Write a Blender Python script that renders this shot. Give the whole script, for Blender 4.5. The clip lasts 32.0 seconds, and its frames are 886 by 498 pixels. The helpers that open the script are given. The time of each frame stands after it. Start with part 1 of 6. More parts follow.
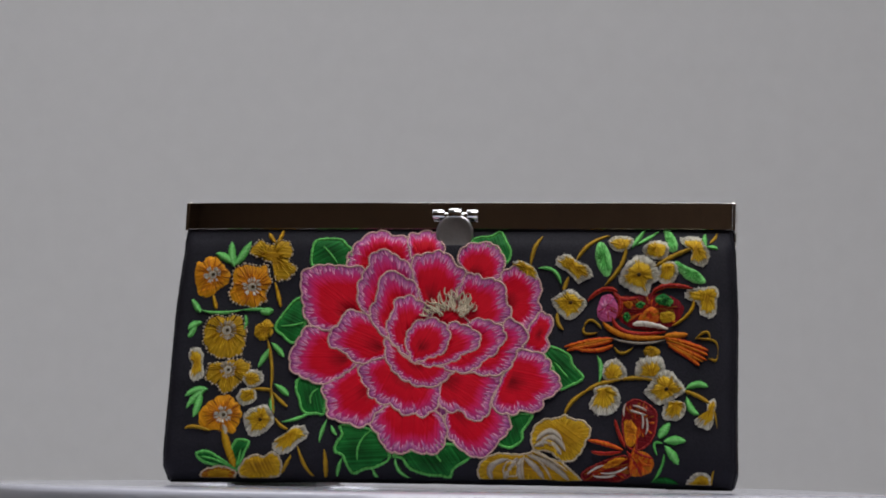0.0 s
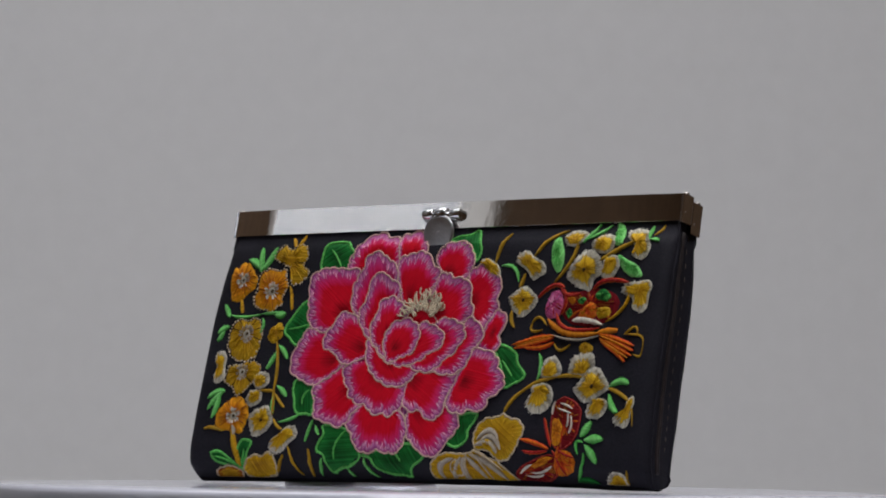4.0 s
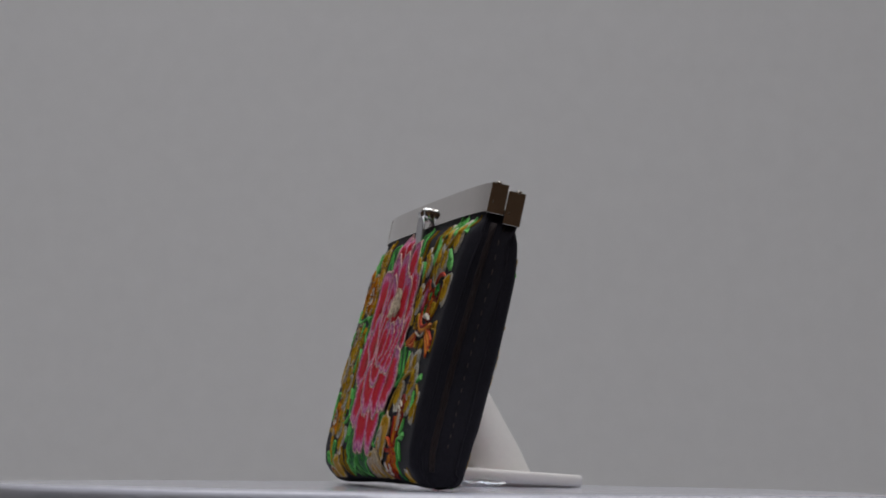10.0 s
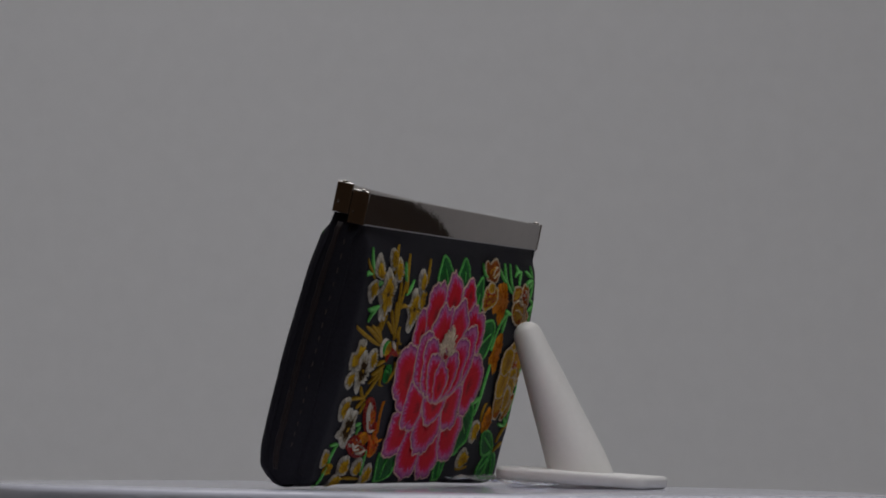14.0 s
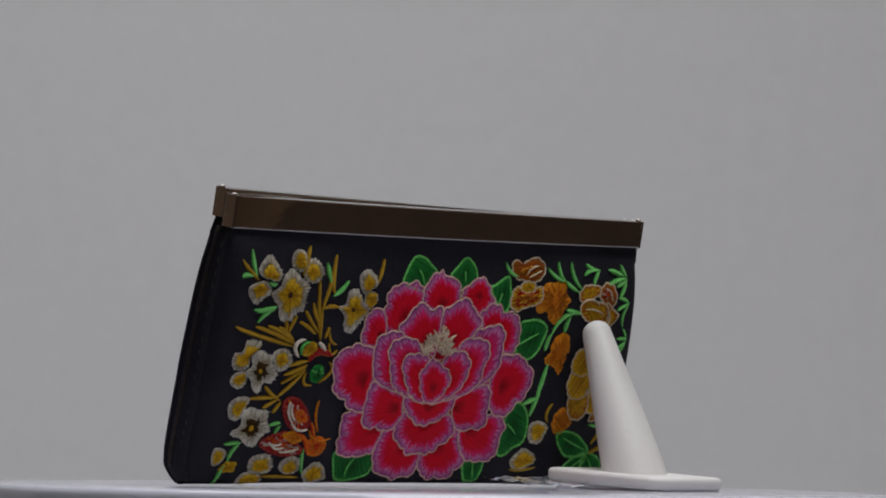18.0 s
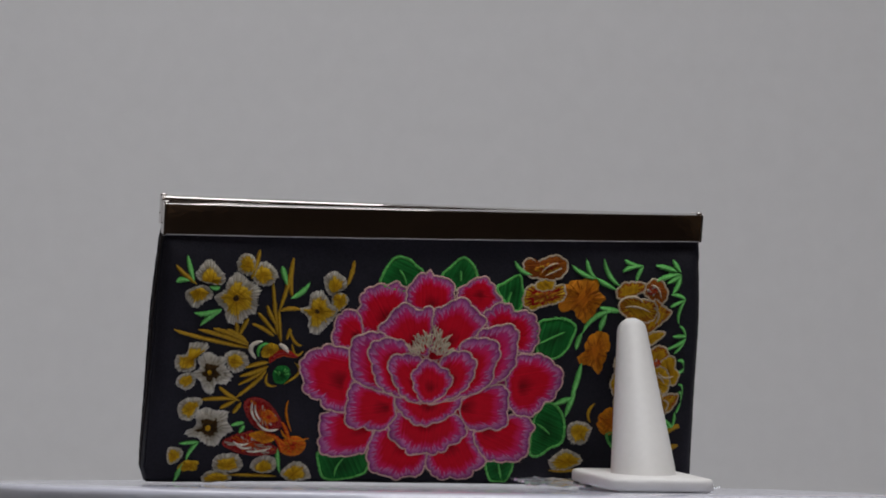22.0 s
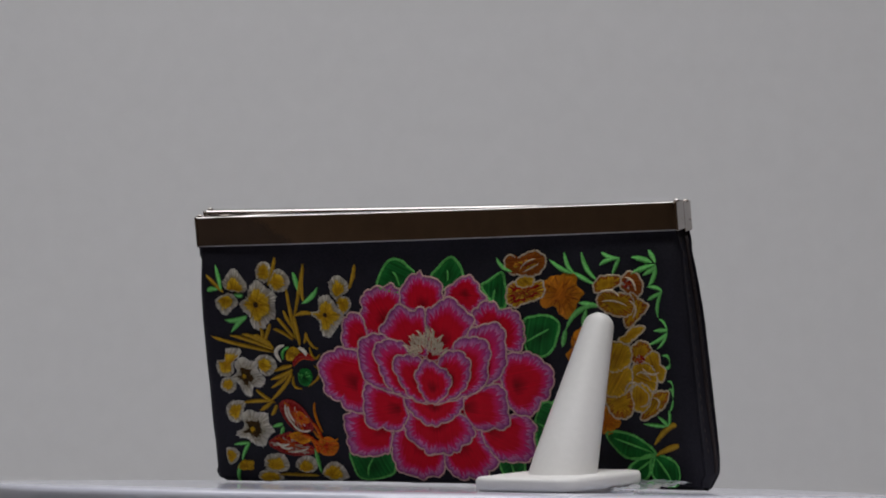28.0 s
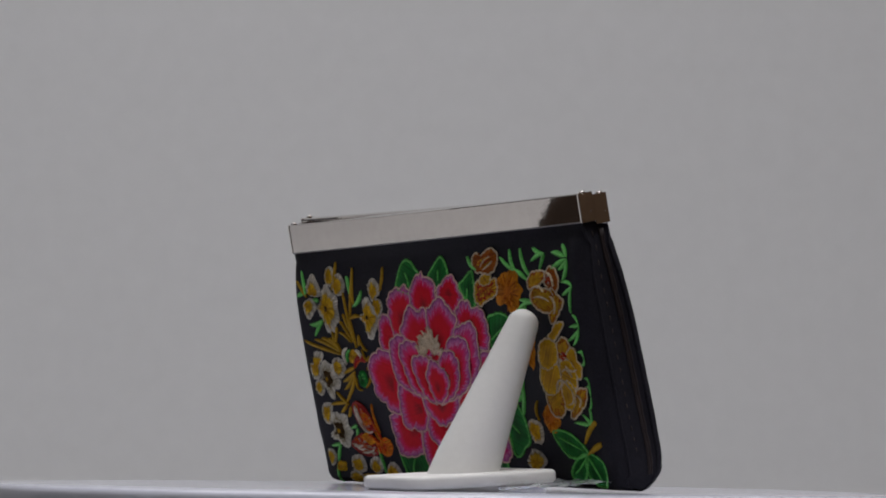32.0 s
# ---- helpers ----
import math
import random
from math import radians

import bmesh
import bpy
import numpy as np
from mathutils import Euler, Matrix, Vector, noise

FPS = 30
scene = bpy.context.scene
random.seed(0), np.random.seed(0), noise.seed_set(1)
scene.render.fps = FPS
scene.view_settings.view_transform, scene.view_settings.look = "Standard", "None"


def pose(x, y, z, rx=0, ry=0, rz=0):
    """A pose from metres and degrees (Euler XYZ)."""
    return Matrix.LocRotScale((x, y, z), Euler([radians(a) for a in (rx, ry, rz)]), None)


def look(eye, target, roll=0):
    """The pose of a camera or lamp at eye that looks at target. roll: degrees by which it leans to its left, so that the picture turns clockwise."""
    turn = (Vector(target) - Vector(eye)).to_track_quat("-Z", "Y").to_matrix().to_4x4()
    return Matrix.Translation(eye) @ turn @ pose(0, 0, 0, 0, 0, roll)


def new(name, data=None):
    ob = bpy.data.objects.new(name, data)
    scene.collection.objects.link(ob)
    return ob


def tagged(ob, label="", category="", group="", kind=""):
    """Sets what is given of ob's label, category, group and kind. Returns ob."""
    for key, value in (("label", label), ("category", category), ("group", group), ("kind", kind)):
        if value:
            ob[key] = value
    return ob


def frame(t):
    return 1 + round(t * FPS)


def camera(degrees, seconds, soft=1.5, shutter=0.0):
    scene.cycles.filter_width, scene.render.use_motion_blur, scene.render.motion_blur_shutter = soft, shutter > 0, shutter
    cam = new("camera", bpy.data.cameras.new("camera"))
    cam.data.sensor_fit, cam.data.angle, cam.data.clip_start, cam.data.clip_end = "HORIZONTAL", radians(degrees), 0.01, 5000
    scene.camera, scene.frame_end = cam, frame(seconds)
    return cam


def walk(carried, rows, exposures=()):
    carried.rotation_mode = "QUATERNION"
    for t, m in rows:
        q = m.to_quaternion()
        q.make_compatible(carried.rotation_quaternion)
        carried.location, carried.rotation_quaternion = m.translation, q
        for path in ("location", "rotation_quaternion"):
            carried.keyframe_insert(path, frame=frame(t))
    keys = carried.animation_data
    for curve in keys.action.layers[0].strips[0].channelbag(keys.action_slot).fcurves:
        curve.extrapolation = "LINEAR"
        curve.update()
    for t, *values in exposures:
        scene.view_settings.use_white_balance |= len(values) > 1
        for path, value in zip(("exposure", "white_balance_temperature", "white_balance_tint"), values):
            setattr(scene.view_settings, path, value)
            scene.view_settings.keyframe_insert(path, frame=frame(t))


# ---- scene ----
ZT = 0.80            # top of the turntable above the floor
cam = camera(14.52, 32.0, soft=1.9)
EYE = (0.0, -1.2125, ZT + 0.0157)
VIEW = look(EYE, (-0.00127, 0.0, ZT + 0.0157 + 1.2125 * math.tan(radians(3.187))), 0.836)
EXPOSURES = [(0, 0.36), (1, 0.56), (3.5, 0.56), (5.5, -0.21), (6, 0.16), (7, 0.34), (8, 0.35), (9, 0.24), (10, 0.06), (10.8, 0.02), (11, -0.16), (12, -0.23), (14.3, -0.23), (16.5, 0.09), (17, 0.16), (18, 0.35), (32, 0.35)]
walk(cam, [(0, VIEW), (32, VIEW)], EXPOSURES)

# one turn of the table takes fifty seconds
def turn(t):
    return -7.204 * t


# ---- world, window light, added overhead fill ----
world = bpy.data.worlds.new("sky")
scene.world = world
world.use_nodes = True
wn = world.node_tree
sky = wn.nodes.new("ShaderNodeTexSky")
sky.sky_type, sky.sun_disc, sky.sun_elevation, sky.sun_rotation = "NISHITA", False, radians(40), radians(120)
wn.nodes["Background"].inputs[1].default_value = 0.05
wn.links.new(sky.outputs[0], wn.nodes["Background"].inputs[0])


def area_lamp(name, place, target, sx, sy, watts, colour):
    lamp = bpy.data.lights.new(name, "AREA")
    lamp.shape, lamp.size, lamp.size_y, lamp.energy, lamp.color = "RECTANGLE", sx, sy, watts, colour
    ob = new(name, lamp)
    ob.matrix_world = look(place, target)
    return ob


area_lamp("window_daylight", (-1.86, -0.33, 1.77), (1.0, -0.33, 1.6), 0.40, 0.92, 0.3, (0.88, 0.94, 1.0))
# two overhead fill lamps, no known source, added to brighten backdrop and purse
area_lamp("overhead_fill_light", (-0.36, 0.95, 2.465), (-0.36, 0.95, 0.0), 1.15, 1.15, 8.8, (0.99, 0.985, 1.0))
area_lamp("overhead_fill_light", (0.24, -0.48, 2.465), (0.24, -0.48, 0.0), 1.15, 1.15, 20.3, (0.99, 0.985, 1.0))


# ---- materials ----
def material(name):
    m = bpy.data.materials.new(name)
    m.use_nodes = True
    return m, m.node_tree.nodes, m.node_tree.links, m.node_tree.nodes["Principled BSDF"]


def surface(name, colour, rough=0.6, metal=0.0, vary=0.08, grain=200.0, bump=0.1, stains=6.0, coat=0.0, spec=0.5):
    """A plain painted, cloth or metal surface with grain, stains and fine relief."""
    m, n, l, b = material(name)
    tc = n.new("ShaderNodeTexCoord")
    big, fine = n.new("ShaderNodeTexNoise"), n.new("ShaderNodeTexNoise")
    big.inputs["Scale"].default_value, fine.inputs["Scale"].default_value = stains, grain
    big.inputs["Detail"].default_value = fine.inputs["Detail"].default_value = 4
    l.new(tc.outputs["Object"], big.inputs["Vector"]), l.new(tc.outputs["Object"], fine.inputs["Vector"])
    add = n.new("ShaderNodeMath")
    add.operation = "ADD"
    l.new(big.outputs[0], add.inputs[0]), l.new(fine.outputs[0], add.inputs[1])
    ramp = n.new("ShaderNodeMapRange")
    ramp.inputs["From Min"].default_value, ramp.inputs["From Max"].default_value = 0.6, 1.4
    ramp.inputs["To Min"].default_value, ramp.inputs["To Max"].default_value = 1 - vary, 1 + vary
    l.new(add.outputs[0], ramp.inputs[0])
    mul = n.new("ShaderNodeVectorMath")
    mul.operation = "SCALE"
    mul.inputs[0].default_value = colour
    l.new(ramp.outputs[0], mul.inputs["Scale"])
    l.new(mul.outputs[0], b.inputs["Base Color"])
    rr = n.new("ShaderNodeMapRange")
    rr.inputs["To Min"].default_value, rr.inputs["To Max"].default_value = rough * 0.8, min(1, rough * 1.2)
    l.new(big.outputs[0], rr.inputs[0]), l.new(rr.outputs[0], b.inputs["Roughness"])
    b.inputs["Metallic"].default_value, b.inputs["Coat Weight"].default_value, b.inputs["Specular IOR Level"].default_value = metal, coat, spec
    if bump:
        bp = n.new("ShaderNodeBump")
        bp.inputs["Strength"].default_value, bp.inputs["Distance"].default_value = bump, 0.0004
        l.new(fine.outputs[0], bp.inputs["Height"]), l.new(bp.outputs[0], b.inputs["Normal"])
    return m


M_WALL = surface("matt_wall_paint", (0.74, 0.74, 0.76), 0.9, vary=0.03, grain=60, stains=1.2, bump=0.15)
M_WALL_DARK = surface("brown_wall", (0.15, 0.092, 0.052), 0.7, vary=0.2, grain=30, stains=1.5)
M_NAVY = surface("dark_navy_lacquer", (0.010, 0.010, 0.015), 0.5, vary=0.1, grain=60, stains=3)
M_DARK_PANEL = surface("dark_grey_panel_paint", (0.10, 0.10, 0.105), 0.6, vary=0.06, grain=60, stains=2)
M_CEIL = surface("ceiling_paint", (0.75, 0.75, 0.74), 0.9, vary=0.02)
M_FLOOR = surface("wood_floor", (0.032, 0.021, 0.014), 0.45, vary=0.25, grain=25)
M_TABLE = surface("dark_wood_table", (0.024, 0.015, 0.010), 0.8, vary=0.3, grain=40, stains=9, spec=0.1)
M_PAPER = surface("matt_backdrop_paper", (0.60, 0.60, 0.61), 0.95, vary=0.03, grain=60, stains=1.2, bump=0.15, spec=0.1)
M_DISC = surface("gloss_white_acrylic", (0.58, 0.59, 0.68), 0.11, vary=0.02, grain=400, stains=20, bump=0.02)
M_STAND = surface("matt_white_plastic", (0.725, 0.715, 0.70), 0.5, vary=0.03, grain=500, stains=30, bump=0.05)
M_CLOTH = surface("black_satin_cloth", (0.0195, 0.0188, 0.0255), 0.6, vary=0.35, grain=1400, stains=45, bump=0.3, spec=0.09)
M_METAL = surface("polished_gunmetal", (0.60, 0.56, 0.53), 0.03, metal=1.0, vary=0.05, grain=300, stains=60, bump=0.02)
M_CHROME = surface("chrome", (0.80, 0.80, 0.82), 0.10, metal=1.0, vary=0.05, grain=500, stains=120, bump=0.05)
M_TAB = surface("brushed_steel", (0.58, 0.58, 0.60), 0.36, metal=1.0, vary=0.10, grain=900, stains=150, bump=0.15)
M_THREAD = surface("brown_thread", (0.05, 0.034, 0.028), 0.6, vary=0.3, grain=900)
M_FOLD = surface("brown_satin_fold", (0.029, 0.022, 0.023), 0.5, vary=0.3, grain=1200, stains=60, bump=0.3, spec=0.2)
M_PIPING = surface("grey_piping", (0.40, 0.39, 0.41), 0.5, vary=0.2, grain=900)
M_FILM = surface("crinkled_clear_film", (0.90, 0.93, 1.0), 0.06, vary=0.02, grain=300, bump=0.3, stains=80)
M_FILM.node_tree.nodes["Principled BSDF"].inputs["Transmission Weight"].default_value = 0.75
M_GLASS, gn, gl, gb = material("window_glass")
gb.inputs["Transmission Weight"].default_value, gb.inputs["Roughness"].default_value = 1.0, 0.0


# ---- mesh helpers ----
def mesh_of(name, verts, faces, mats, smooth=True, slots=None):
    me = bpy.data.meshes.new(name)
    me.from_pydata([tuple(v) for v in verts], [], faces)
    for m in mats:
        me.materials.append(m)
    me.polygons.foreach_set("use_smooth", [smooth] * len(faces))
    if slots:
        me.polygons.foreach_set("material_index", slots)
    me.update()
    return me


def part(name, bm, mat, parent=None, label="", smooth=False):
    """Link a bmesh as one mesh object under its thing."""
    me = bpy.data.meshes.new(name)
    bmesh.ops.recalc_face_normals(bm, faces=bm.faces)
    bm.to_mesh(me)
    bm.free()
    me.materials.append(mat)
    me.polygons.foreach_set("use_smooth", [smooth] * len(me.polygons))
    ob = new(name, me)
    ob.parent = parent
    return tagged(ob, label)


def block(x0, x1, y0, y1, z0, z1, bevel=0.0, seg=2):
    bm = bmesh.new()
    bmesh.ops.create_cube(bm, size=1)
    for v in bm.verts:
        v.co = Vector(((x0, x1)[v.co.x > 0], (y0, y1)[v.co.y > 0], (z0, z1)[v.co.z > 0]))
    if bevel:
        bmesh.ops.bevel(bm, geom=bm.edges[:], offset=bevel, segments=seg, affect="EDGES", profile=0.5)
    return bm


def lathe(rings, n=96):
    """Turned solid about z from (radius, height) pairs."""
    bm = bmesh.new()
    rows = [[bm.verts.new((r * math.cos(2 * math.pi * i / n), r * math.sin(2 * math.pi * i / n), z)) for i in range(n)] for r, z in rings]
    for a, b in zip(rows, rows[1:]):
        for i in range(n):
            bm.faces.new((a[i], a[(i + 1) % n], b[(i + 1) % n], b[i]))
    bm.faces.new(rows[0]), bm.faces.new(rows[-1])
    return bm


def setting(name, bm, mat, label):
    return tagged(part(name, bm, mat), label, name.split("_")[0], kind="structure")


# ---- the room ----
setting("floor", block(-2.0, 2.0, -2.6, 1.7, -0.1, 0.0), M_FLOOR, "brown wooden floor of the room")
setting("ceiling", block(-2.0, 2.0, -2.6, 1.7, 2.5, 2.6), M_CEIL, "plain white painted ceiling")
setting("wall_north", block(-2.0, 2.0, 1.6, 1.7, 0.0, 2.5), M_WALL, "plain matt light grey wall behind the turntable")
setting("wall_south", block(-2.0, 2.0, -2.6, -2.5, 0.0, 2.5), M_WALL_DARK, "dark brown wall facing the turntable")
setting("wall_east", block(1.9, 2.0, -2.5, 0.95, 0.0, 2.5), M_WALL_DARK, "dark brown side wall")
setting("wall_north_east", block(1.9, 2.0, 0.95, 1.6, 0.0, 2.5), M_WALL, "plain light grey side wall")
WY0, WY1, WZ0, WZ1 = -0.56, -0.10, 1.28, 2.26
west = block(-2.0, -1.9, -2.5, WY0, 0.0, 2.5)
for y0, y1, z0, z1 in ((WY1, 0.28, 0, 2.5), (WY0, WY1, 0, WZ0), (WY0, WY1, WZ1, 2.5)):
    extra = block(-2.0, -1.9, y0, y1, z0, z1)
    me = bpy.data.meshes.new("tmp")
    extra.to_mesh(me)
    west.from_mesh(me)
    extra.free()
    bpy.data.meshes.remove(me)
setting("wall_west", west, M_WALL_DARK, "dark brown side wall with a window opening")
setting("wall_north_west", block(-2.0, -1.9, 1.06, 1.6, 0.0, 2.5), M_WALL, "plain light grey side wall")
# dark panel with pale edges, unseen, added for the front bar's reflection
door = new("dark_panel_1")
tagged(door, "unseen dark grey wall panel with pale edges, added for the bar reflection", "door", kind="structure")
part("panel_face", block(-1.97, -1.93, 0.32, 1.02, 0.0, 2.44, 0.004), M_DARK_PANEL, door, "dark grey panel face")
for y0, y1, z0, z1 in ((0.282, 0.318, 0.0, 2.498), (1.022, 1.058, 0.0, 2.498), (0.32, 1.02, 2.442, 2.498)):
    part("panel_edging", block(-2.0, -1.89, y0, y1, z0, z1, 0.004), M_CEIL, door, "pale frame")
win = new("window_1")
tagged(win, "white framed window letting daylight into the room", "window", kind="structure")
for y0, y1, z0, z1 in ((WY0, WY0 + 0.05, WZ0, WZ1), (WY1 - 0.05, WY1, WZ0, WZ1), (WY0 + 0.05, WY1 - 0.05, WZ0, WZ0 + 0.05), (WY0 + 0.05, WY1 - 0.05, WZ1 - 0.05, WZ1)):
    part("window_frame", block(-1.97, -1.92, y0 + 0.002, y1 - 0.002, z0 + 0.002, z1 - 0.002, 0.004), M_CEIL, win)
pane = part("pane", block(-1.95, -1.944, WY0 + 0.05, WY1 - 0.05, WZ0 + 0.05, WZ1 - 0.05), M_GLASS, win)
pane.visible_shadow = False

desk = new("table")
tagged(desk, "dark brown wooden table under the turntable", "table")
part("tabletop", block(-1.2, 1.2, -0.165, 1.45, ZT - 0.075, ZT - 0.045, 0.003), M_TABLE, desk)
for lx in (-1.14, 1.14):
    for ly in (-0.105, 1.39):
        part("leg", block(lx - 0.025, lx + 0.025, ly - 0.025, ly + 0.025, 0.0, ZT - 0.075, 0.003), M_TABLE, desk)

# seamless paper that lies on the table and sweeps up the wall
sweep = [(0.195, ZT - 0.0445), (0.5, ZT - 0.0445), (0.9, ZT - 0.0445)] + [(1.47 + 0.03 * math.sin(k / 12 * math.pi / 2), ZT - 0.0445 + 0.03 * (1 - math.cos(k / 12 * math.pi / 2))) for k in range(13)] + [(1.50, 2.2)]
bm = bmesh.new()
slant = lambda y: 0.44 + 0.42 * (min(y, 0.95) - 0.13)
front_line = [[bm.verts.new((x, y, z)) for x in (-1.19, slant(y))] for y, z in sweep]
back_line = [[bm.verts.new((x, y + 0.0006, z - 0.0004)) for x in (-1.19, slant(y))] for y, z in sweep]
for k in range(len(sweep) - 1):
    bm.faces.new((front_line[k][0], front_line[k][1], front_line[k + 1][1], front_line[k + 1][0]))
    bm.faces.new((back_line[k][0], back_line[k + 1][0], back_line[k + 1][1], back_line[k][1]))
setting("backdrop", bm, M_PAPER, "seamless light grey paper swept up behind the turntable").data.polygons.foreach_set("use_smooth", [True] * (2 * len(sweep) - 2))

# frames and white panels added around the two overhead fill lamps, never seen
for lx, ly in ((-0.36, 0.95), (0.24, -0.48)):
    fitting = new("fill_lamp_frame")
    tagged(fitting, "square white frame added around an unseen overhead fill lamp", "ceiling light", "ceiling light panels")
    for x0, x1, y0, y1 in ((lx - 0.62, lx - 0.58, ly - 0.62, ly + 0.62), (lx + 0.58, lx + 0.62, ly - 0.62, ly + 0.62), (lx - 0.58, lx + 0.58, ly - 0.62, ly - 0.58), (lx - 0.58, lx + 0.58, ly + 0.58, ly + 0.62)):
        part("frame", block(x0, x1, y0, y1, 2.46, 2.4995, 0.003), M_CEIL, fitting)
    part("diffuser", block(lx - 0.578, lx + 0.578, ly - 0.578, ly + 0.578, 2.470, 2.480), M_CEIL, fitting, "white panel above the added fill lamp")

# low dark cabinet shape added behind the camera, unseen, to darken the bar's reflection
cabinet = new("cabinet")
tagged(cabinet, "low dark navy cabinet shape, unseen, added to darken the bar reflection", "cabinet")
part("body", block(-1.85, -0.06, -2.47, -1.80, 0.06, 0.72, 0.003), M_NAVY, cabinet)
part("top", block(-1.87, -0.04, -2.48, -1.77, 0.7205, 0.745, 0.004), M_NAVY, cabinet)
part("plinth", block(-1.80, -0.10, -2.45, -1.85, 0.0, 0.0595), M_NAVY, cabinet)
for k in range(4):
    part("door", block(-1.845 + 0.445 * k, -1.405 + 0.445 * k, -1.799, -1.781, 0.07, 0.71, 0.002), M_NAVY, cabinet)

# small dark chest shape, unseen, standing in for something mirrored in the back bar
chest = new("dark_stand_in")
tagged(chest, "small dark navy block standing in for an unseen thing mirrored in the bar", "chest")
part("body", block(1.56, 1.89, -1.02, -0.60, 0.05, 0.70, 0.003), M_NAVY, chest)
part("top", block(1.535, 1.895, -1.03, -0.59, 0.7005, 0.722, 0.004), M_NAVY, chest)
part("plinth", block(1.58, 1.88, -1.0, -0.62, 0.0, 0.0495), M_NAVY, chest)
for k in range(3):
    part("drawer", block(1.542, 1.559, -1.015, -0.605, 0.06 + 0.212 * k, 0.266 + 0.212 * k, 0.002), M_NAVY, chest)

# tripod under the camera
tripod = new("tripod")
tagged(tripod, "camera tripod with a pale column and black legs on the floor", "tripod")
column = lathe([(0.002, 0.20), (0.014, 0.20), (0.015, 0.202), (0.015, 0.66), (0.014, 0.662), (0.002, 0.662)], 32)
column.transform(Matrix.Translation((0.010, -1.28, 0.0)))
part("column", column, surface("pale_satin_aluminium", (0.72, 0.66, 0.52), 0.45, vary=0.06), tripod, "pale column", True)
M_BLACK = surface("black_plastic", (0.02, 0.02, 0.021), 0.5)
part("head", block(-0.015, 0.035, -1.305, -1.255, 0.6625, 0.73, 0.006), M_BLACK, tripod, "black head")
for a in (90, 210, 330):
    leg = lathe([(0.002, 0.0), (0.009, 0.0), (0.011, 0.02), (0.011, 0.66), (0.002, 0.66)], 16)
    leg.transform(Matrix.Translation((0.010, -1.28, 0.0)) @ Matrix.Rotation(radians(-a), 4, "Z") @ Matrix.Translation((0.33, 0, 0.012)) @ Matrix.Rotation(radians(-28), 4, "Y"))
    part("leg", leg, M_BLACK, tripod, smooth=True)

# ---- turntable ----
table = new("turntable")
tagged(table, "round glossy white turning display plate on a table", "turntable")
R = 0.156
part("plate", lathe([(0.02, -0.014), (R - 0.004, -0.014), (R - 0.001, -0.0125), (R, -0.011), (R, -0.0022), (R - 0.0008, -0.0007), (R - 0.0026, 0.0), (R - 0.06, 0.0), (0.001, 0.0)], 160), M_DISC, table, "glossy white acrylic plate", True)
part("base", lathe([(0.06, -0.045), (0.118, -0.045), (0.12, -0.043), (0.12, -0.019), (0.116, -0.0165), (0.05, -0.0165)], 96), M_DISC, table, "white motor base", True)

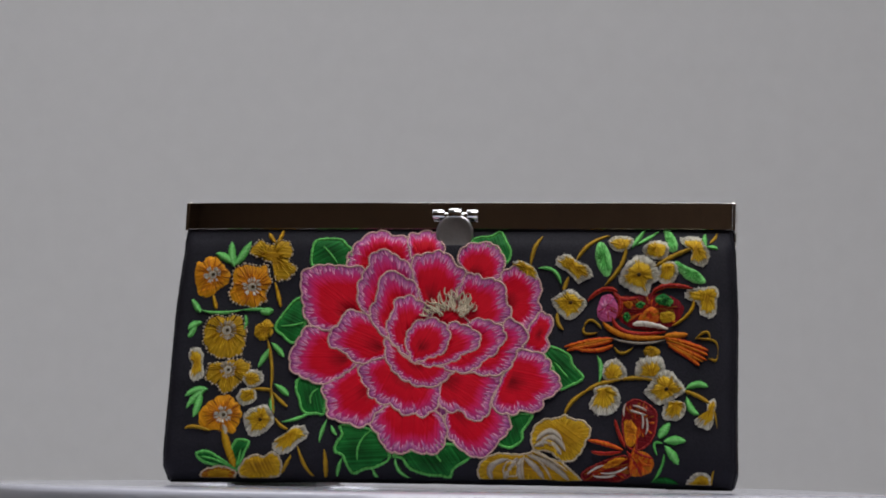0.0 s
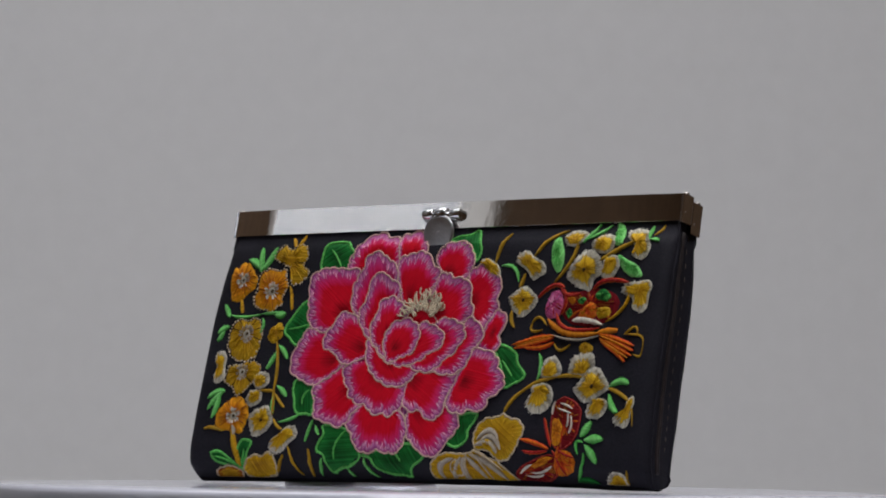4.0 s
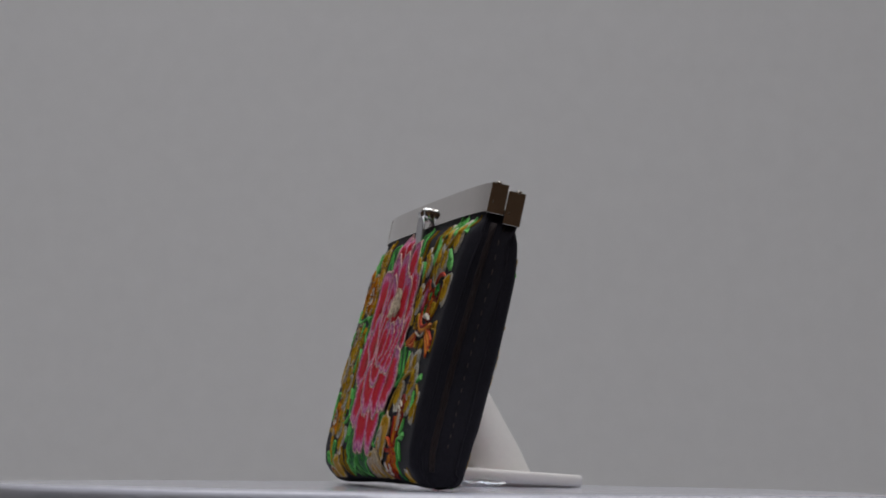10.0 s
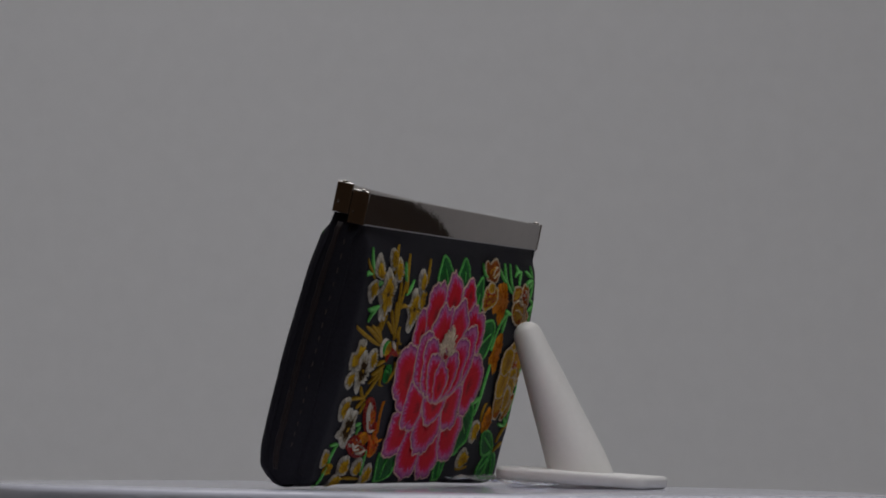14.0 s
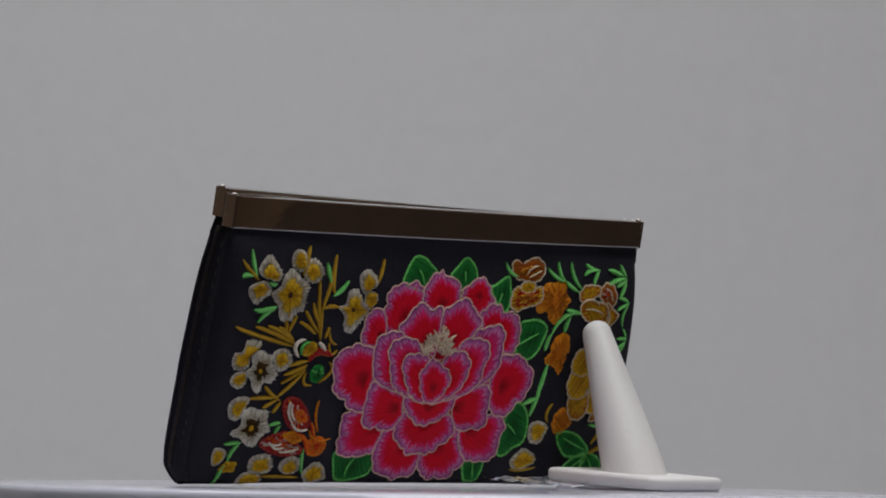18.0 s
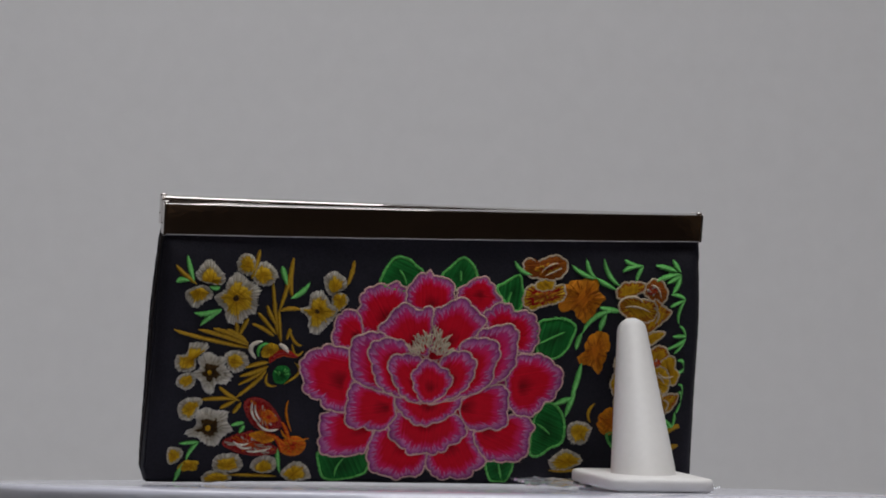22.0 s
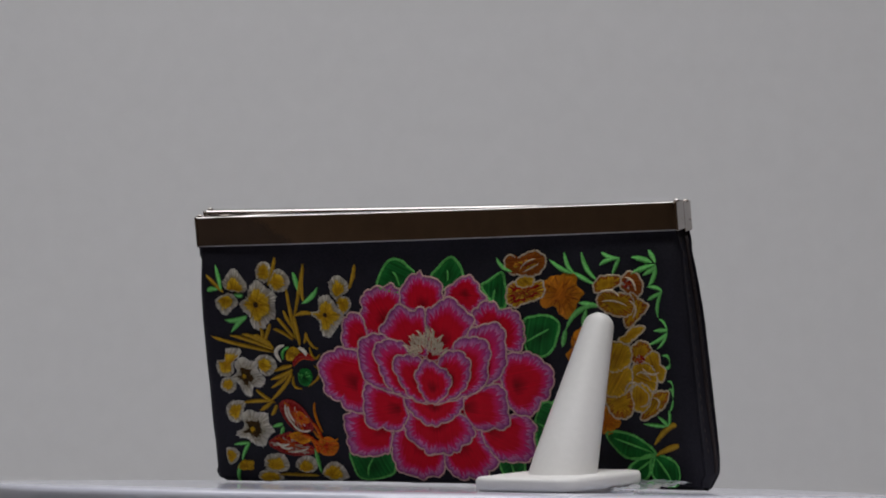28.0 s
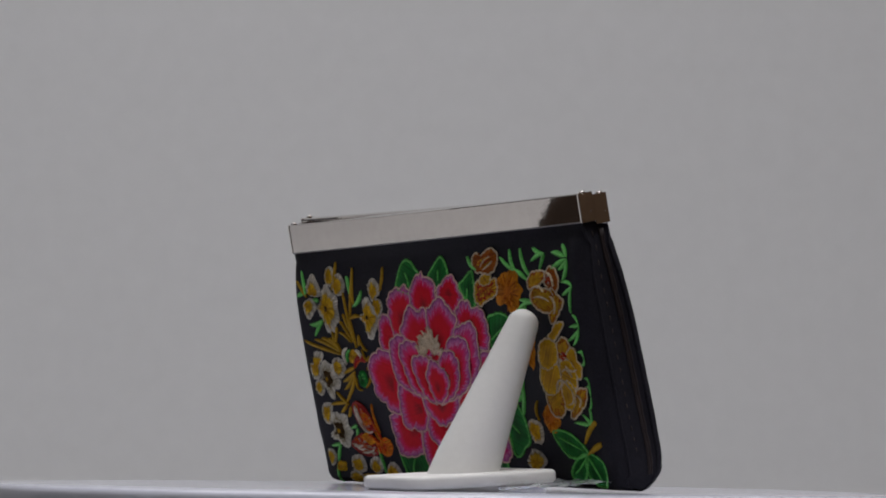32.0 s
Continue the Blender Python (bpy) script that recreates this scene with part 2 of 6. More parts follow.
# ---- stand behind the purse ----
def prop_stand():
    stand = new("prop_stand")
    tagged(stand, "leaning white plastic cone on a rounded base plate", "display stand")
    # base plate 37 x 57 mm, 4.4 mm thick, lifted at the purse side
    base = block(-0.0197, 0.0171, -0.0285, 0.0285, 0.0, 0.0044)
    bmesh.ops.bevel(base, geom=[e for e in base.edges if abs(e.verts[0].co.z - e.verts[1].co.z) > 0.001], offset=0.0065, segments=6, affect="EDGES", profile=0.5)
    bmesh.ops.bevel(base, geom=[e for e in base.edges if abs(e.verts[0].co.z - e.verts[1].co.z) < 0.0001], offset=0.0014, segments=3, affect="EDGES", profile=0.5)
    part("base_plate", base, M_STAND, stand, smooth=True)
    # tapered leaning cone with a round tip
    bm = bmesh.new()
    n, rows = 40, []
    foot, tip = Vector((-0.0022, -0.0011, 0.0043)), Vector((-0.0040, -0.0268, 0.0563))
    axis = (tip - foot)
    length = axis.length
    axis.normalize()
    side = Vector((1, 0, 0))
    deep = axis.cross(side).normalized()
    side = deep.cross(axis)
    prof = [(i / 14 * (length - 0.0045), 0.0113 + (0.0053 - 0.0113) * i / 14) for i in range(15)]
    for k in range(1, 7):
        a = k / 6 * math.pi / 2
        prof.append((length - 0.0045 + 0.0050 * math.sin(a), max(0.00005, 0.0053 * math.cos(a))))
    for d, r in prof:
        row = []
        for i in range(n):
            a = 2 * math.pi * i / n
            q = foot + axis * d + side * (r * math.cos(a)) + deep * (r * math.sin(a))
            if d == 0:
                q = q - axis * ((q.z - foot.z) / axis.z)
            row.append(bm.verts.new(q))
        rows.append(row)
    for a, b in zip(rows, rows[1:]):
        for i in range(n):
            bm.faces.new((a[i], a[(i + 1) % n], b[(i + 1) % n], b[i]))
    bm.faces.new(rows[-1])
    pad = block(-0.0172, 0.0146, -0.0230, 0.0262, -0.001, -0.00002)
    for q in pad.verts:
        if q.co.z < -0.0005:
            q.co.z = -(0.0016 - 0.056 * q.co.y)
    part("foot_pad", pad, M_STAND, stand, "thin white pad")
    film = bmesh.new()
    nx, ny = 48, 32
    for dz in (0.0, 0.00008):
        sheet = []
        for j in range(ny + 1):
            row = []
            for i in range(nx + 1):
                x, y = -0.031 + 0.066 * i / nx, -0.040 + 0.036 * j / ny
                crease = noise.noise(Vector((x * 170, y * 210, 2.0))) + 0.6 * abs(noise.noise(Vector((x * 420, y * 420, 5.0))))
                row.append(film.verts.new((x + 0.0012 * noise.noise(Vector((y * 300, 1, 0))), y + 0.0012 * noise.noise(Vector((x * 300, 4, 0))), -0.0008 + 0.0012 * max(-0.6, crease) + 0.0004 * max(0.0, (-y - 0.01) / 0.025) + dz)))
            sheet.append(row)
        for a, b in zip(sheet, sheet[1:]):
            for i in range(nx):
                film.faces.new((a[i], a[i + 1], b[i + 1], b[i]) if dz else (a[i], b[i], b[i + 1], a[i + 1]))
    part("film", film, M_FILM, stand, "crinkled clear plastic film", True)
    part("cone", bm, M_STAND, stand, smooth=True)
    return stand


# ---- the purse: u to its wearer's side, v up along it, w out of its front, in millimetres ----
FRONT_V = ((-1.0, 2.9), (0, 5.1), (2, 8.0), (5, 10.5), (10, 11.7), (24, 11.7), (38, 10.9), (54, 10.0), (72, 8.6), (85, 6.1), (92, 3.8))
BACK_V = ((1.4, 5.5), (2, 6.8), (4, 7.7), (7, 8.0), (14, 8.4), (22, 9.4), (30, 9.9), (45, 10.5), (60, 10.7), (71, 10.5), (80, 9.2), (92, 6.2))
WIDE_V = ((-1.5, 95.0), (0, 96.9), (4.5, 98.1), (7, 98.0), (30, 97.4), (60, 97.0), (85, 95.6), (92, 94.4))


def smooth_at(table, v):
    xs, ys = [q[0] for q in table], [q[1] for q in table]
    return sum(float(np.interp(v + d, xs, ys)) * k for d, k in ((-3, 0.2), (0, 0.6), (3, 0.2))) if 6 < v < 88 else float(np.interp(v, xs, ys))


def half(v):
    return smooth_at(WIDE_V, v)


def corner(u, v, r):
    x = abs(u) - (half(v) - r)
    return r - math.sqrt(max(0.0, r * r - x * x)) if x > 0 else 0.0


def ripple(u, v, s):
    return 0.35 * noise.noise(Vector((u * 0.035 + s, v * 0.05, s))) + 0.10 * noise.noise(Vector((u * 0.15, v * 0.2 + s, s)))


def bow(u, front):
    """How far a bar bulges out between its ends."""
    x = min(1.0, abs(u) / 95.2)
    return 0.9 * (1 - x * x) + 1.7 * (1 - x ** 8) if front else 3.0 * (1 - x * x)


def front_w(u, v):
    if v > 83.0:
        tuck = min(1.0, (v - 83.0) / 5.0)
        return front_w(u, 83.0) * (1 - tuck) + (4.9 - 1.5 * (u + 95) / 190 - 0.9 + bow(u, True)) * tuck
    return smooth_at(FRONT_V, v) - corner(u, v, 3.5) + ripple(u, v, 3.0) * min(1, max(0, v) / 10) + bow(u, True) * min(1.0, max(0.0, (v - 66) / 22))


def back_w(u, v):
    if v > 83.0:
        tuck = min(1.0, (v - 83.0) / 4.0)
        return back_w(u, 83.0) * (1 - tuck) - (5.9 + 2.0 * (u + 95) / 190 - 0.9 + bow(u, False)) * tuck
    return -(smooth_at(BACK_V, v) + 0.9 * (u / 95) * (v / 95) ** 2 - corner(u, v, 3.5 + 2.0 * math.sin(math.pi * min(v, 92.0) / 92.0))) + ripple(u, v, 9.0) * min(1, max(0, v) / 10)


def at(u, v, w):
    return Vector((u, -w, v)) * 0.001


def arch(u, v, s):
    """The bottom seam stands on its two ends and rises between them in small waves."""
    if v > 12:
        return 0.0
    x = u / 95
    open_part = max(0.0, 1 - ((x - 0.12) / 0.78) ** 4) if s > 0 else max(0.0, 1 - ((x + 0.05) / 0.85) ** 6)
    return open_part * (1 - max(0.0, v) / 12) ** 2 * (1.0 + 0.5 * noise.noise(Vector((u * 0.11, s * 3.0, 2.0))))


def on_front(u, v, h):
    return at(u, v + arch(u, v, 1), front_w(u, v) + h)


def on_back(u, v, h):
    return at(u, v + 0.7 * arch(u, v, -1), back_w(u, v) - h)


def grid_part(name, rows, mat, parent, label="", flip=False):
    n = len(rows[0])
    verts = [q for row in rows for q in row]
    faces = [(i * n + j, i * n + j + 1, (i + 1) * n + j + 1, (i + 1) * n + j) for i in range(len(rows) - 1) for j in range(n - 1)]
    if flip:
        faces = [f[::-1] for f in faces]
    ob = new(name, mesh_of(name, verts, faces, [mat]))
    ob.parent = parent
    return tagged(ob, label)


def frame_bar(name, w_left, w_right, v_left, v_right, front, parent):
    """One metal channel of the clasp frame: a face, a top and two folded end caps."""
    bm = bmesh.new()
    deep, talls = 5.4, (9.4, 9.4) if front else (9.3, 10.4)
    s = 1 if front else -1
    n = 64
    rings = []
    for i in range(n + 1):
        f = i / n
        u = -95.2 + 190.4 * f
        w, v = w_left + (w_right - w_left) * f + s * bow(u, front), v_left + (v_right - v_left) * f - (0.2 * bow(u, front) if front else 0)
        tall = talls[0] + (talls[1] - talls[0]) * f
        e = 0.04 if front else 0.4
        sect = [(w - s * 0.06, v - tall), (w, v - tall + 0.06), (w, v - e), (w - s * e * 0.3, v - e * 0.3), (w - s * e, v), (w - s * (deep - 0.9), v), (w - s * (deep - 0.25), v - 0.3), (w - s * deep, v - 0.9), (w - s * deep, v - tall + 0.6), (w - s * (deep - 0.5), v - tall + 0.6), (w - s * (deep - 0.6), v - 1.2), (w - s * 0.7, v - 1.2), (w - s * 0.7, v - tall)]
        rings.append([bm.verts.new(at(u, b, a)) for a, b in sect])
    m = len(rings[0])
    for a, b in zip(rings, rings[1:]):
        for j in range(m):
            bm.faces.new((a[j], a[(j + 1) % m], b[(j + 1) % m], b[j]))
    ob = part(name, bm, M_METAL, parent, "polished gunmetal bar", True)
    me = ob.data
    for edge in me.edges:
        a, b = me.vertices[edge.vertices[0]].co, me.vertices[edge.vertices[1]].co
        if abs(a.x - b.x) > 0.0005:
            edge.use_edge_sharp = True
    for f, e in ((0, -1), (1, 1)):
        u = 95.22 * e
        w, v = w_left + (w_right - w_left) * f + s * bow(u, front), v_left + (v_right - v_left) * f
        tall = talls[0] + (talls[1] - talls[0]) * f
        lo, hi = sorted((w + s * 0.15, w - s * (deep + 0.1)))
        cap = block(min(u, u + e * 1.1) * 0.001, max(u, u + e * 1.1) * 0.001, -hi * 0.001, -lo * 0.001, (v - tall - 0.5) * 0.001, (v + 0.12) * 0.001, 0.00022, 3)
        part("end_cap", cap, M_METAL, ob)
        rivet = lathe([(0.0001, 0.0002), (0.0002, 0.00018), (0.00035, 0.0)], 14)
        rivet.transform(Matrix.Translation(at(u + e * 1.1, v - tall + 3.2, (lo + hi) / 2 + 1.4)) @ Matrix.Rotation(radians(90 * e), 4, "Y"))
        part("rivet", rivet, M_METAL, ob, smooth=True)
        knob = lathe([(0.0002, -0.0006), (0.0010, -0.0006), (0.0011, 0.0004), (0.0008, 0.0006), (0.0002, 0.0007)], 16)
        knob.transform(Matrix.Translation(at(u + e * 0.1, v + 0.1, (lo + hi) / 2 + 0.6 * s)))
        part("hinge_knob", knob, M_METAL, ob, smooth=True)
    return ob


def purse():
    p = new("clutch_purse")
    tagged(p, "black satin clutch purse embroidered with pink peonies, gunmetal frame", "purse")
    nu, nv = 64, 46
    vs = [92.0 * (j / nv) ** 1.25 for j in range(nv + 1)]
    front_rows, back_rows = [], []
    for v in vs:
        hv = half(v)
        us = [hv * math.sin(math.pi / 2 * (2 * i / nu - 1)) for i in range(nu + 1)]
        front_rows.append([on_front(u, v, 0) for u in us])
        vb = 1.5 + v * (90.5 / 92)
        back_rows.append([on_back(u, vb, 0) for u in us])
    fp = grid_part("front_panel", front_rows, M_CLOTH, p, "black satin panel with raised flower embroidery")
    bp = grid_part("back_panel", back_rows, M_CLOTH, p, "black satin panel with raised flower embroidery", True)
    # folded side gussets and the bottom strip
    for e in (-1, 1):
        rows = []
        for fr, br in zip(front_rows, back_rows):
            a, b = (fr[-1], br[-1]) if e > 0 else (fr[0], br[0])
            row = []
            for k in range(13):
                f = k / 12
                q = a.lerp(b, f)
                fold = 1.4 * math.sin(math.pi * f) ** 2 * min(1, q.z / 0.03) + 0.22 * math.sin(f * math.pi * 3 + 0.6) * min(1, q.z / 0.02)
                q.x -= e * 0.001 * (fold - 0.8 * math.sin(math.pi * f))
                row.append(q)
            rows.append(row)
        gusset = grid_part("side_gusset", rows, M_CLOTH, p, "folded black satin side", e < 0)
        # two narrow brown folds run down it
        for at_k in (3, 4):
            bm = bmesh.new()
            loops = []
            for k, row in enumerate(rows[4:-2]):
                c, r = row[at_k] + Vector((e * 0.0002, 0, 0)), 0.00042 * (1 + 0.2 * math.sin(k * 1.7 + at_k))
                loops.append([bm.verts.new(c + Vector((r * math.cos(t), 1.3 * r * math.sin(t), 0))) for t in (2 * math.pi * q / 8 for q in range(8))])
            for a, b in zip(loops, loops[1:]):
                for q in range(8):
                    bm.faces.new((a[q], a[(q + 1) % 8], b[(q + 1) % 8], b[q]))
            bm.faces.new(loops[0]), bm.faces.new(loops[-1])
            part("fold", bm, M_FOLD, gusset, "narrow brown fold", True)
        # a dim line of hand stitches down the fold
        line = [row[8] for row in rows[9:]]
        for a, b in zip(line[::2], line[1::2]):
            m, d = (a + b) / 2, (b - a)
            r = d.length * 0.42
            bm = lathe([(0.00005, -r), (0.00016, -r * 0.6), (0.00020, 0), (0.00016, r * 0.6), (0.00005, r)], 8)
            bm.transform(Matrix.Translation(m + Vector((e * 0.00012, 0, 0))) @ d.to_track_quat("Z", "Y").to_matrix().to_4x4())
            part("stitch", bm, M_THREAD, gusset, smooth=True)
    rows = []
    for k in range(9):
        f = k / 8
        row = []
        for a, b in zip(front_rows[0], back_rows[0]):
            q = a.lerp(b, f)
            q.z -= 0.0009 * math.sin(math.pi * f) ** 0.6
            row.append(q)
        rows.append(row)
    grid_part("bottom", rows, M_CLOTH, p, "", True)
    # rounded seams where panels and gussets meet
    for rows, e in ((front_rows, 0), (front_rows, -1), (back_rows, 0), (back_rows, -1)):
        bm = bmesh.new()
        rings, way = [], -1 if e == 0 else 1
        for k, row in enumerate(rows):
            c, r = row[e] + Vector((way * 0.0001, 0, 0)), 0.00050 * (1 + 0.12 * math.sin(k * 2.1))
            rings.append([bm.verts.new(c + Vector((r * math.cos(t), r * math.sin(t), 0))) for t in (2 * math.pi * q / 8 for q in range(8))])
        for a, b in zip(rings, rings[1:]):
            for q in range(8):
                bm.faces.new((a[q], a[(q + 1) % 8], b[(q + 1) % 8], b[q]))
        bm.faces.new(rings[0]), bm.faces.new(rings[-1])
        part("seam", bm, M_CLOTH, p, smooth=True)
    frame_bar("front_frame_bar", 4.9, 3.4, 98.5, 99.8, True, p)
    frame_bar("back_frame_bar", -5.9, -7.9, 99.5, 98.2, False, p)
    lip = bmesh.new()
    rungs = []
    for i in range(41):
        f = i / 40
        u, low, out = -95.0 + 190.0 * f, 89.85 - 2.4 * f, -(6.2 + 2.0 * f) - bow(-95.0 + 190.0 * f, False)
        rungs.append([lip.verts.new(at(u, low + b, out + a)) for a, b in ((0, 0), (0, 0.32), (0.8, 0.32), (0.8, 0))])
    for a, b in zip(rungs, rungs[1:]):
        for k in range(4):
            lip.faces.new((a[k], a[(k + 1) % 4], b[(k + 1) % 4], b[k]))
    lip.faces.new(rungs[0]), lip.faces.new(rungs[-1])
    part("bar_lip", lip, M_PIPING, p, "thin bright lower lip of the back bar")
    # turn-lock clasp on the front bar: three barrels and a hanging coin
    clasp = part("clasp", block(-0.0082, 0.0076, -0.0076, -0.0060, 0.0917, 0.0950, 0.0005), M_CHROME, p, "chrome clasp with a round tab")
    for u, wide, r in ((-6.2, 4.2, 1.75), (-0.4, 4.6, 2.25), (5.6, 4.0, 1.75)):
        tube = lathe([(0.3, -wide / 2), (r * 0.9, -wide / 2), (r, -wide / 2 + 0.25), (r, wide / 2 - 0.25), (r * 0.9, wide / 2), (0.3, wide / 2)], 24)
        tube.transform(Matrix.Translation(at(u, 94.1, 7.7)) @ Matrix.Rotation(radians(90), 4, "Y") @ Matrix.Scale(0.001, 4))
        part("hinge_barrel", tube, M_CHROME, clasp, smooth=True)
    coin = lathe([(0.3, -0.5), (5.6, -0.5), (6.3, -0.3), (6.5, 0.0), (6.3, 0.35), (5.7, 0.55), (5.4, 0.48), (2.0, 0.42), (0.3, 0.42)], 56)
    coin.transform(Matrix.Translation(at(-0.3, 87.3, 8.3)) @ Matrix.Rotation(radians(90 + 7), 4, "X") @ Matrix.Scale(0.001, 4))
    part("tab", coin, M_TAB, clasp, "round brushed chrome tab", smooth=True)
    neck = block(-0.0022, 0.0016, -0.0086, -0.0075, 0.0917, 0.0942, 0.0004)
    part("tab_neck", neck, M_CHROME, clasp)
    return p, fp, bp


# ---- silk embroidery: every motif is a raised patch of stitches on a panel ----
def silk(name, stops, streak=0.35, rough=0.5, pitch=1.15, depth=(0.62, 1.22), relief=0.8):
    """Satin stitch thread: colour runs from the heart (0) to the rim (1), broken up thread by thread."""
    m, n, l, b = material(name)
    rim, run = n.new("ShaderNodeAttribute"), n.new("ShaderNodeAttribute")
    rim.attribute_name, run.attribute_name = "rim", "run"
    threads = n.new("ShaderNodeTexNoise")
    threads.noise_dimensions = "1D"
    threads.inputs["Scale"].default_value, threads.inputs["Detail"].default_value = pitch, 2
    l.new(run.outputs["Fac"], threads.inputs["W"])
    tc, soil = n.new("ShaderNodeTexCoord"), n.new("ShaderNodeTexNoise")
    soil.inputs["Scale"].default_value, soil.inputs["Detail"].default_value = 260, 3
    l.new(tc.outputs["Object"], soil.inputs["Vector"])
    off = n.new("ShaderNodeMath")
    off.operation = "MULTIPLY_ADD"
    off.inputs[1].default_value, off.inputs[2].default_value = 2 * streak, -streak
    l.new(threads.outputs[0], off.inputs[0])
    add = n.new("ShaderNodeMath")
    add.operation = "ADD"
    l.new(rim.outputs["Fac"], add.inputs[0]), l.new(off.outputs[0], add.inputs[1])
    ramp = n.new("ShaderNodeValToRGB")
    el = ramp.color_ramp.elements
    while len(el) < len(stops):
        el.new(0.5)
    for e, (p, c) in zip(el, stops):
        e.position, e.color = p, (*c, 1)
    l.new(add.outputs[0], ramp.inputs[0])
    val = n.new("ShaderNodeMapRange")
    val.inputs["From Min"].default_value, val.inputs["From Max"].default_value = 0.3, 0.7
    val.inputs["To Min"].default_value, val.inputs["To Max"].default_value = depth
    mixn = n.new("ShaderNodeMath")
    mixn.operation = "MULTIPLY_ADD"
    mixn.inputs[1].default_value = 0.5
    half_soil = n.new("ShaderNodeMath")
    half_soil.operation = "MULTIPLY"
    half_soil.inputs[1].default_value = 0.5
    l.new(soil.outputs[0], half_soil.inputs[0])
    l.new(threads.outputs[0], mixn.inputs[0]), l.new(half_soil.outputs[0], mixn.inputs[2]), l.new(mixn.outputs[0], val.inputs[0])
    mul = n.new("ShaderNodeVectorMath")
    mul.operation = "SCALE"
    l.new(ramp.outputs[0], mul.inputs[0]), l.new(val.outputs[0], mul.inputs["Scale"])
    l.new(mul.outputs[0], b.inputs["Base Color"])
    bp = n.new("ShaderNodeBump")
    bp.inputs["Strength"].default_value, bp.inputs["Distance"].default_value = relief, 0.00025
    l.new(threads.outputs[0], bp.inputs["Height"]), l.new(bp.outputs[0], b.inputs["Normal"])
    b.inputs["Roughness"].default_value, b.inputs["Specular IOR Level"].default_value = rough + 0.12, 0.12
    return m


RED, PINK = (0.60, 0.0018, 0.016), (0.68, 0.018, 0.12)
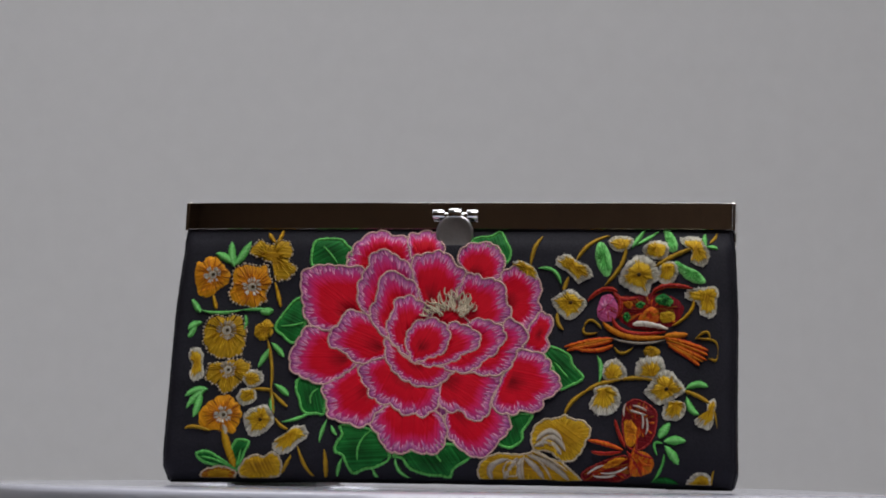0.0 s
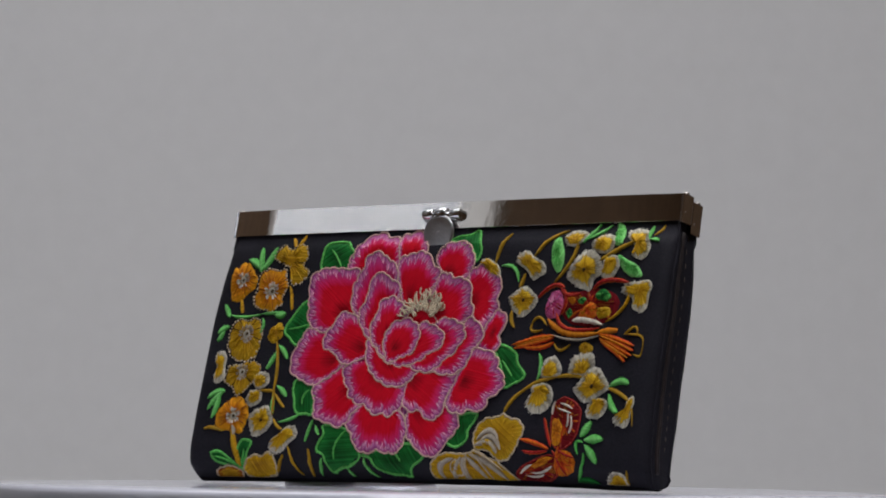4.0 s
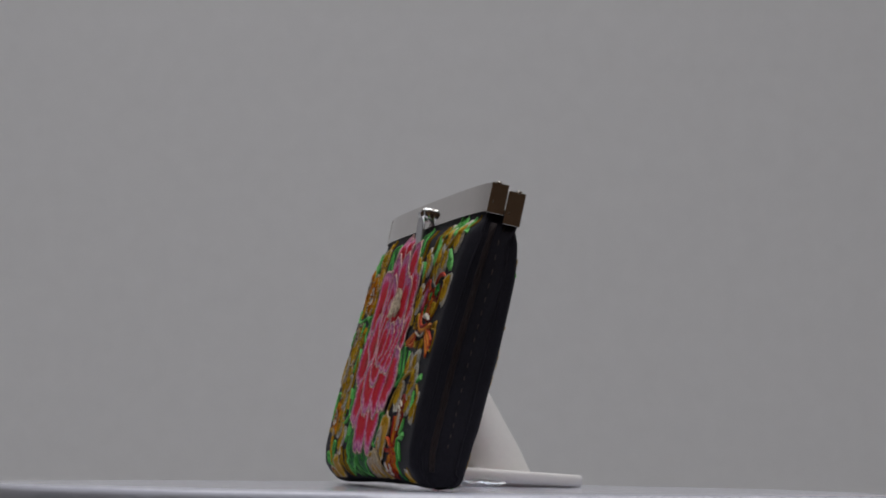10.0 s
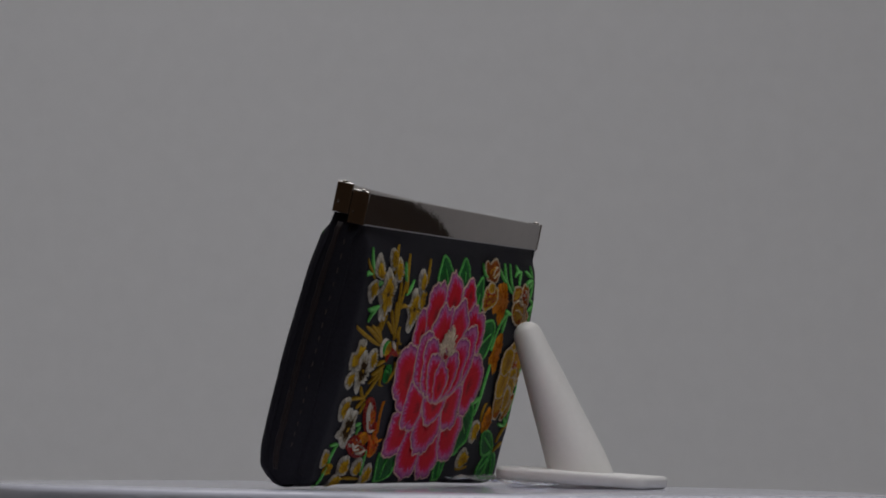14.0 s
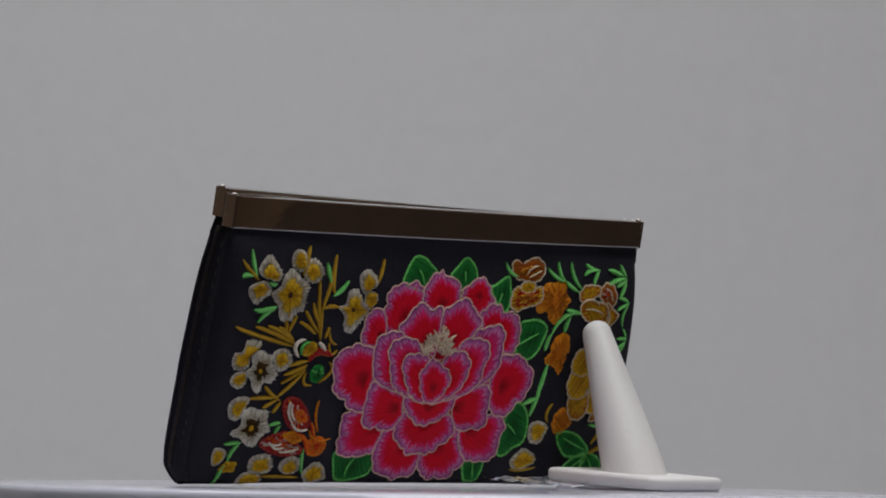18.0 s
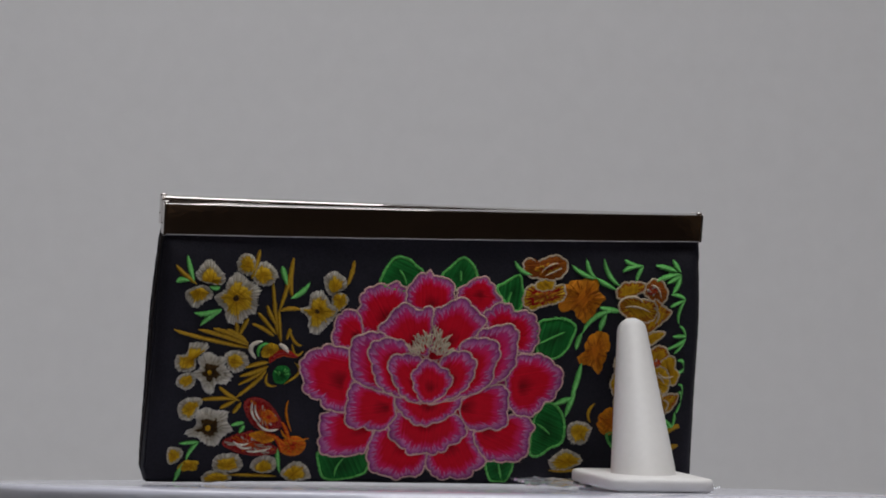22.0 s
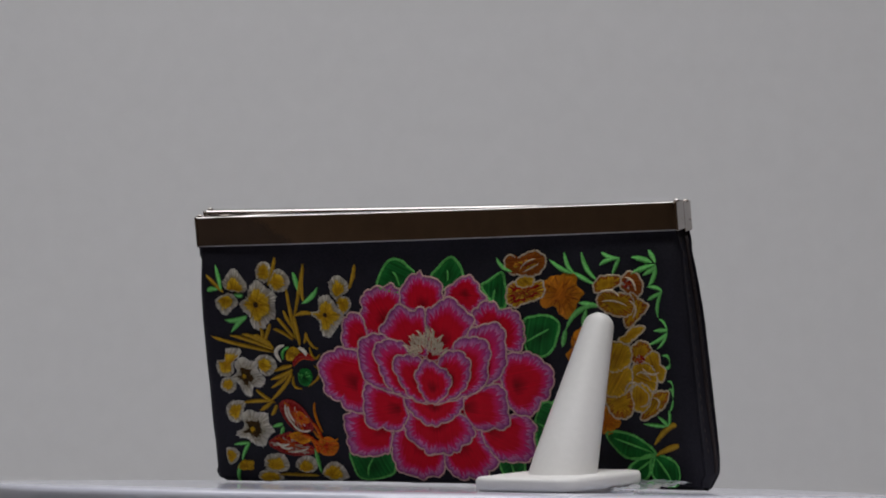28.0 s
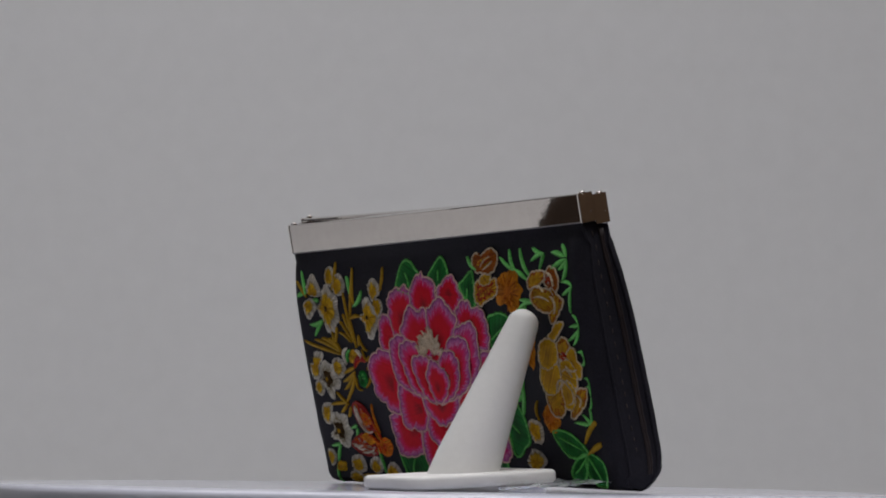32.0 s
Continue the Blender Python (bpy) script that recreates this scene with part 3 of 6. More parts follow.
SILK = {
    "peony": silk("peony_silk", ((0.0, (0.17, 0.0006, 0.005)), (0.36, RED), (0.62, RED), (0.74, PINK), (0.88, (0.50, 0.045, 0.22)), (1.0, (0.24, 0.035, 0.20))), 0.10, pitch=1.5, depth=(0.88, 1.10), relief=0.3),
    "fringe": silk("pale_fringe_silk", ((0.0, (0.84, 0.26, 0.44)), (0.3, (0.88, 0.46, 0.64)), (0.6, (0.70, 0.20, 0.44)), (1.0, (0.44, 0.09, 0.28))), 0.30, pitch=3.0),
    "fringe_violet": silk("violet_fringe_silk", ((0.0, (0.68, 0.12, 0.30)), (0.3, (0.64, 0.22, 0.44)), (0.65, (0.48, 0.12, 0.34)), (1.0, (0.27, 0.05, 0.22))), 0.30, pitch=3.0),
    "white_thread": silk("white_thread_silk", ((0.0, (0.30, 0.24, 0.12)), (0.3, (0.66, 0.62, 0.50)), (1.0, (0.84, 0.81, 0.72))), 0.3, pitch=3.0),
    "white_fill": silk("white_rim_silk", ((0.0, (0.36, 0.26, 0.10)), (0.45, (0.56, 0.51, 0.38)), (1.0, (0.74, 0.71, 0.63))), 0.3, pitch=2.6),
    "grey_fill": silk("grey_rim_silk", ((0.0, (0.26, 0.17, 0.05)), (0.5, (0.40, 0.33, 0.21)), (1.0, (0.47, 0.43, 0.37))), 0.3, pitch=2.6),
    "maroon": silk("maroon_silk", ((0.0, (0.24, 0.010, 0.006)), (0.6, (0.13, 0.003, 0.006)), (1.0, (0.20, 0.006, 0.012))), 0.35, pitch=2.0),
    "grey_thread": silk("grey_thread_silk", ((0.0, (0.28, 0.20, 0.08)), (0.3, (0.46, 0.41, 0.31)), (1.0, (0.60, 0.57, 0.50))), 0.3, pitch=3.0),
    "cream_thread": silk("cream_thread_silk", ((0.0, (0.34, 0.28, 0.20)), (1.0, (0.52, 0.46, 0.38))), 0.4, pitch=3.0),
    "ochre_light": silk("gold_silk", ((0.0, (0.42, 0.20, 0.004)), (0.5, (0.62, 0.36, 0.010)), (1.0, (0.74, 0.48, 0.03))), 0.5, pitch=2.0),
    "rust": silk("rust_silk", ((0.0, (0.26, 0.04, 0.006)), (1.0, (0.36, 0.11, 0.010))), 0.45, pitch=2.0),
    "umber": silk("umber_silk", ((0.0, (0.030, 0.016, 0.005)), (1.0, (0.060, 0.030, 0.006))), 0.3),
    "orange_thread": silk("orange_thread_silk", ((0.0, (0.40, 0.08, 0.006)), (1.0, (0.74, 0.30, 0.02))), 0.4, pitch=3.0),
    "amber_thread": silk("amber_thread_silk", ((0.0, (0.30, 0.06, 0.004)), (1.0, (0.62, 0.22, 0.010))), 0.4, pitch=3.0),
    "peony_cord": silk("peony_cord_silk", ((0.0, (0.54, 0.30, 0.27)), (1.0, (0.70, 0.46, 0.40))), 0.4, 0.55, 2.5),
    "stamen": silk("stamen_silk", ((0.0, (0.56, 0.42, 0.28)), (1.0, (0.80, 0.69, 0.52))), 0.4),
    "leaf": silk("leaf_silk", ((0.0, (0.006, 0.060, 0.011)), (0.6, (0.010, 0.140, 0.024)), (1.0, (0.018, 0.21, 0.036)))),
    "leaf_cord": silk("leaf_cord_silk", ((0.0, (0.06, 0.40, 0.06)), (1.0, (0.15, 0.56, 0.13))), 0.4, 0.5),
    "sprig": silk("sprig_silk", ((0.0, (0.07, 0.40, 0.06)), (1.0, (0.26, 0.74, 0.22))), 0.45, pitch=2.2),
    "orange": silk("orange_silk", ((0.0, (0.50, 0.13, 0.006)), (0.5, (0.74, 0.26, 0.008)), (1.0, (0.80, 0.36, 0.014))), 0.3),
    "flame": silk("flame_silk", ((0.0, (0.42, 0.03, 0.006)), (0.45, (0.62, 0.07, 0.010)), (1.0, (0.70, 0.20, 0.012))), 0.35),
    "crimson": silk("crimson_silk", ((0.0, (0.55, 0.12, 0.02)), (0.35, (0.42, 0.015, 0.008)), (0.75, (0.26, 0.003, 0.005)), (1.0, (0.40, 0.06, 0.05))), 0.34),
    "amber": silk("amber_silk", ((0.0, (0.50, 0.13, 0.006)), (1.0, (0.66, 0.24, 0.012))), 0.3),
    "ochre": silk("ochre_silk", ((0.0, (0.32, 0.15, 0.004)), (0.5, (0.50, 0.27, 0.008)), (1.0, (0.58, 0.34, 0.018))), 0.45),
    "ochre_cord": silk("ochre_cord_silk", ((0.0, (0.48, 0.38, 0.24)), (1.0, (0.60, 0.50, 0.36))), 0.4, 0.55),
    "twig": silk("twig_silk", ((0.0, (0.30, 0.16, 0.010)), (1.0, (0.52, 0.32, 0.025))), 0.4, pitch=2.2),
    "violet": silk("violet_silk", ((0.0, (0.40, 0.02, 0.12)), (1.0, (0.60, 0.12, 0.30))), 0.4),
    "cream": silk("cream_silk", ((0.0, (0.66, 0.60, 0.50)), (1.0, (0.74, 0.68, 0.58))), 0.3),
}


class Patch:
    """Collects stitched shapes that belong to one motif, then links them as one mesh on a panel."""

    def __init__(self, name, side, label=""):
        self.name, self.side, self.label = name, side, label
        self.flat, self.faces, self.slots, self.rim, self.run, self.mats = [], [], [], [], [], []

    def slot(self, key):
        if key not in self.mats:
            self.mats.append(key)
        return self.mats.index(key)

    def put(self, u, v, h, rim, run):
        if abs(u) > 86:
            h *= 1 - 0.5 * math.tanh((abs(u) - 86) / 7)
            u = math.copysign(86 + 7 * math.tanh((abs(u) - 86) / 7), u)
        v = max(0.4, v)
        self.flat.append((u, v, h))
        self.rim.append(rim), self.run.append(run)
        return len(self.flat) - 1

    def rows(self, rows, key, closed):
        k = self.slot(key)
        for a, b in zip(rows, rows[1:]):
            m = len(a)
            for i in range(m if closed else m - 1):
                j = (i + 1) % m
                self.faces.append((a[i], a[j], b[j], b[i]))
                self.slots.append(k)

    def fill(self, outline, heart, key, h, puff=0.45, rings=7):
        """A satin-stitched patch: threads run from its heart to its outline."""
        run, lengths = 0.0, []
        for p, q in zip(outline, outline[1:] + outline[:1]):
            lengths.append(run)
            run += math.dist(p, q)
        s0 = random.random() * 900
        mid = (sum(p[0] for p in outline) / len(outline) - heart[0], sum(p[1] for p in outline) / len(outline) - heart[1])
        span = math.hypot(*mid) or 1.0
        across = (-mid[1] / span, mid[0] / span)
        rows = []
        for k in range(rings + 1):
            f = k / rings if k else 0.07
            dome = puff * (1 - f ** 3) if f < 1 else -0.25
            row = []
            for (u, v), r in zip(outline, lengths):
                thread = 0.07 * f * noise.noise(Vector((r * 2.4 + s0, f * 1.5, 0.3)))
                side_step = ((u - heart[0]) * across[0] + (v - heart[1]) * across[1]) * f
                row.append(self.put(heart[0] + (u - heart[0]) * f, heart[1] + (v - heart[1]) * f, h + dome + thread, f, side_step + s0))
            rows.append(row)
        self.rows(rows, key, True)
        self.faces.append(tuple(reversed(rows[0]))), self.slots.append(self.slot(key))

    def cord(self, line, key, h, radius=0.52, closed=True, sides=6, beaded=False):
        """A couched cord laid along a line."""
        n, s0, run = len(line), random.random() * 900, 0.0
        rows = []
        for i, (u, v) in enumerate(line):
            a, b = line[(i - 1) % n] if closed or i else line[0], line[(i + 1) % n] if closed or i < n - 1 else line[-1]
            dx, dy = b[0] - a[0], b[1] - a[1]
            d = math.hypot(dx, dy) or 1.0
            nx, ny = -dy / d, dx / d
            run += d / 2
            r = radius * (1 + 0.22 * math.sin(run * 7.0) + 0.15 * random.uniform(-1, 1)) * (max(0.12, math.sin(run * 4.2)) if beaded else 1)
            if not closed and i in (0, n - 1):
                r *= 0.3
            rows.append([self.put(u + nx * r * math.cos(t), v + ny * r * math.cos(t), h + 0.75 * r * math.sin(t), 0.5 + 0.5 * math.sin(t), run + s0) for t in (2 * math.pi * k / sides for k in range(sides))])
        if closed:
            rows.append(rows[0])
        self.rows(rows, key, True)

    def spike(self, a, b, key, h0, h1, wide, puff=0.16):
        """One straight stitch from its root a to its fine end b."""
        dx, dy = b[0] - a[0], b[1] - a[1]
        d = math.hypot(dx, dy) or 1.0
        nx, ny = -dy / d, dx / d
        s0, rows = random.random() * 900, []
        for f, w in ((0.0, 0.8), (0.35, 1.0), (0.75, 0.7), (1.0, 0.12)):
            h = h0 + (h1 - h0) * f
            rows.append([self.put(a[0] + dx * f + nx * wide / 2 * w * g, a[1] + dy * f + ny * wide / 2 * w * g, h + puff * (1 - g * g) - (0.08 if g else 0), 1 - f, s0 + g * 0.2) for g in (-1, 0, 1)])
        self.rows(rows, key, False)

    def fringe(self, outline, heart, key, h, reach=0.34, most=4.4, pitch=0.85, puff=0.45):
        """Long and short stitches from the outline inwards."""
        run, due = 0.0, 0.0
        for p, q in zip(outline, outline[1:] + outline[:1]):
            run += math.dist(p, q)
            if run < due:
                continue
            due = run + pitch * random.uniform(0.75, 1.3)
            deep = math.dist(p, heart)
            if deep < 1.0:
                continue
            f = min(most, reach * deep) * random.uniform(0.45, 1.15) / deep
            dome = lambda g: puff * (1 - g ** 3)
            g0, g1 = 1 - 0.35 / deep, 1 - f
            sway = random.uniform(-0.04, 0.04)
            a = (heart[0] + (p[0] - heart[0]) * g0, heart[1] + (p[1] - heart[1]) * g0)
            b = (heart[0] + (p[0] - heart[0]) * g1 - (p[1] - heart[1]) * sway, heart[1] + (p[1] - heart[1]) * g1 + (p[0] - heart[0]) * sway)
            self.spike(a, b, key, h + dome(g0) + 0.06, h + dome(g1) + 0.02, pitch * random.uniform(0.55, 0.95))

    def beads(self, line, key, h, radius=0.27, pitch=1.2):
        """Loose knots along a line."""
        run, due = 0.0, 0.0
        for p, q in zip(line, line[1:]):
            run += math.dist(p, q)
            if run < due or math.dist(p, q) > 3:
                continue
            due = run + pitch * random.uniform(0.8, 1.25)
            r, s0 = radius * random.uniform(0.7, 1.2), random.random() * 900
            rows = [[self.put(p[0] + r * g * math.cos(t), p[1] + r * g * math.sin(t), h + r * z, z, s0) for t in (2 * math.pi * k / 7 for k in range(7))] for g, z in ((1.0, 0.0), (0.9, 0.6), (0.4, 1.0))]
            self.rows(rows, key, True)
            self.faces.append(tuple(rows[-1])), self.slots.append(self.slot(key))

    def stroke(self, pts, key, h, wide, puff=0.5, taper=0.5):
        """A raised satin stroke along a bent line of two or three points."""
        (x0, y0), (x1, y1), (x2, y2) = pts if len(pts) == 3 else (pts[0], ((pts[0][0] + pts[1][0]) / 2, (pts[0][1] + pts[1][1]) / 2), pts[1])
        cx, cy = 2 * x1 - (x0 + x2) / 2, 2 * y1 - (y0 + y2) / 2
        span = math.dist((x0, y0), (x1, y1)) + math.dist((x1, y1), (x2, y2))
        n, s0 = max(8, int(span / 0.55)), random.random() * 900
        rows = []
        for i in range(n + 1):
            f = i / n
            x, y = (1 - f) ** 2 * x0 + 2 * f * (1 - f) * cx + f * f * x2, (1 - f) ** 2 * y0 + 2 * f * (1 - f) * cy + f * f * y2
            dx, dy = (1 - f) * (cx - x0) + f * (x2 - cx), (1 - f) * (cy - y0) + f * (y2 - cy)
            d = math.hypot(dx, dy) or 1.0
            nx, ny = -dy / d, dx / d
            w = wide / 2 * ((1 - taper) + taper * math.sin(math.pi * (0.06 + 0.88 * f))) * (1 + 0.14 * random.uniform(-1, 1)) * min(1, 0.35 + 6 * f, 0.35 + 6 * (1 - f))
            row = []
            for k in range(7):
                g = k / 3 - 1
                row.append(self.put(x + nx * w * g, y + ny * w * g, h + puff * (1 - g * g) - (0.2 if abs(g) == 1 else 0) + 0.06 * random.uniform(-1, 1), 1 - abs(g), f * span * 1.0 + g * 0.6 + s0))
            rows.append(row)
        self.rows(rows, key, False)

    def press(self):
        """Push down what lies under a later petal."""
        uv = [q[:2] for q in self.flat]
        hidden = np.zeros(len(uv), bool)
        for poly in self.over:
            hidden |= inside(uv, poly)
        self.flat = [(u, v, 0.12 if k else h) for (u, v, h), k in zip(self.flat, hidden)]

    def done(self):
        place = on_front if self.side == "front" else on_back
        me = mesh_of(self.name, [place(*q) for q in self.flat], self.faces, [SILK[k] for k in self.mats], True, self.slots)
        for key, data in (("rim", self.rim), ("run", self.run)):
            me.attributes.new(key, "FLOAT", "POINT").data.foreach_set("value", data)
        ob = new(self.name, me)
        ob.parent = front_panel if self.side == "front" else back_panel
        return tagged(ob, self.label)


def ring(points, n=110, ragged=0.0):
    """A smooth closed line through the corners of a drawn shape, with the small steps of the thread ends."""
    m, per, out = len(points), max(3, round(n / len(points))), []
    for i in range(m):
        a, b, c, d = (points[(i + k) % m] for k in (-1, 0, 1, 2))
        for k in range(per):
            f = k / per
            q = [0.5 * (2 * b[x] + (c[x] - a[x]) * f + (2 * a[x] - 5 * b[x] + 4 * c[x] - d[x]) * f * f + (3 * b[x] - a[x] - 3 * c[x] + d[x]) * f ** 3) for x in (0, 1)]
            out.append((q[0] + ragged * random.uniform(-1, 1), q[1] + ragged * random.uniform(-1, 1)))
    return out


def scallop(line, heart, period, tall):
    """Small round lobes of uneven width along a rim."""
    total = sum(math.dist(a, b) for a, b in zip(line, line[1:] + line[:1]))
    lobes, run, s0, out = max(3, round(total / period)), 0.0, random.random() * 90, []
    for a, b in zip(line, line[1:] + line[:1]):
        at_f = run / total
        wave = lobes * at_f + 0.45 * noise.noise(Vector((math.cos(2 * math.pi * at_f) * 1.6, math.sin(2 * math.pi * at_f) * 1.6, s0)))
        step = tall * (abs(math.sin(math.pi * wave)) ** 0.55 - 0.75) * (0.75 + 0.5 * noise.noise(Vector((s0, at_f * 9, 1.0))))
        deep = math.dist(a, heart) or 1.0
        out.append((a[0] + (a[0] - heart[0]) / deep * step, a[1] + (a[1] - heart[1]) / deep * step))
        run += math.dist(a, b)
    return out


def middle(line):
    return sum(q[0] for q in line) / len(line), sum(q[1] for q in line) / len(line)


def about(heart, line, f):
    """The line drawn in towards, or out from, a heart."""
    return [(heart[0] + (u - heart[0]) * f, heart[1] + (v - heart[1]) * f) for u, v in line]


LAYER = {"front": 0.0, "back": 0.0}
QUEUE = []
BUD = {"front": (-12, 40.9), "back": (0.4, 31.6)}


def inside(pts, poly):
    """Which of the points lie in the polygon."""
    p, a = np.array(pts), np.array(poly)
    b = np.roll(a, -1, 0)
    x, y = p[:, :1], p[:, 1:]
    with np.errstate(divide="ignore", invalid="ignore"):
        cross = ((a[:, 1] > y) != (b[:, 1] > y)) & (x < (b[:, 0] - a[:, 0]) * (y - a[:, 1]) / (b[:, 1] - a[:, 1]) + a[:, 0])
    return cross.sum(1) % 2 == 1


def petal(side, points, key="peony", cord="peony_cord", name="peony_petal", rise=0.034, label=""):
    """A petal or wing; those given later lie over the earlier ones. Peony petals run out from the flower's heart."""
    out = ring(points, 170 if key == "peony" else 120, 0.07)
    heart = middle(points)
    if key == "peony":
        bud = BUD[side]
        for f in (0.45, 0.3, 0.15, 0.0):
            q = (heart[0] + (bud[0] - heart[0]) * f, heart[1] + (bud[1] - heart[1]) * f)
            if inside([q], out)[0]:
                heart = q
                break
    out = scallop(out, heart, 5.2, 1.25) if key == "peony" else scallop(out, heart, 3.4, 0.75)
    QUEUE.append((side, out, heart, key, cord, name, rise, label))


def lay_petals():
    for i, (side, out, heart, key, cord, name, rise, label) in enumerate(QUEUE):
        over = [q[1] for q in QUEUE[i + 1:] if q[0] == side and math.dist(q[2], heart) < 45]
        p = Patch(name, side, label)
        p.over = over
        LAYER[side] += rise
        h = 0.35 + LAYER[side]
        p.fill(out, heart, key, h)
        if key == "peony":
            p.fringe(out, heart, "fringe" if side == "front" else "fringe_violet", h, reach=0.30, most=3.8, pitch=0.95)
            p.fringe(out, heart, "fringe_violet", h, reach=0.24, pitch=1.7)
        elif cord:
            p.fringe(out, heart, "rust" if key == "rust" or random.random() < 0.4 else "ochre_light", h, 0.5, 5.0, 1.0)
        if cord:
            p.cord(out, cord, h + 0.10, (0.36 if side == "front" else 0.34) if cord == "peony_cord" else 0.34)
        p.press()
        p.done()
    QUEUE.clear()


def leaf(side, points, vein=None, h=0.15):
    p = Patch("leaf", side)
    out = ring(points, 80, 0.08)
    p.fill(out, middle(points), "leaf", h, 0.3, 5)
    p.cord(out, "leaf_cord", h + 0.12, 0.48)
    if vein:
        p.stroke(vein, "leaf_cord", h + 0.3, 0.95, 0.4)
    return p.done()


def knot(p, u, v, r, key, h):
    p.fill([(u + r * math.cos(t), v + r * math.sin(t)) for t in (2 * math.pi * k / 12 for k in range(12))], (u, v), key, h, 0.18, 2)


def bloom(side, heart, points, key="white", core=0.6, eye=0.0, beads=False, h=0.35):
    """A small flower. White and pale ones: a rim of loose white stitches about a gold core. Plain ones: gold or orange threads, some with a grey eye and a beaded border."""
    p = Patch("blossom", side)
    out = ring(points, 84, 0.16)
    u, v = heart
    if core:
        front = side == "front"
        rim = "white_fill" if front or key == "dark" else "grey_fill"
        threads = ("white_thread", "white_thread", "grey_thread") if front or key == "dark" else ("white_thread", "grey_thread", "grey_thread")
        p.fill(out, heart, rim, h, 0.3, 5)
        deep = sum(math.dist(q, heart) for q in out) / len(out)
        run = due = 0.0
        for a, b in zip(out, out[1:]):
            run += math.dist(a, b)
            if run < due:
                continue
            due = run + 0.42 * random.uniform(0.7, 1.3)
            far, near = random.uniform(0.98, 1.08), min(0.95, core * random.uniform(0.95, 1.35))
            p.spike(*about(heart, (a,), far), *about(heart, (a,), near), random.choice(threads), h + 0.12, h + 0.42, 0.5 * random.uniform(0.7, 1.2), 0.2)
        gold = "umber" if key == "dark" else "ochre_light"
        core = min(0.86, core * (1.22 if front else 0.95 if key == "dark" else 1.3))
        inner = [(u + (q[0] - u) * g, v + (q[1] - v) * g) for q, g in ((q, core * random.uniform(0.84, 1.08)) for q in out)]
        p.fill(inner, heart, gold, h + 0.52, 0.25, 4)
        for k in range(int(8 + deep * 3)):
            q = random.choice(out)
            p.spike(*about(heart, (q,), core * random.uniform(0.8, 1.2)), *about(heart, (q,), core * 0.25), "ochre" if key != "dark" and random.random() < 0.5 else gold, h + 0.62, h + 0.78, 0.55, 0.22)
        if eye:
            knot(p, u, v, 1.1 * eye if key == "dark" else 0.7 * eye, "ochre" if key == "dark" else "umber", h + 0.85)
        return p.done()
    out = scallop(out, heart, 4.2, 1.0)
    p.fill(out, heart, key, h, 0.5, 6)
    loose = {"orange": "orange_thread", "amber": "amber_thread", "ochre": "ochre_light"}[key]
    for k in range(56):
        q, g = random.choice(out), random.uniform(0.55, 1.0)
        p.spike(*about(heart, (q,), g), *about(heart, (q,), g * random.uniform(0.35, 0.7)), loose if random.random() < 0.6 else key, h + 0.5 - 0.35 * g ** 3, h + 0.6, 0.6, 0.22)
    # dark creases between the petals
    for q in points:
        if math.dist(q, heart) < sum(math.dist(w, heart) for w in points) / len(points):
            p.spike(*about(heart, (q,), 1.0), *about(heart, (q,), 0.5), "umber" if key == "ochre" else "rust", h + 0.42, h + 0.58, 0.45, 0.12)
    if beads:
        p.beads(about(heart, out, 1.035), "ochre_cord", h + 0.1, 0.40, 0.9)
    if eye:
        knot(p, u, v, eye * 0.72, "grey_thread", h + 0.50)
        for k in range(int(12 * eye)):
            a, g = random.uniform(0, 2 * math.pi), random.uniform(0.85, 1.1)
            p.spike((u + eye * g * math.cos(a), v + eye * g * math.sin(a)), (u + eye * 0.5 * math.cos(a), v + eye * 0.5 * math.sin(a)), "cream_thread" if key == "ochre" else "white_thread", h + 0.7, h + 0.62, 0.5, 0.22)
        knot(p, u + 0.1 * eye, v, eye * 0.3, "umber", h + 0.66)
    return p.done()


TWINS = {"crimson": ("crimson", "flame", "cream_thread"), "rust": ("rust", "ochre_light", "crimson", "orange_thread"), "ochre": ("ochre", "ochre_light", "twig"), "sprig": ("leaf_cord", "sprig"), "maroon": ("crimson", "flame", "maroon", "rust"), "violet": ("violet", "fringe", "crimson", "fringe_violet"), "leaf": ("leaf", "leaf_cord"), "flame": ("flame", "amber"), "orange": ("orange_thread", "amber")}


def blob(side, name, key, points, h=0.4, cord=None, label=""):
    """A filled shape of slanting satin stitches: broad leaves, wings, feathers."""
    p = Patch(name, side, label)
    out = ring(points, 72, 0.12)
    heart = middle(points)
    p.fill(out, heart, key, h, 0.35, 5)
    size = max(math.dist(q, heart) for q in points)
    for k in range(int(14 + 6 * size)):
        q, g = random.choice(out), random.uniform(0.4, 0.98)
        p.spike(*about(heart, (q,), g), *about(heart, (q,), g * random.uniform(0.3, 0.6)), random.choice(TWINS.get(key, (key,))), h + 0.36 - 0.25 * g ** 3, h + 0.46, random.uniform(0.4, 0.8), 0.2)
    if cord:
        p.cord(out, cord, h + 0.12, 0.3)
    return p.done()


def sprig(side, strokes, key="sprig", wide=1.5, h=0.3, name="leaf_blade"):
    """Satin strokes laid side by side: leaf blades, twigs, feathers."""
    for pts in strokes:
        p = Patch(name, side)
        p.stroke(pts, key, h + random.uniform(0, 0.15), wide, taper=0.8 if name == "leaf_blade" else 0.5)
        p.done()


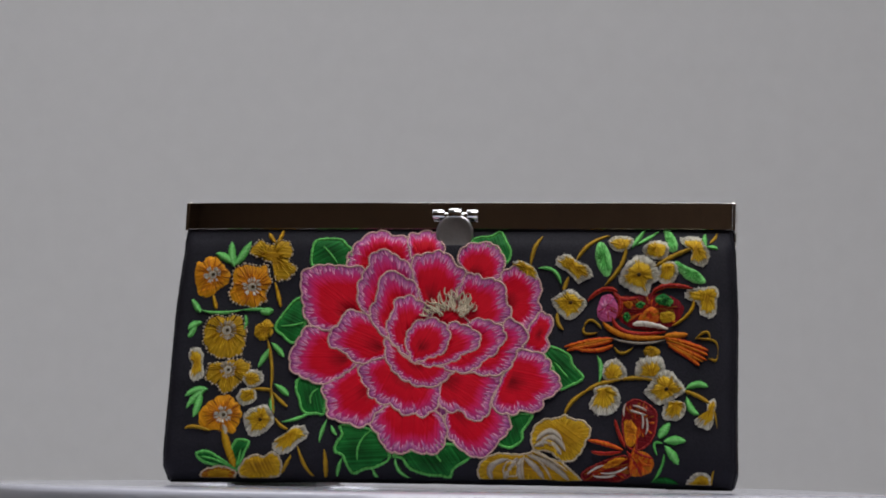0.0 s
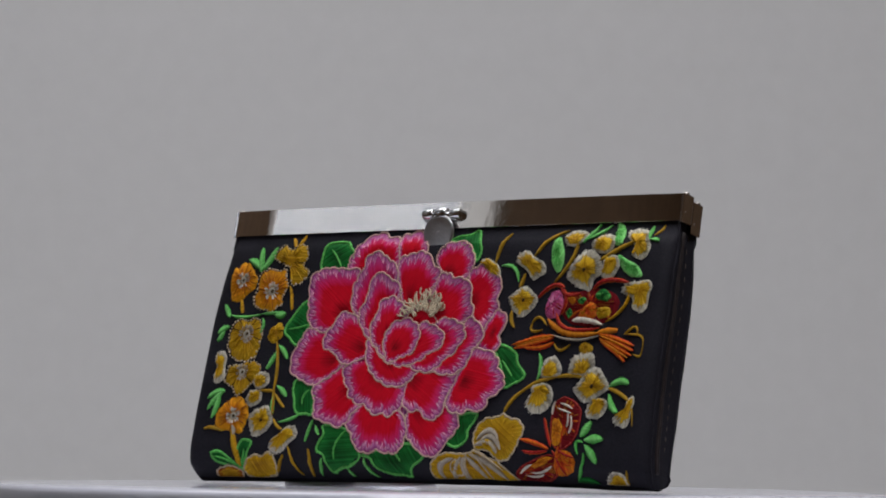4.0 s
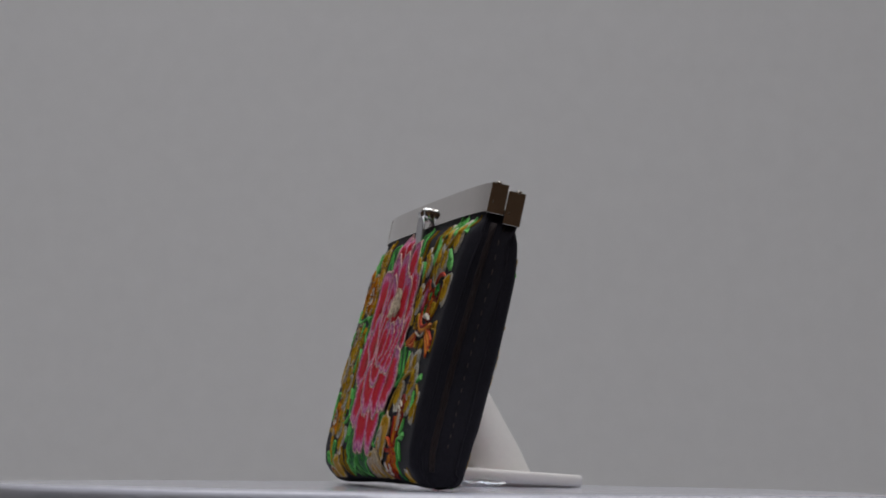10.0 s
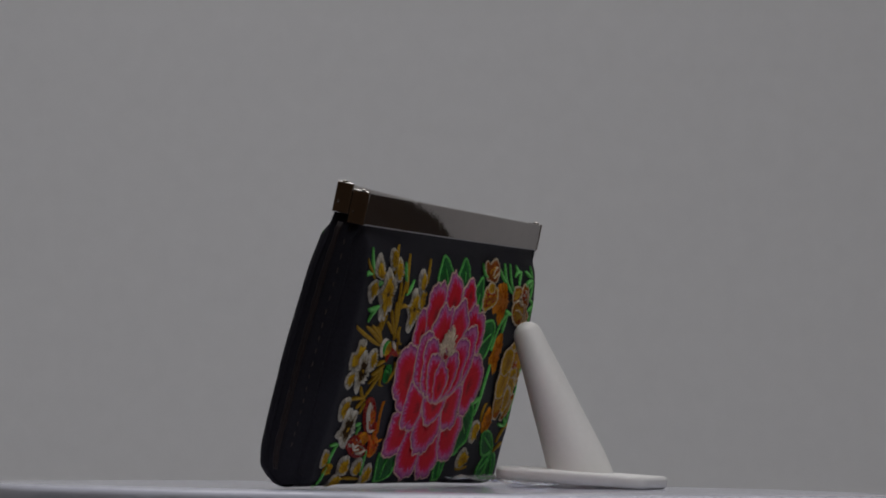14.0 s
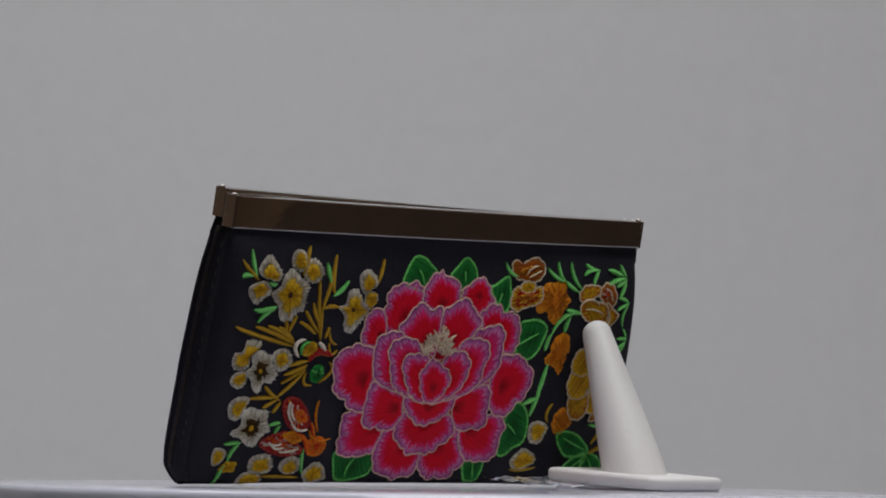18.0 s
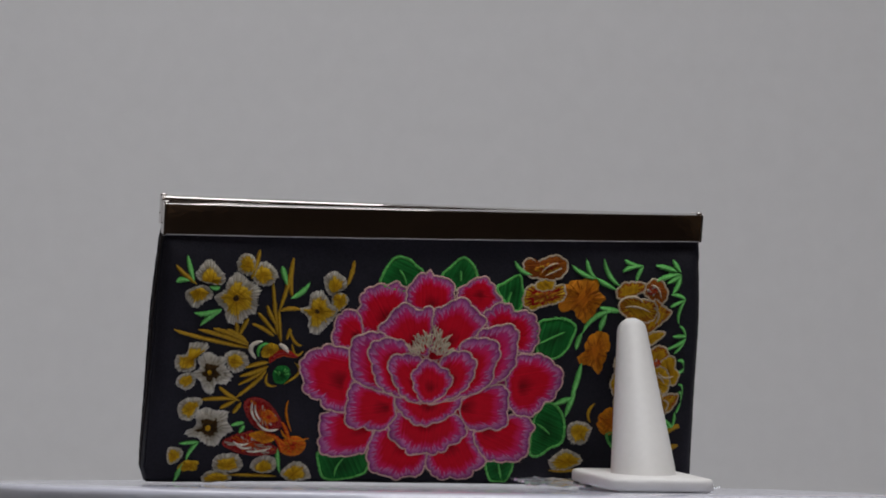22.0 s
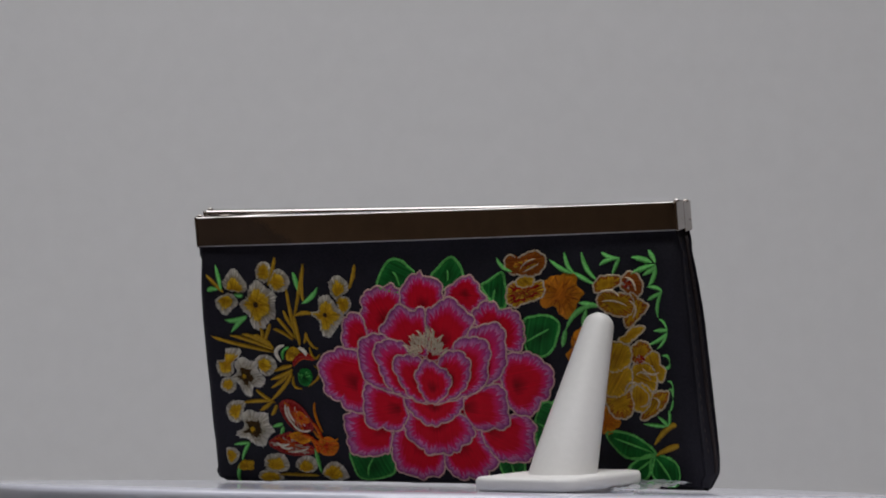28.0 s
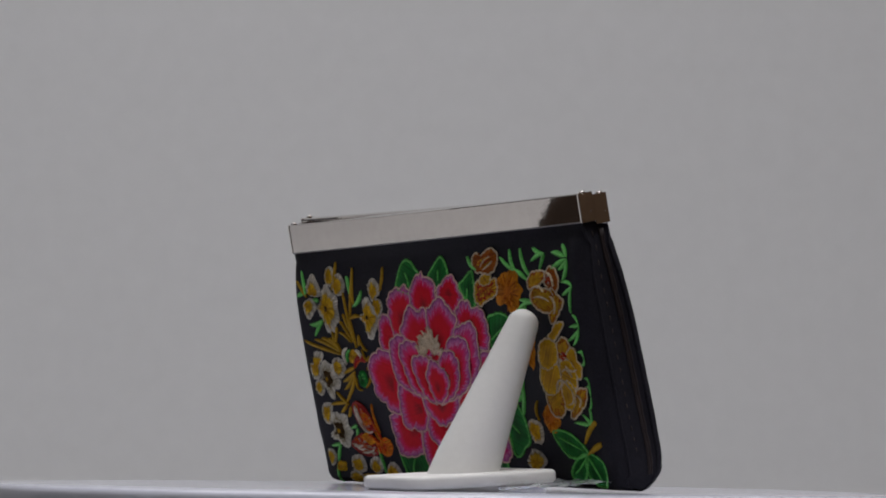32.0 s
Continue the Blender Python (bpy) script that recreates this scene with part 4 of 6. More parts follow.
def stamens(side, u, v, wide, tall, count):
    """Short curly stitches that stand in a loose crowd above the inner petals."""
    for i in range(count * 3):
        p = Patch("stamen", side)
        a, r0 = radians(random.uniform(8, 172)), random.uniform(0.25, 0.8)
        b = (u + wide / 2 * r0 * math.cos(a), v + tall * r0 * math.sin(a))
        d = radians(90 + 40 * math.cos(a) * -1 + random.uniform(-35, 35))
        e = (b[0] + random.uniform(2.2, 4.0) * math.cos(d), b[1] + random.uniform(2.2, 4.0) * math.sin(d))
        m = ((b[0] + e[0]) / 2 + random.uniform(-1.0, 1.0), (b[1] + e[1]) / 2 + random.uniform(-0.6, 0.6))
        p.stroke((b, m, e), "stamen", 0.9 + LAYER[side] + random.uniform(0, 0.25), 0.60, 0.35)
        p.done()
    LAYER[side] = 0.15

stand = prop_stand()
clutch, front_panel, back_panel = purse()
def embroider_front():
    leaf("front", ((-49.3, 75), (-50.1, 78.9), (-49.1, 84), (-45.5, 85.1), (-40.2, 84.9), (-38, 82.6), (-36, 80.5), (-37.7, 75.5), (-43.5, 74)), ((-45.9, 81.9), (-43.4, 79.4), (-40.7, 75.8)))
    leaf("front", ((-61.2, 52.5), (-58.9, 57.3), (-55.3, 62.1), (-52.4, 62.8), (-50.8, 55.3), (-51.8, 49.8), (-54.9, 47.1), (-58.4, 49.8)), ((-59.3, 53), (-54.7, 53.5), (-50.5, 54.6)))
    leaf("front", ((-51.2, 34.7), (-52.6, 31), (-51.1, 27), (-50.2, 23.7), (-48.2, 22.1), (-44.9, 22.2), (-42.6, 21.9), (-42.2, 25.8), (-43.5, 32.5)), ((-44.8, 31.1), (-47.2, 28.4), (-47, 25.4)))
    leaf("front", ((-36.3, 18.1), (-35.6, 14.8), (-37.6, 11.6), (-37.8, 9), (-35.3, 7.8), (-34, 4.8), (-31.7, 1.7), (-27.6, 3.2), (-23.7, 3.8), (-19, 7.4), (-22.4, 14.4), (-28.4, 17.5)), ((-25.8, 16.3), (-29.5, 11.7), (-30.1, 6)))
    leaf("front", ((-17.1, 8.1), (-14.5, 6.9), (-12.6, 3.9), (-9.5, 2.3), (-5.1, 1.3), (-1.8, 1.2), (1.4, 0.9), (2.9, 3.6), (7.5, 6.6), (8.2, 9.1), (1, 12.1)), ((-3.5, 8.9), (-2.5, 7.4), (-1.2, 5.7)))
    leaf("front", ((22.3, 22.1), (29, 22.8), (28.5, 20.3), (26.3, 17), (26.1, 13.8), (22.3, 11.2), (18.1, 12.7), (20.2, 16.3)))
    leaf("front", ((32, 45.4), (34.5, 46.7), (38.5, 45.4), (41.4, 43.5), (42.5, 40.2), (46.2, 35.9), (41.5, 32.9), (38.3, 32.2), (35.4, 40.1)), ((36, 41.4), (38.7, 38.5), (41.1, 35.8)))
    leaf("front", ((5.8, 84.4), (8.3, 86.2), (12.2, 86.6), (15.4, 88.3), (17.7, 84.5), (19.6, 80.2), (18.2, 76.6), (15.9, 80.9), (10.5, 83)))
    sprig("front", (((-56.6, 19), (-51.4, 20.3), (-47.5, 22.1)), ((-41.2, 20), (-42.7, 16), (-43.5, 12.1)), ((-39.5, 18), (-38.8, 16.1), (-37.4, 14.5)), ((-35.6, 6.6), (-36.7, 3.6), (-37.7, 0.6)), ((-17.1, 6.9), (-15.9, 2.8), (-12.3, 0.4)), ((-25, 3.2), (-24.3, 1.1), (-23.1, 0)),), "sprig", 1.3, 0.3, name="leaf_blade")
    petal("front", ((24, 46), (16.7, 61.9), (-1.6, 70.4), (-22.5, 67.5), (-36.1, 54.5), (-36.1, 37.5), (-22.5, 24.5), (-1.6, 21.6), (16.7, 30.1)))
    petal("front", ((-37.5, 77.2), (-36.2, 80.5), (-32.6, 85.6), (-28.2, 88.2), (-24.2, 87.9), (-21.4, 86.3), (-17.4, 86.4), (-14.9, 84.2), (-14.3, 80.7), (-14.7, 76.4), (-20.2, 70.7), (-30.1, 71.3), (-36.3, 74)))
    petal("front", ((-16.7, 86.1), (-13.6, 87.6), (-8.4, 88.4), (-5.5, 85.8), (-3.7, 80), (-8.5, 73.5), (-14, 76.4)))
    petal("front", ((1.1, 77.5), (3.4, 82.2), (7.2, 83.7), (12.5, 83.7), (15.6, 81.2), (17.5, 77.3), (17.4, 73.1), (15.9, 70.6), (10.9, 66.8), (4.6, 73.7)))
    petal("front", ((16.5, 71), (18.3, 73.8), (22.8, 75.6), (26.2, 73.8), (28.9, 71.4), (30.8, 67.7), (29.9, 63.6), (30.8, 58.8), (27.1, 53.2), (23.9, 52.7), (18.3, 61.4)))
    petal("front", ((24.8, 47.3), (27.7, 54.7), (30.8, 58.8), (34.1, 57.5), (35.3, 54.1), (33.4, 50.1), (34, 46.7), (30.8, 43.2), (25.5, 45.8)))
    petal("front", ((-25.9, 19.5), (-21, 26.1), (-11.2, 26.9), (-2.6, 22.4), (0.5, 17.3), (0.3, 14.1), (-0.6, 11.5), (-2.2, 9.2), (-6.1, 8.4), (-11.2, 9.4), (-14.5, 8.6), (-17.7, 8.7), (-20.7, 10.5), (-23.1, 14.4), (-25.5, 17.6)))
    petal("front", ((0.5, 17.3), (-0.3, 20.5), (0.6, 23.8), (5, 25.8), (16.7, 25.9), (21.3, 22.7), (21.7, 20.2), (22.2, 17.6), (19, 13.7), (17.3, 11.7), (15.3, 8.4), (11.4, 7.5), (7.5, 8.8), (4.2, 11.5), (0.9, 14.7)))
    petal("front", ((-43.5, 32.1), (-37.9, 37.9), (-30.9, 40.6), (-25.8, 32), (-20.3, 26.1), (-22.2, 24.1), (-24.7, 21.3), (-25.9, 19.1), (-29.7, 17.4), (-34.3, 18.9), (-38.9, 19.9), (-41.2, 21.9), (-41.1, 23.9), (-42.3, 27.8)))
    petal("front", ((-55.5, 40.4), (-55.3, 43.1), (-54.2, 45.8), (-51.2, 51.2), (-48.7, 53.3), (-37.5, 53.4), (-31.7, 42.6), (-31.8, 40), (-36.5, 35.8), (-41, 33.4), (-43.5, 32.3), (-47.5, 33.4), (-51.6, 35.3), (-54.3, 37)))
    petal("front", ((-52.8, 64.9), (-53.2, 69), (-52.7, 72.5), (-50.2, 74.3), (-47, 75), (-43, 75.2), (-38.3, 74.7), (-31.6, 74.1), (-28.5, 66.5), (-31.1, 55.5), (-38.3, 54.6), (-41.1, 52.2), (-43.4, 51.6), (-48.1, 53.3), (-50.9, 56), (-51.6, 59.4)))
    petal("front", ((-30.6, 35.3), (-30.9, 38.6), (-28.3, 40.7), (-21.9, 44.8), (-11.8, 38.2), (-1.9, 35.6), (-2.3, 31), (-2.9, 25.7), (-5.2, 22.9), (-8.4, 21.3), (-11, 22.2), (-14.9, 22.1), (-18.9, 25.1), (-22.2, 25.7), (-26.3, 28), (-28.4, 31.9)))
    petal("front", ((-2.6, 29), (-1.8, 33.6), (1.8, 39), (8.9, 40.4), (18, 39.2), (18.5, 35.2), (17.7, 31.9), (15.3, 28.6), (15.1, 24.6), (13, 21.2), (9.8, 20.2), (7.2, 21.1), (5.5, 23.4), (1.9, 23), (-1.4, 24.4), (-2.7, 26.7)))
    petal("front", ((18.5, 34.9), (21.2, 41.2), (24.2, 45.3), (26.8, 45), (30.8, 44.4), (34.2, 42.1), (35.6, 38.7), (38.3, 35.1), (38.5, 32.2), (36.6, 29.5), (33.5, 28.1), (32.8, 25.5), (30.3, 23.1), (26.4, 24), (23.2, 22.6), (18.7, 23), (16.1, 24.6), (15.9, 27.9)))
    petal("front", ((-42.2, 49.3), (-41.1, 51.9), (-38.3, 54.7), (-37.5, 57.5), (-34.6, 59), (-31.2, 58), (-27.9, 56.5), (-20.9, 48.8), (-21.9, 43.1), (-25, 41.6), (-29.5, 39.9), (-32.2, 40.2), (-36.3, 43.5), (-39, 45.3), (-41.3, 45.6)))
    petal("front", ((-17.2, 65.2), (-8.4, 71.4), (4.9, 68.1), (11.9, 58.6), (5.8, 50.5), (-7, 46.3), (-15.1, 51.6)))
    petal("front", ((-14.6, 76), (-14.1, 78.1), (-11.6, 79.2), (-9, 79.6), (-5.1, 80.5), (-1.7, 79), (0.5, 76.1), (4.1, 73.3), (4.5, 70.9), (3, 66.7), (0.7, 61.3), (-7.6, 58.4), (-11.6, 65.2), (-14, 71.4)))
    petal("front", ((1.8, 64.7), (3.5, 69.5), (4.7, 71.9), (8, 72.3), (10.7, 70.6), (14, 70.6), (17.3, 68.6), (18.9, 65.5), (18.6, 62.8), (20.5, 60.1), (19.9, 56), (17.3, 54.8), (12.2, 53.2), (5.6, 55.9)))
    petal("front", ((-29.2, 57.2), (-32.4, 60.9), (-33, 65), (-32.9, 68.5), (-31.5, 71.9), (-29.7, 74.8), (-29.3, 78.4), (-26.9, 80.3), (-23.6, 80.6), (-19.4, 78.1), (-16.1, 76), (-14.3, 73.5), (-14, 69.3), (-12.7, 55.7), (-12.6, 40.9), (-21.5, 48.1)))
    petal("front", ((-22.3, 44.8), (-22, 48.8), (-16.1, 46.2), (-10.6, 40.2), (-2.9, 42.3), (1.8, 39), (1.6, 36.9), (-0.6, 34.7), (-3.1, 32.6), (-8.9, 31.8), (-14.2, 33.7), (-18.2, 36.6), (-21, 40.1)))
    petal("front", ((17.5, 50.6), (18.3, 54.6), (19.5, 56.3), (21.8, 56), (25.2, 53.3), (27, 50.7), (25.8, 47), (23.9, 45.2), (24.2, 45.8), (22.7, 42.6), (21.9, 39.9), (18.8, 37.1), (14.9, 36), (9.1, 36.8), (-2.7, 39), (-0.2, 40.3), (12.5, 46.5)))
    petal("front", ((5.2, 50.4), (5.7, 53.8), (7.8, 55.9), (11.1, 56.2), (15.1, 54.9), (18.2, 53.1), (19.3, 49.9), (17.7, 46.6), (14.7, 42.4), (13.8, 43), (10.1, 39), (5.2, 36.9), (-0.1, 37.9), (-5.4, 39.6), (-10.6, 40.2), (-1.5, 41)))
    petal("front", ((-1.9, 49), (-1.1, 53.1), (0.5, 54.8), (3.4, 54.5), (7.1, 52.8), (10.2, 50.5), (10.6, 47.8), (8.2, 44.4), (6.1, 44.3), (1.7, 40.9), (-3.4, 39.5), (-6.6, 38.9), (-10.7, 40.3), (-9.5, 44.9)))
    petal("front", ((-28.2, 56.9), (-28.1, 59.6), (-26.3, 63.7), (-25.9, 67.9), (-24.2, 72), (-20.3, 72.9), (-16.9, 70.8), (-13.5, 69.1), (-11.6, 66.6), (-12.1, 63.9), (-10, 53), (-11.9, 40.5), (-21.5, 48.7), (-24.9, 51.5)))
    petal("front", ((-21.6, 50.2), (-22, 54.9), (-20.2, 58.3), (-20, 61.7), (-17.8, 63.8), (-14.5, 64.3), (-11.1, 62.3), (-7.8, 60.6), (-6.5, 57.8), (-8, 53.7), (-10.6, 40.9), (-12.6, 41), (-18.8, 46.2)))
    petal("front", ((-11.9, 40.4), (-14, 43.5), (-15.1, 46.9), (-15, 50.2), (-13.3, 53.6), (-10.1, 55.7), (-6.2, 56.2), (-4.2, 55.8), (-1.1, 53.1), (0.1, 49.7), (-0.7, 46.4), (-2.9, 43.3), (-6.8, 41.9)))
    lay_petals()
    stamens("front", -0.2, 55.5, 21, 11.5, 30)
    sprig("front", (((-77.2, 74.4), (-78.3, 78.7), (-78.8, 83.8)), ((-76.9, 75.1), (-74.3, 79.1), (-71.8, 83.8)), ((-77.6, 75.5), (-80.6, 78), (-84.1, 79.4)),), "sprig", 2.9, 0.3, name="leaf_blade")
    bloom("front", (-63.9, 78.1), ((-71.4, 79.5), (-71, 82.4), (-68.5, 84.2), (-65, 82.4), (-62.4, 83.9), (-59.1, 83.9), (-57, 81.1), (-57.8, 77.4), (-58.3, 76), (-55.1, 74.5), (-57.2, 71), (-61.1, 69.5), (-62.7, 71.3), (-63.6, 75.6), (-68.5, 77.7)), "ochre", 0, 0, beads=True)
    sprig("front", (((-62.4, 83.2), (-61.6, 85.7), (-60.9, 88.4)), ((-63.4, 83.5), (-64.6, 85.3), (-65.8, 87.2)), ((-62.4, 68.9), (-60.7, 63.4), (-59.8, 60)), ((-84, 64.2), (-83.1, 61.2), (-82.3, 59.1)),), "ochre", 1.5, 0.4, name="twig")
    bloom("front", (-84.6, 71.5), ((-92.4, 74.3), (-91.1, 76.5), (-88.5, 76.5), (-86.6, 78.3), (-83.9, 78), (-81.7, 75.8), (-79.1, 73), (-78.5, 70.2), (-80.3, 67.4), (-82.8, 66), (-84, 64.1), (-87.3, 63.4), (-90.1, 65.2), (-90.7, 68), (-92.1, 69.4)), "orange", 0, 2.9)
    bloom("front", (-70.3, 67.1), ((-77.6, 71.6), (-75.5, 74.4), (-72.3, 75.2), (-68.9, 74.5), (-66.1, 75.1), (-64.6, 71.7), (-63.6, 68.2), (-65.4, 66.1), (-65.3, 62.7), (-68.4, 60.1), (-72.4, 60.4), (-76.5, 61.8), (-78.1, 65.3), (-77, 68.1)), "orange", 0, 3.3, beads=True, h=0.5)
    sprig("front", (((-87.9, 58.7), (-81.5, 57.7), (-73, 58.8)), ((-73, 58.8), (-67.7, 59.2), (-62.4, 58.9)), ((-72.2, 57.1), (-71.6, 54.4), (-72.1, 51.7)),), "sprig", 1.3, 0.3, name="leaf_blade")
    sprig("front", (((-93.2, 62.4), (-90.4, 60.4), (-87.9, 57.7)), ((-95.1, 51.8), (-91.2, 53.2), (-86.9, 54.2)), ((-94.2, 49.1), (-91.6, 50.4), (-89.1, 52.5)), ((-66.9, 58.2), (-64.6, 58.4), (-62.2, 58.9)),), "sprig", 2.8, 0.35, name="leaf_blade")
    bloom("front", (-78.1, 51.3), ((-85.5, 53.6), (-82.8, 56.7), (-78.7, 56), (-74.8, 57.1), (-72.3, 53.7), (-71.3, 49), (-72.6, 43.5), (-77, 41.5), (-81.7, 42.1), (-84.6, 44.8), (-86.2, 48.8)), "ochre", 0, 3.4, beads=True)
    bloom("front", (-64.5, 51.7), ((-66.7, 54.4), (-63.4, 55.2), (-61.8, 52.5), (-62.9, 49.1), (-66.2, 48), (-68.6, 51)), "ochre", 0, 0)
    bloom("front", (-87.9, 40), ((-92.3, 42), (-91.2, 44.3), (-87.9, 45.1), (-85.8, 42.7), (-85.8, 39.3), (-85.2, 35.3), (-88.4, 33.1), (-90.9, 35.2), (-89.8, 38.6)), "white", 0.6, 0)
    bloom("front", (-68.6, 33.5), ((-71.3, 34.8), (-68.8, 37.2), (-65.1, 36.5), (-64.2, 33.5), (-66.5, 31.5), (-69.8, 31.5)), "white", 0.6, 0)
    bloom("front", (-68.6, 28.5), ((-73.1, 27.4), (-71.7, 30.1), (-67.8, 30.8), (-66.3, 28.8), (-66.8, 26.2), (-70, 24.7), (-72, 25.4)), "white", 0.6, 0)
    bloom("front", (-76.7, 37.1), ((-84, 36.7), (-82.9, 39.4), (-78.3, 39.8), (-73.7, 41.2), (-69.6, 39.5), (-69.3, 36.2), (-71.9, 33.4), (-74.3, 30.7), (-77.5, 28.9), (-80.4, 32), (-83.4, 33.3)), "ochre", 0, 2.9, beads=True, h=0.5)
    sprig("front", (((-63.7, 48.4), (-61.7, 39.6), (-61.4, 30.9)), ((-61.4, 31.6), (-60.6, 26.2), (-59.9, 21.6)), ((-67.7, 30.5), (-63.8, 30.5), (-61.1, 30.2)), ((-60.8, 29.6), (-57.6, 26.3), (-55.2, 24.3)), ((-91.4, 16.3), (-87.4, 17), (-81.4, 15.5)), ((-59.3, 20.4), (-57.2, 17.8), (-54.5, 16.5)), ((-51, 10.7), (-48.4, 4), (-45.6, 0.8)), ((-57.2, 1.4), (-54.9, 4.5), (-53.2, 7.6)),), "twig", 1.3, 0.3, name="twig")
    sprig("front", (((-62.6, 45), (-64.5, 41.6), (-66.3, 38.3)), ((-62.2, 47), (-59.4, 44.4), (-57.6, 41.9)), ((-60.1, 32.3), (-57.2, 30.3), (-55, 28.2)), ((-60.7, 28.2), (-60.8, 24.9), (-59.7, 22.2)),), "sprig", 2.1, 0.35, name="leaf_blade")
    sprig("front", (((-83.4, 30.1), (-87.5, 29.9), (-92.7, 27.7)), ((-84.2, 30.1), (-88, 27.2), (-91.4, 23.4)), ((-85.6, 28.9), (-86.6, 24.6), (-87.9, 20.3)),), "sprig", 2.6, 0.35, name="leaf_blade")
    bloom("front", (-77.4, 21.1), ((-84.1, 16.8), (-86.1, 20), (-84.6, 23.9), (-81.3, 26.6), (-78.2, 28.5), (-74.8, 27.5), (-72, 24.8), (-71, 21.5), (-72, 18.2), (-73.5, 15), (-78.1, 15.5)), "orange", 0, 3)
    sprig("front", (((-77.2, 16.2), (-74.9, 9.1), (-72.6, 3.4)),), "ochre", 2.8, 0.4, name="stem")
    sprig("front", (((-77.2, 17.8), (-76.5, 16.2), (-76, 14.3)),), "cream_thread", 1.7, 0.6, name="stem")
    bloom("front", (-64.2, 19.6), ((-70.2, 19.6), (-69.2, 22.5), (-66, 24.2), (-62.8, 24.9), (-60.5, 22.3), (-59.7, 19), (-62.3, 15.6), (-66.9, 13.9), (-69, 16.3)), "white", 0.6, 1.2)
    bloom("front", (-53.4, 14.6), ((-58.9, 12.6), (-55.1, 15.2), (-52.6, 17.5), (-48.7, 17.4), (-47.7, 14), (-51, 11.4), (-53.6, 8.7), (-57.5, 8), (-59.3, 10)), "white", 0.62, 0)
    leaf("front", ((-86.1, 7.6), (-82.5, 8.4), (-78.5, 6.5), (-73.5, 3.1), (-78.6, 3.9), (-83.8, 5.1)), ((-84.8, 6.6), (-79.8, 5.8), (-74.7, 3.6)))
    leaf("front", ((-73.9, 8.5), (-72.1, 12.4), (-68, 11.9), (-69.2, 8.6), (-71.3, 3.7), (-72.8, 3)), ((-70.6, 9.2), (-71.3, 6.1), (-72.2, 3.7)))
    petal("front", ((-85.2, 0.2), (-83.4, 2.4), (-78, 3.6), (-72.9, 2.3), (-73.9, 0.2), (-80, -0.3)), "ochre", "ochre_cord", "gold_petal", 0.02)
    petal("front", ((-71.6, 1.9), (-68.7, 6), (-64.7, 7.4), (-62.7, 6.7), (-59.5, 8.3), (-56.7, 5.7), (-57.4, 1.4), (-63.4, 0.2), (-69.3, 0.4)), "ochre", "ochre_cord", "gold_petal", 0.02)
    sprig("front", (((-41.7, 9.6), (-41.2, 4.1), (-41.7, 0.2)),), "twig", 1.6, 0.3, name="twig")
    sprig("front", (((26.7, 75.6), (27.7, 81.7), (30.3, 86.8)), ((40, 71.8), (38.8, 68.4), (38.3, 66.9)), ((36.6, 58.9), (36.8, 55.5), (38.8, 52.7)), ((42.3, 77.5), (47.1, 84), (53.4, 87.3)), ((59.2, 83.3), (57.9, 76.2), (52.4, 68.5)), ((87.9, 84.8), (89.8, 87.2), (90.7, 89)),), "twig", 1.5, 0.3, name="twig")
    bloom("front", (25.8, 74.2), ((20.8, 75.9), (23.4, 77.2), (28.1, 74.6), (29.3, 70.7), (25.7, 71.6)), "white", 0.7, 0)
    sprig("front", (((29.4, 74.6), (34.6, 73.9), (37.5, 68.9)),), "sprig", 1.5, 0.3, name="leaf_blade")
    bloom("front", (41.7, 75), ((35.5, 76), (36.3, 78.9), (39.5, 79.6), (42.2, 77.7), (46.9, 75.1), (47.9, 71.9), (45.5, 70.5), (43.3, 69.7), (39.9, 73.1)), "white", 0.62, 0)
    bloom("front", (41, 62.3), ((34.6, 62.9), (37.6, 66.2), (40.8, 67.1), (44.1, 65.1), (46.3, 62.4), (44.4, 58.8), (40.6, 56.4), (37.3, 58.9)), "white", 0.62, 1.2)
    bloom("front", (57.8, 83.2), ((53.1, 84.7), (54.8, 86.9), (58, 87.1), (61.8, 85.9), (60.8, 82.6), (58.3, 81.1), (55, 81.7)), "white", 0.62, 0)
    blob("front", "leaf_blade", "sprig", ((49.6, 84.3), (51.8, 84), (54.2, 79), (54.6, 74.1), (52.9, 71.8), (50.2, 74.7), (48.8, 79.7)), 0.4)
    sprig("front", (((61.4, 82.1), (63.3, 86.3), (65.5, 89.5)), ((62.8, 83.4), (66.5, 86.3), (70.1, 89)), ((86.2, 88.6), (85.9, 86.4), (86.8, 83.5)), ((86.8, 83.2), (89.3, 83.2), (91.7, 82.5)),), "sprig", 1.6, 0.3, name="leaf_blade")
    blob("front", "leaf_blade", "sprig", ((71.7, 89.5), (74.3, 89.1), (76.4, 85.6), (76.9, 81.9), (74.5, 81.2), (73.1, 84.9)), 0.4)
    blob("front", "leaf_blade", "sprig", ((76.1, 77.6), (80.5, 75.8), (84.5, 73.8), (87, 70.4), (84, 69.7), (79.4, 72)), 0.4)
    bloom("front", (70, 81.3), ((65.3, 82), (67.1, 84.5), (70.4, 85.4), (73.9, 83.4), (73.3, 79.2), (69.5, 78.3), (66.2, 79.8)), "white", 0.62, 0)
    bloom("front", (73.8, 74.6), ((71.5, 77), (76, 77.2), (77.5, 73.6), (75, 69.3), (71.7, 69.9), (70.9, 72.8)), "white", 0.62, 0)
    bloom("front", (64.2, 72.4), ((57.8, 72.7), (59.7, 76.4), (63.6, 79.5), (67.6, 78.6), (70.4, 75), (71.2, 71.4), (68.5, 69.2), (67.4, 65.6), (64.1, 65.9), (60.1, 67.8), (57.7, 69.9)), "white", 0.56, 1.4, h=0.5)
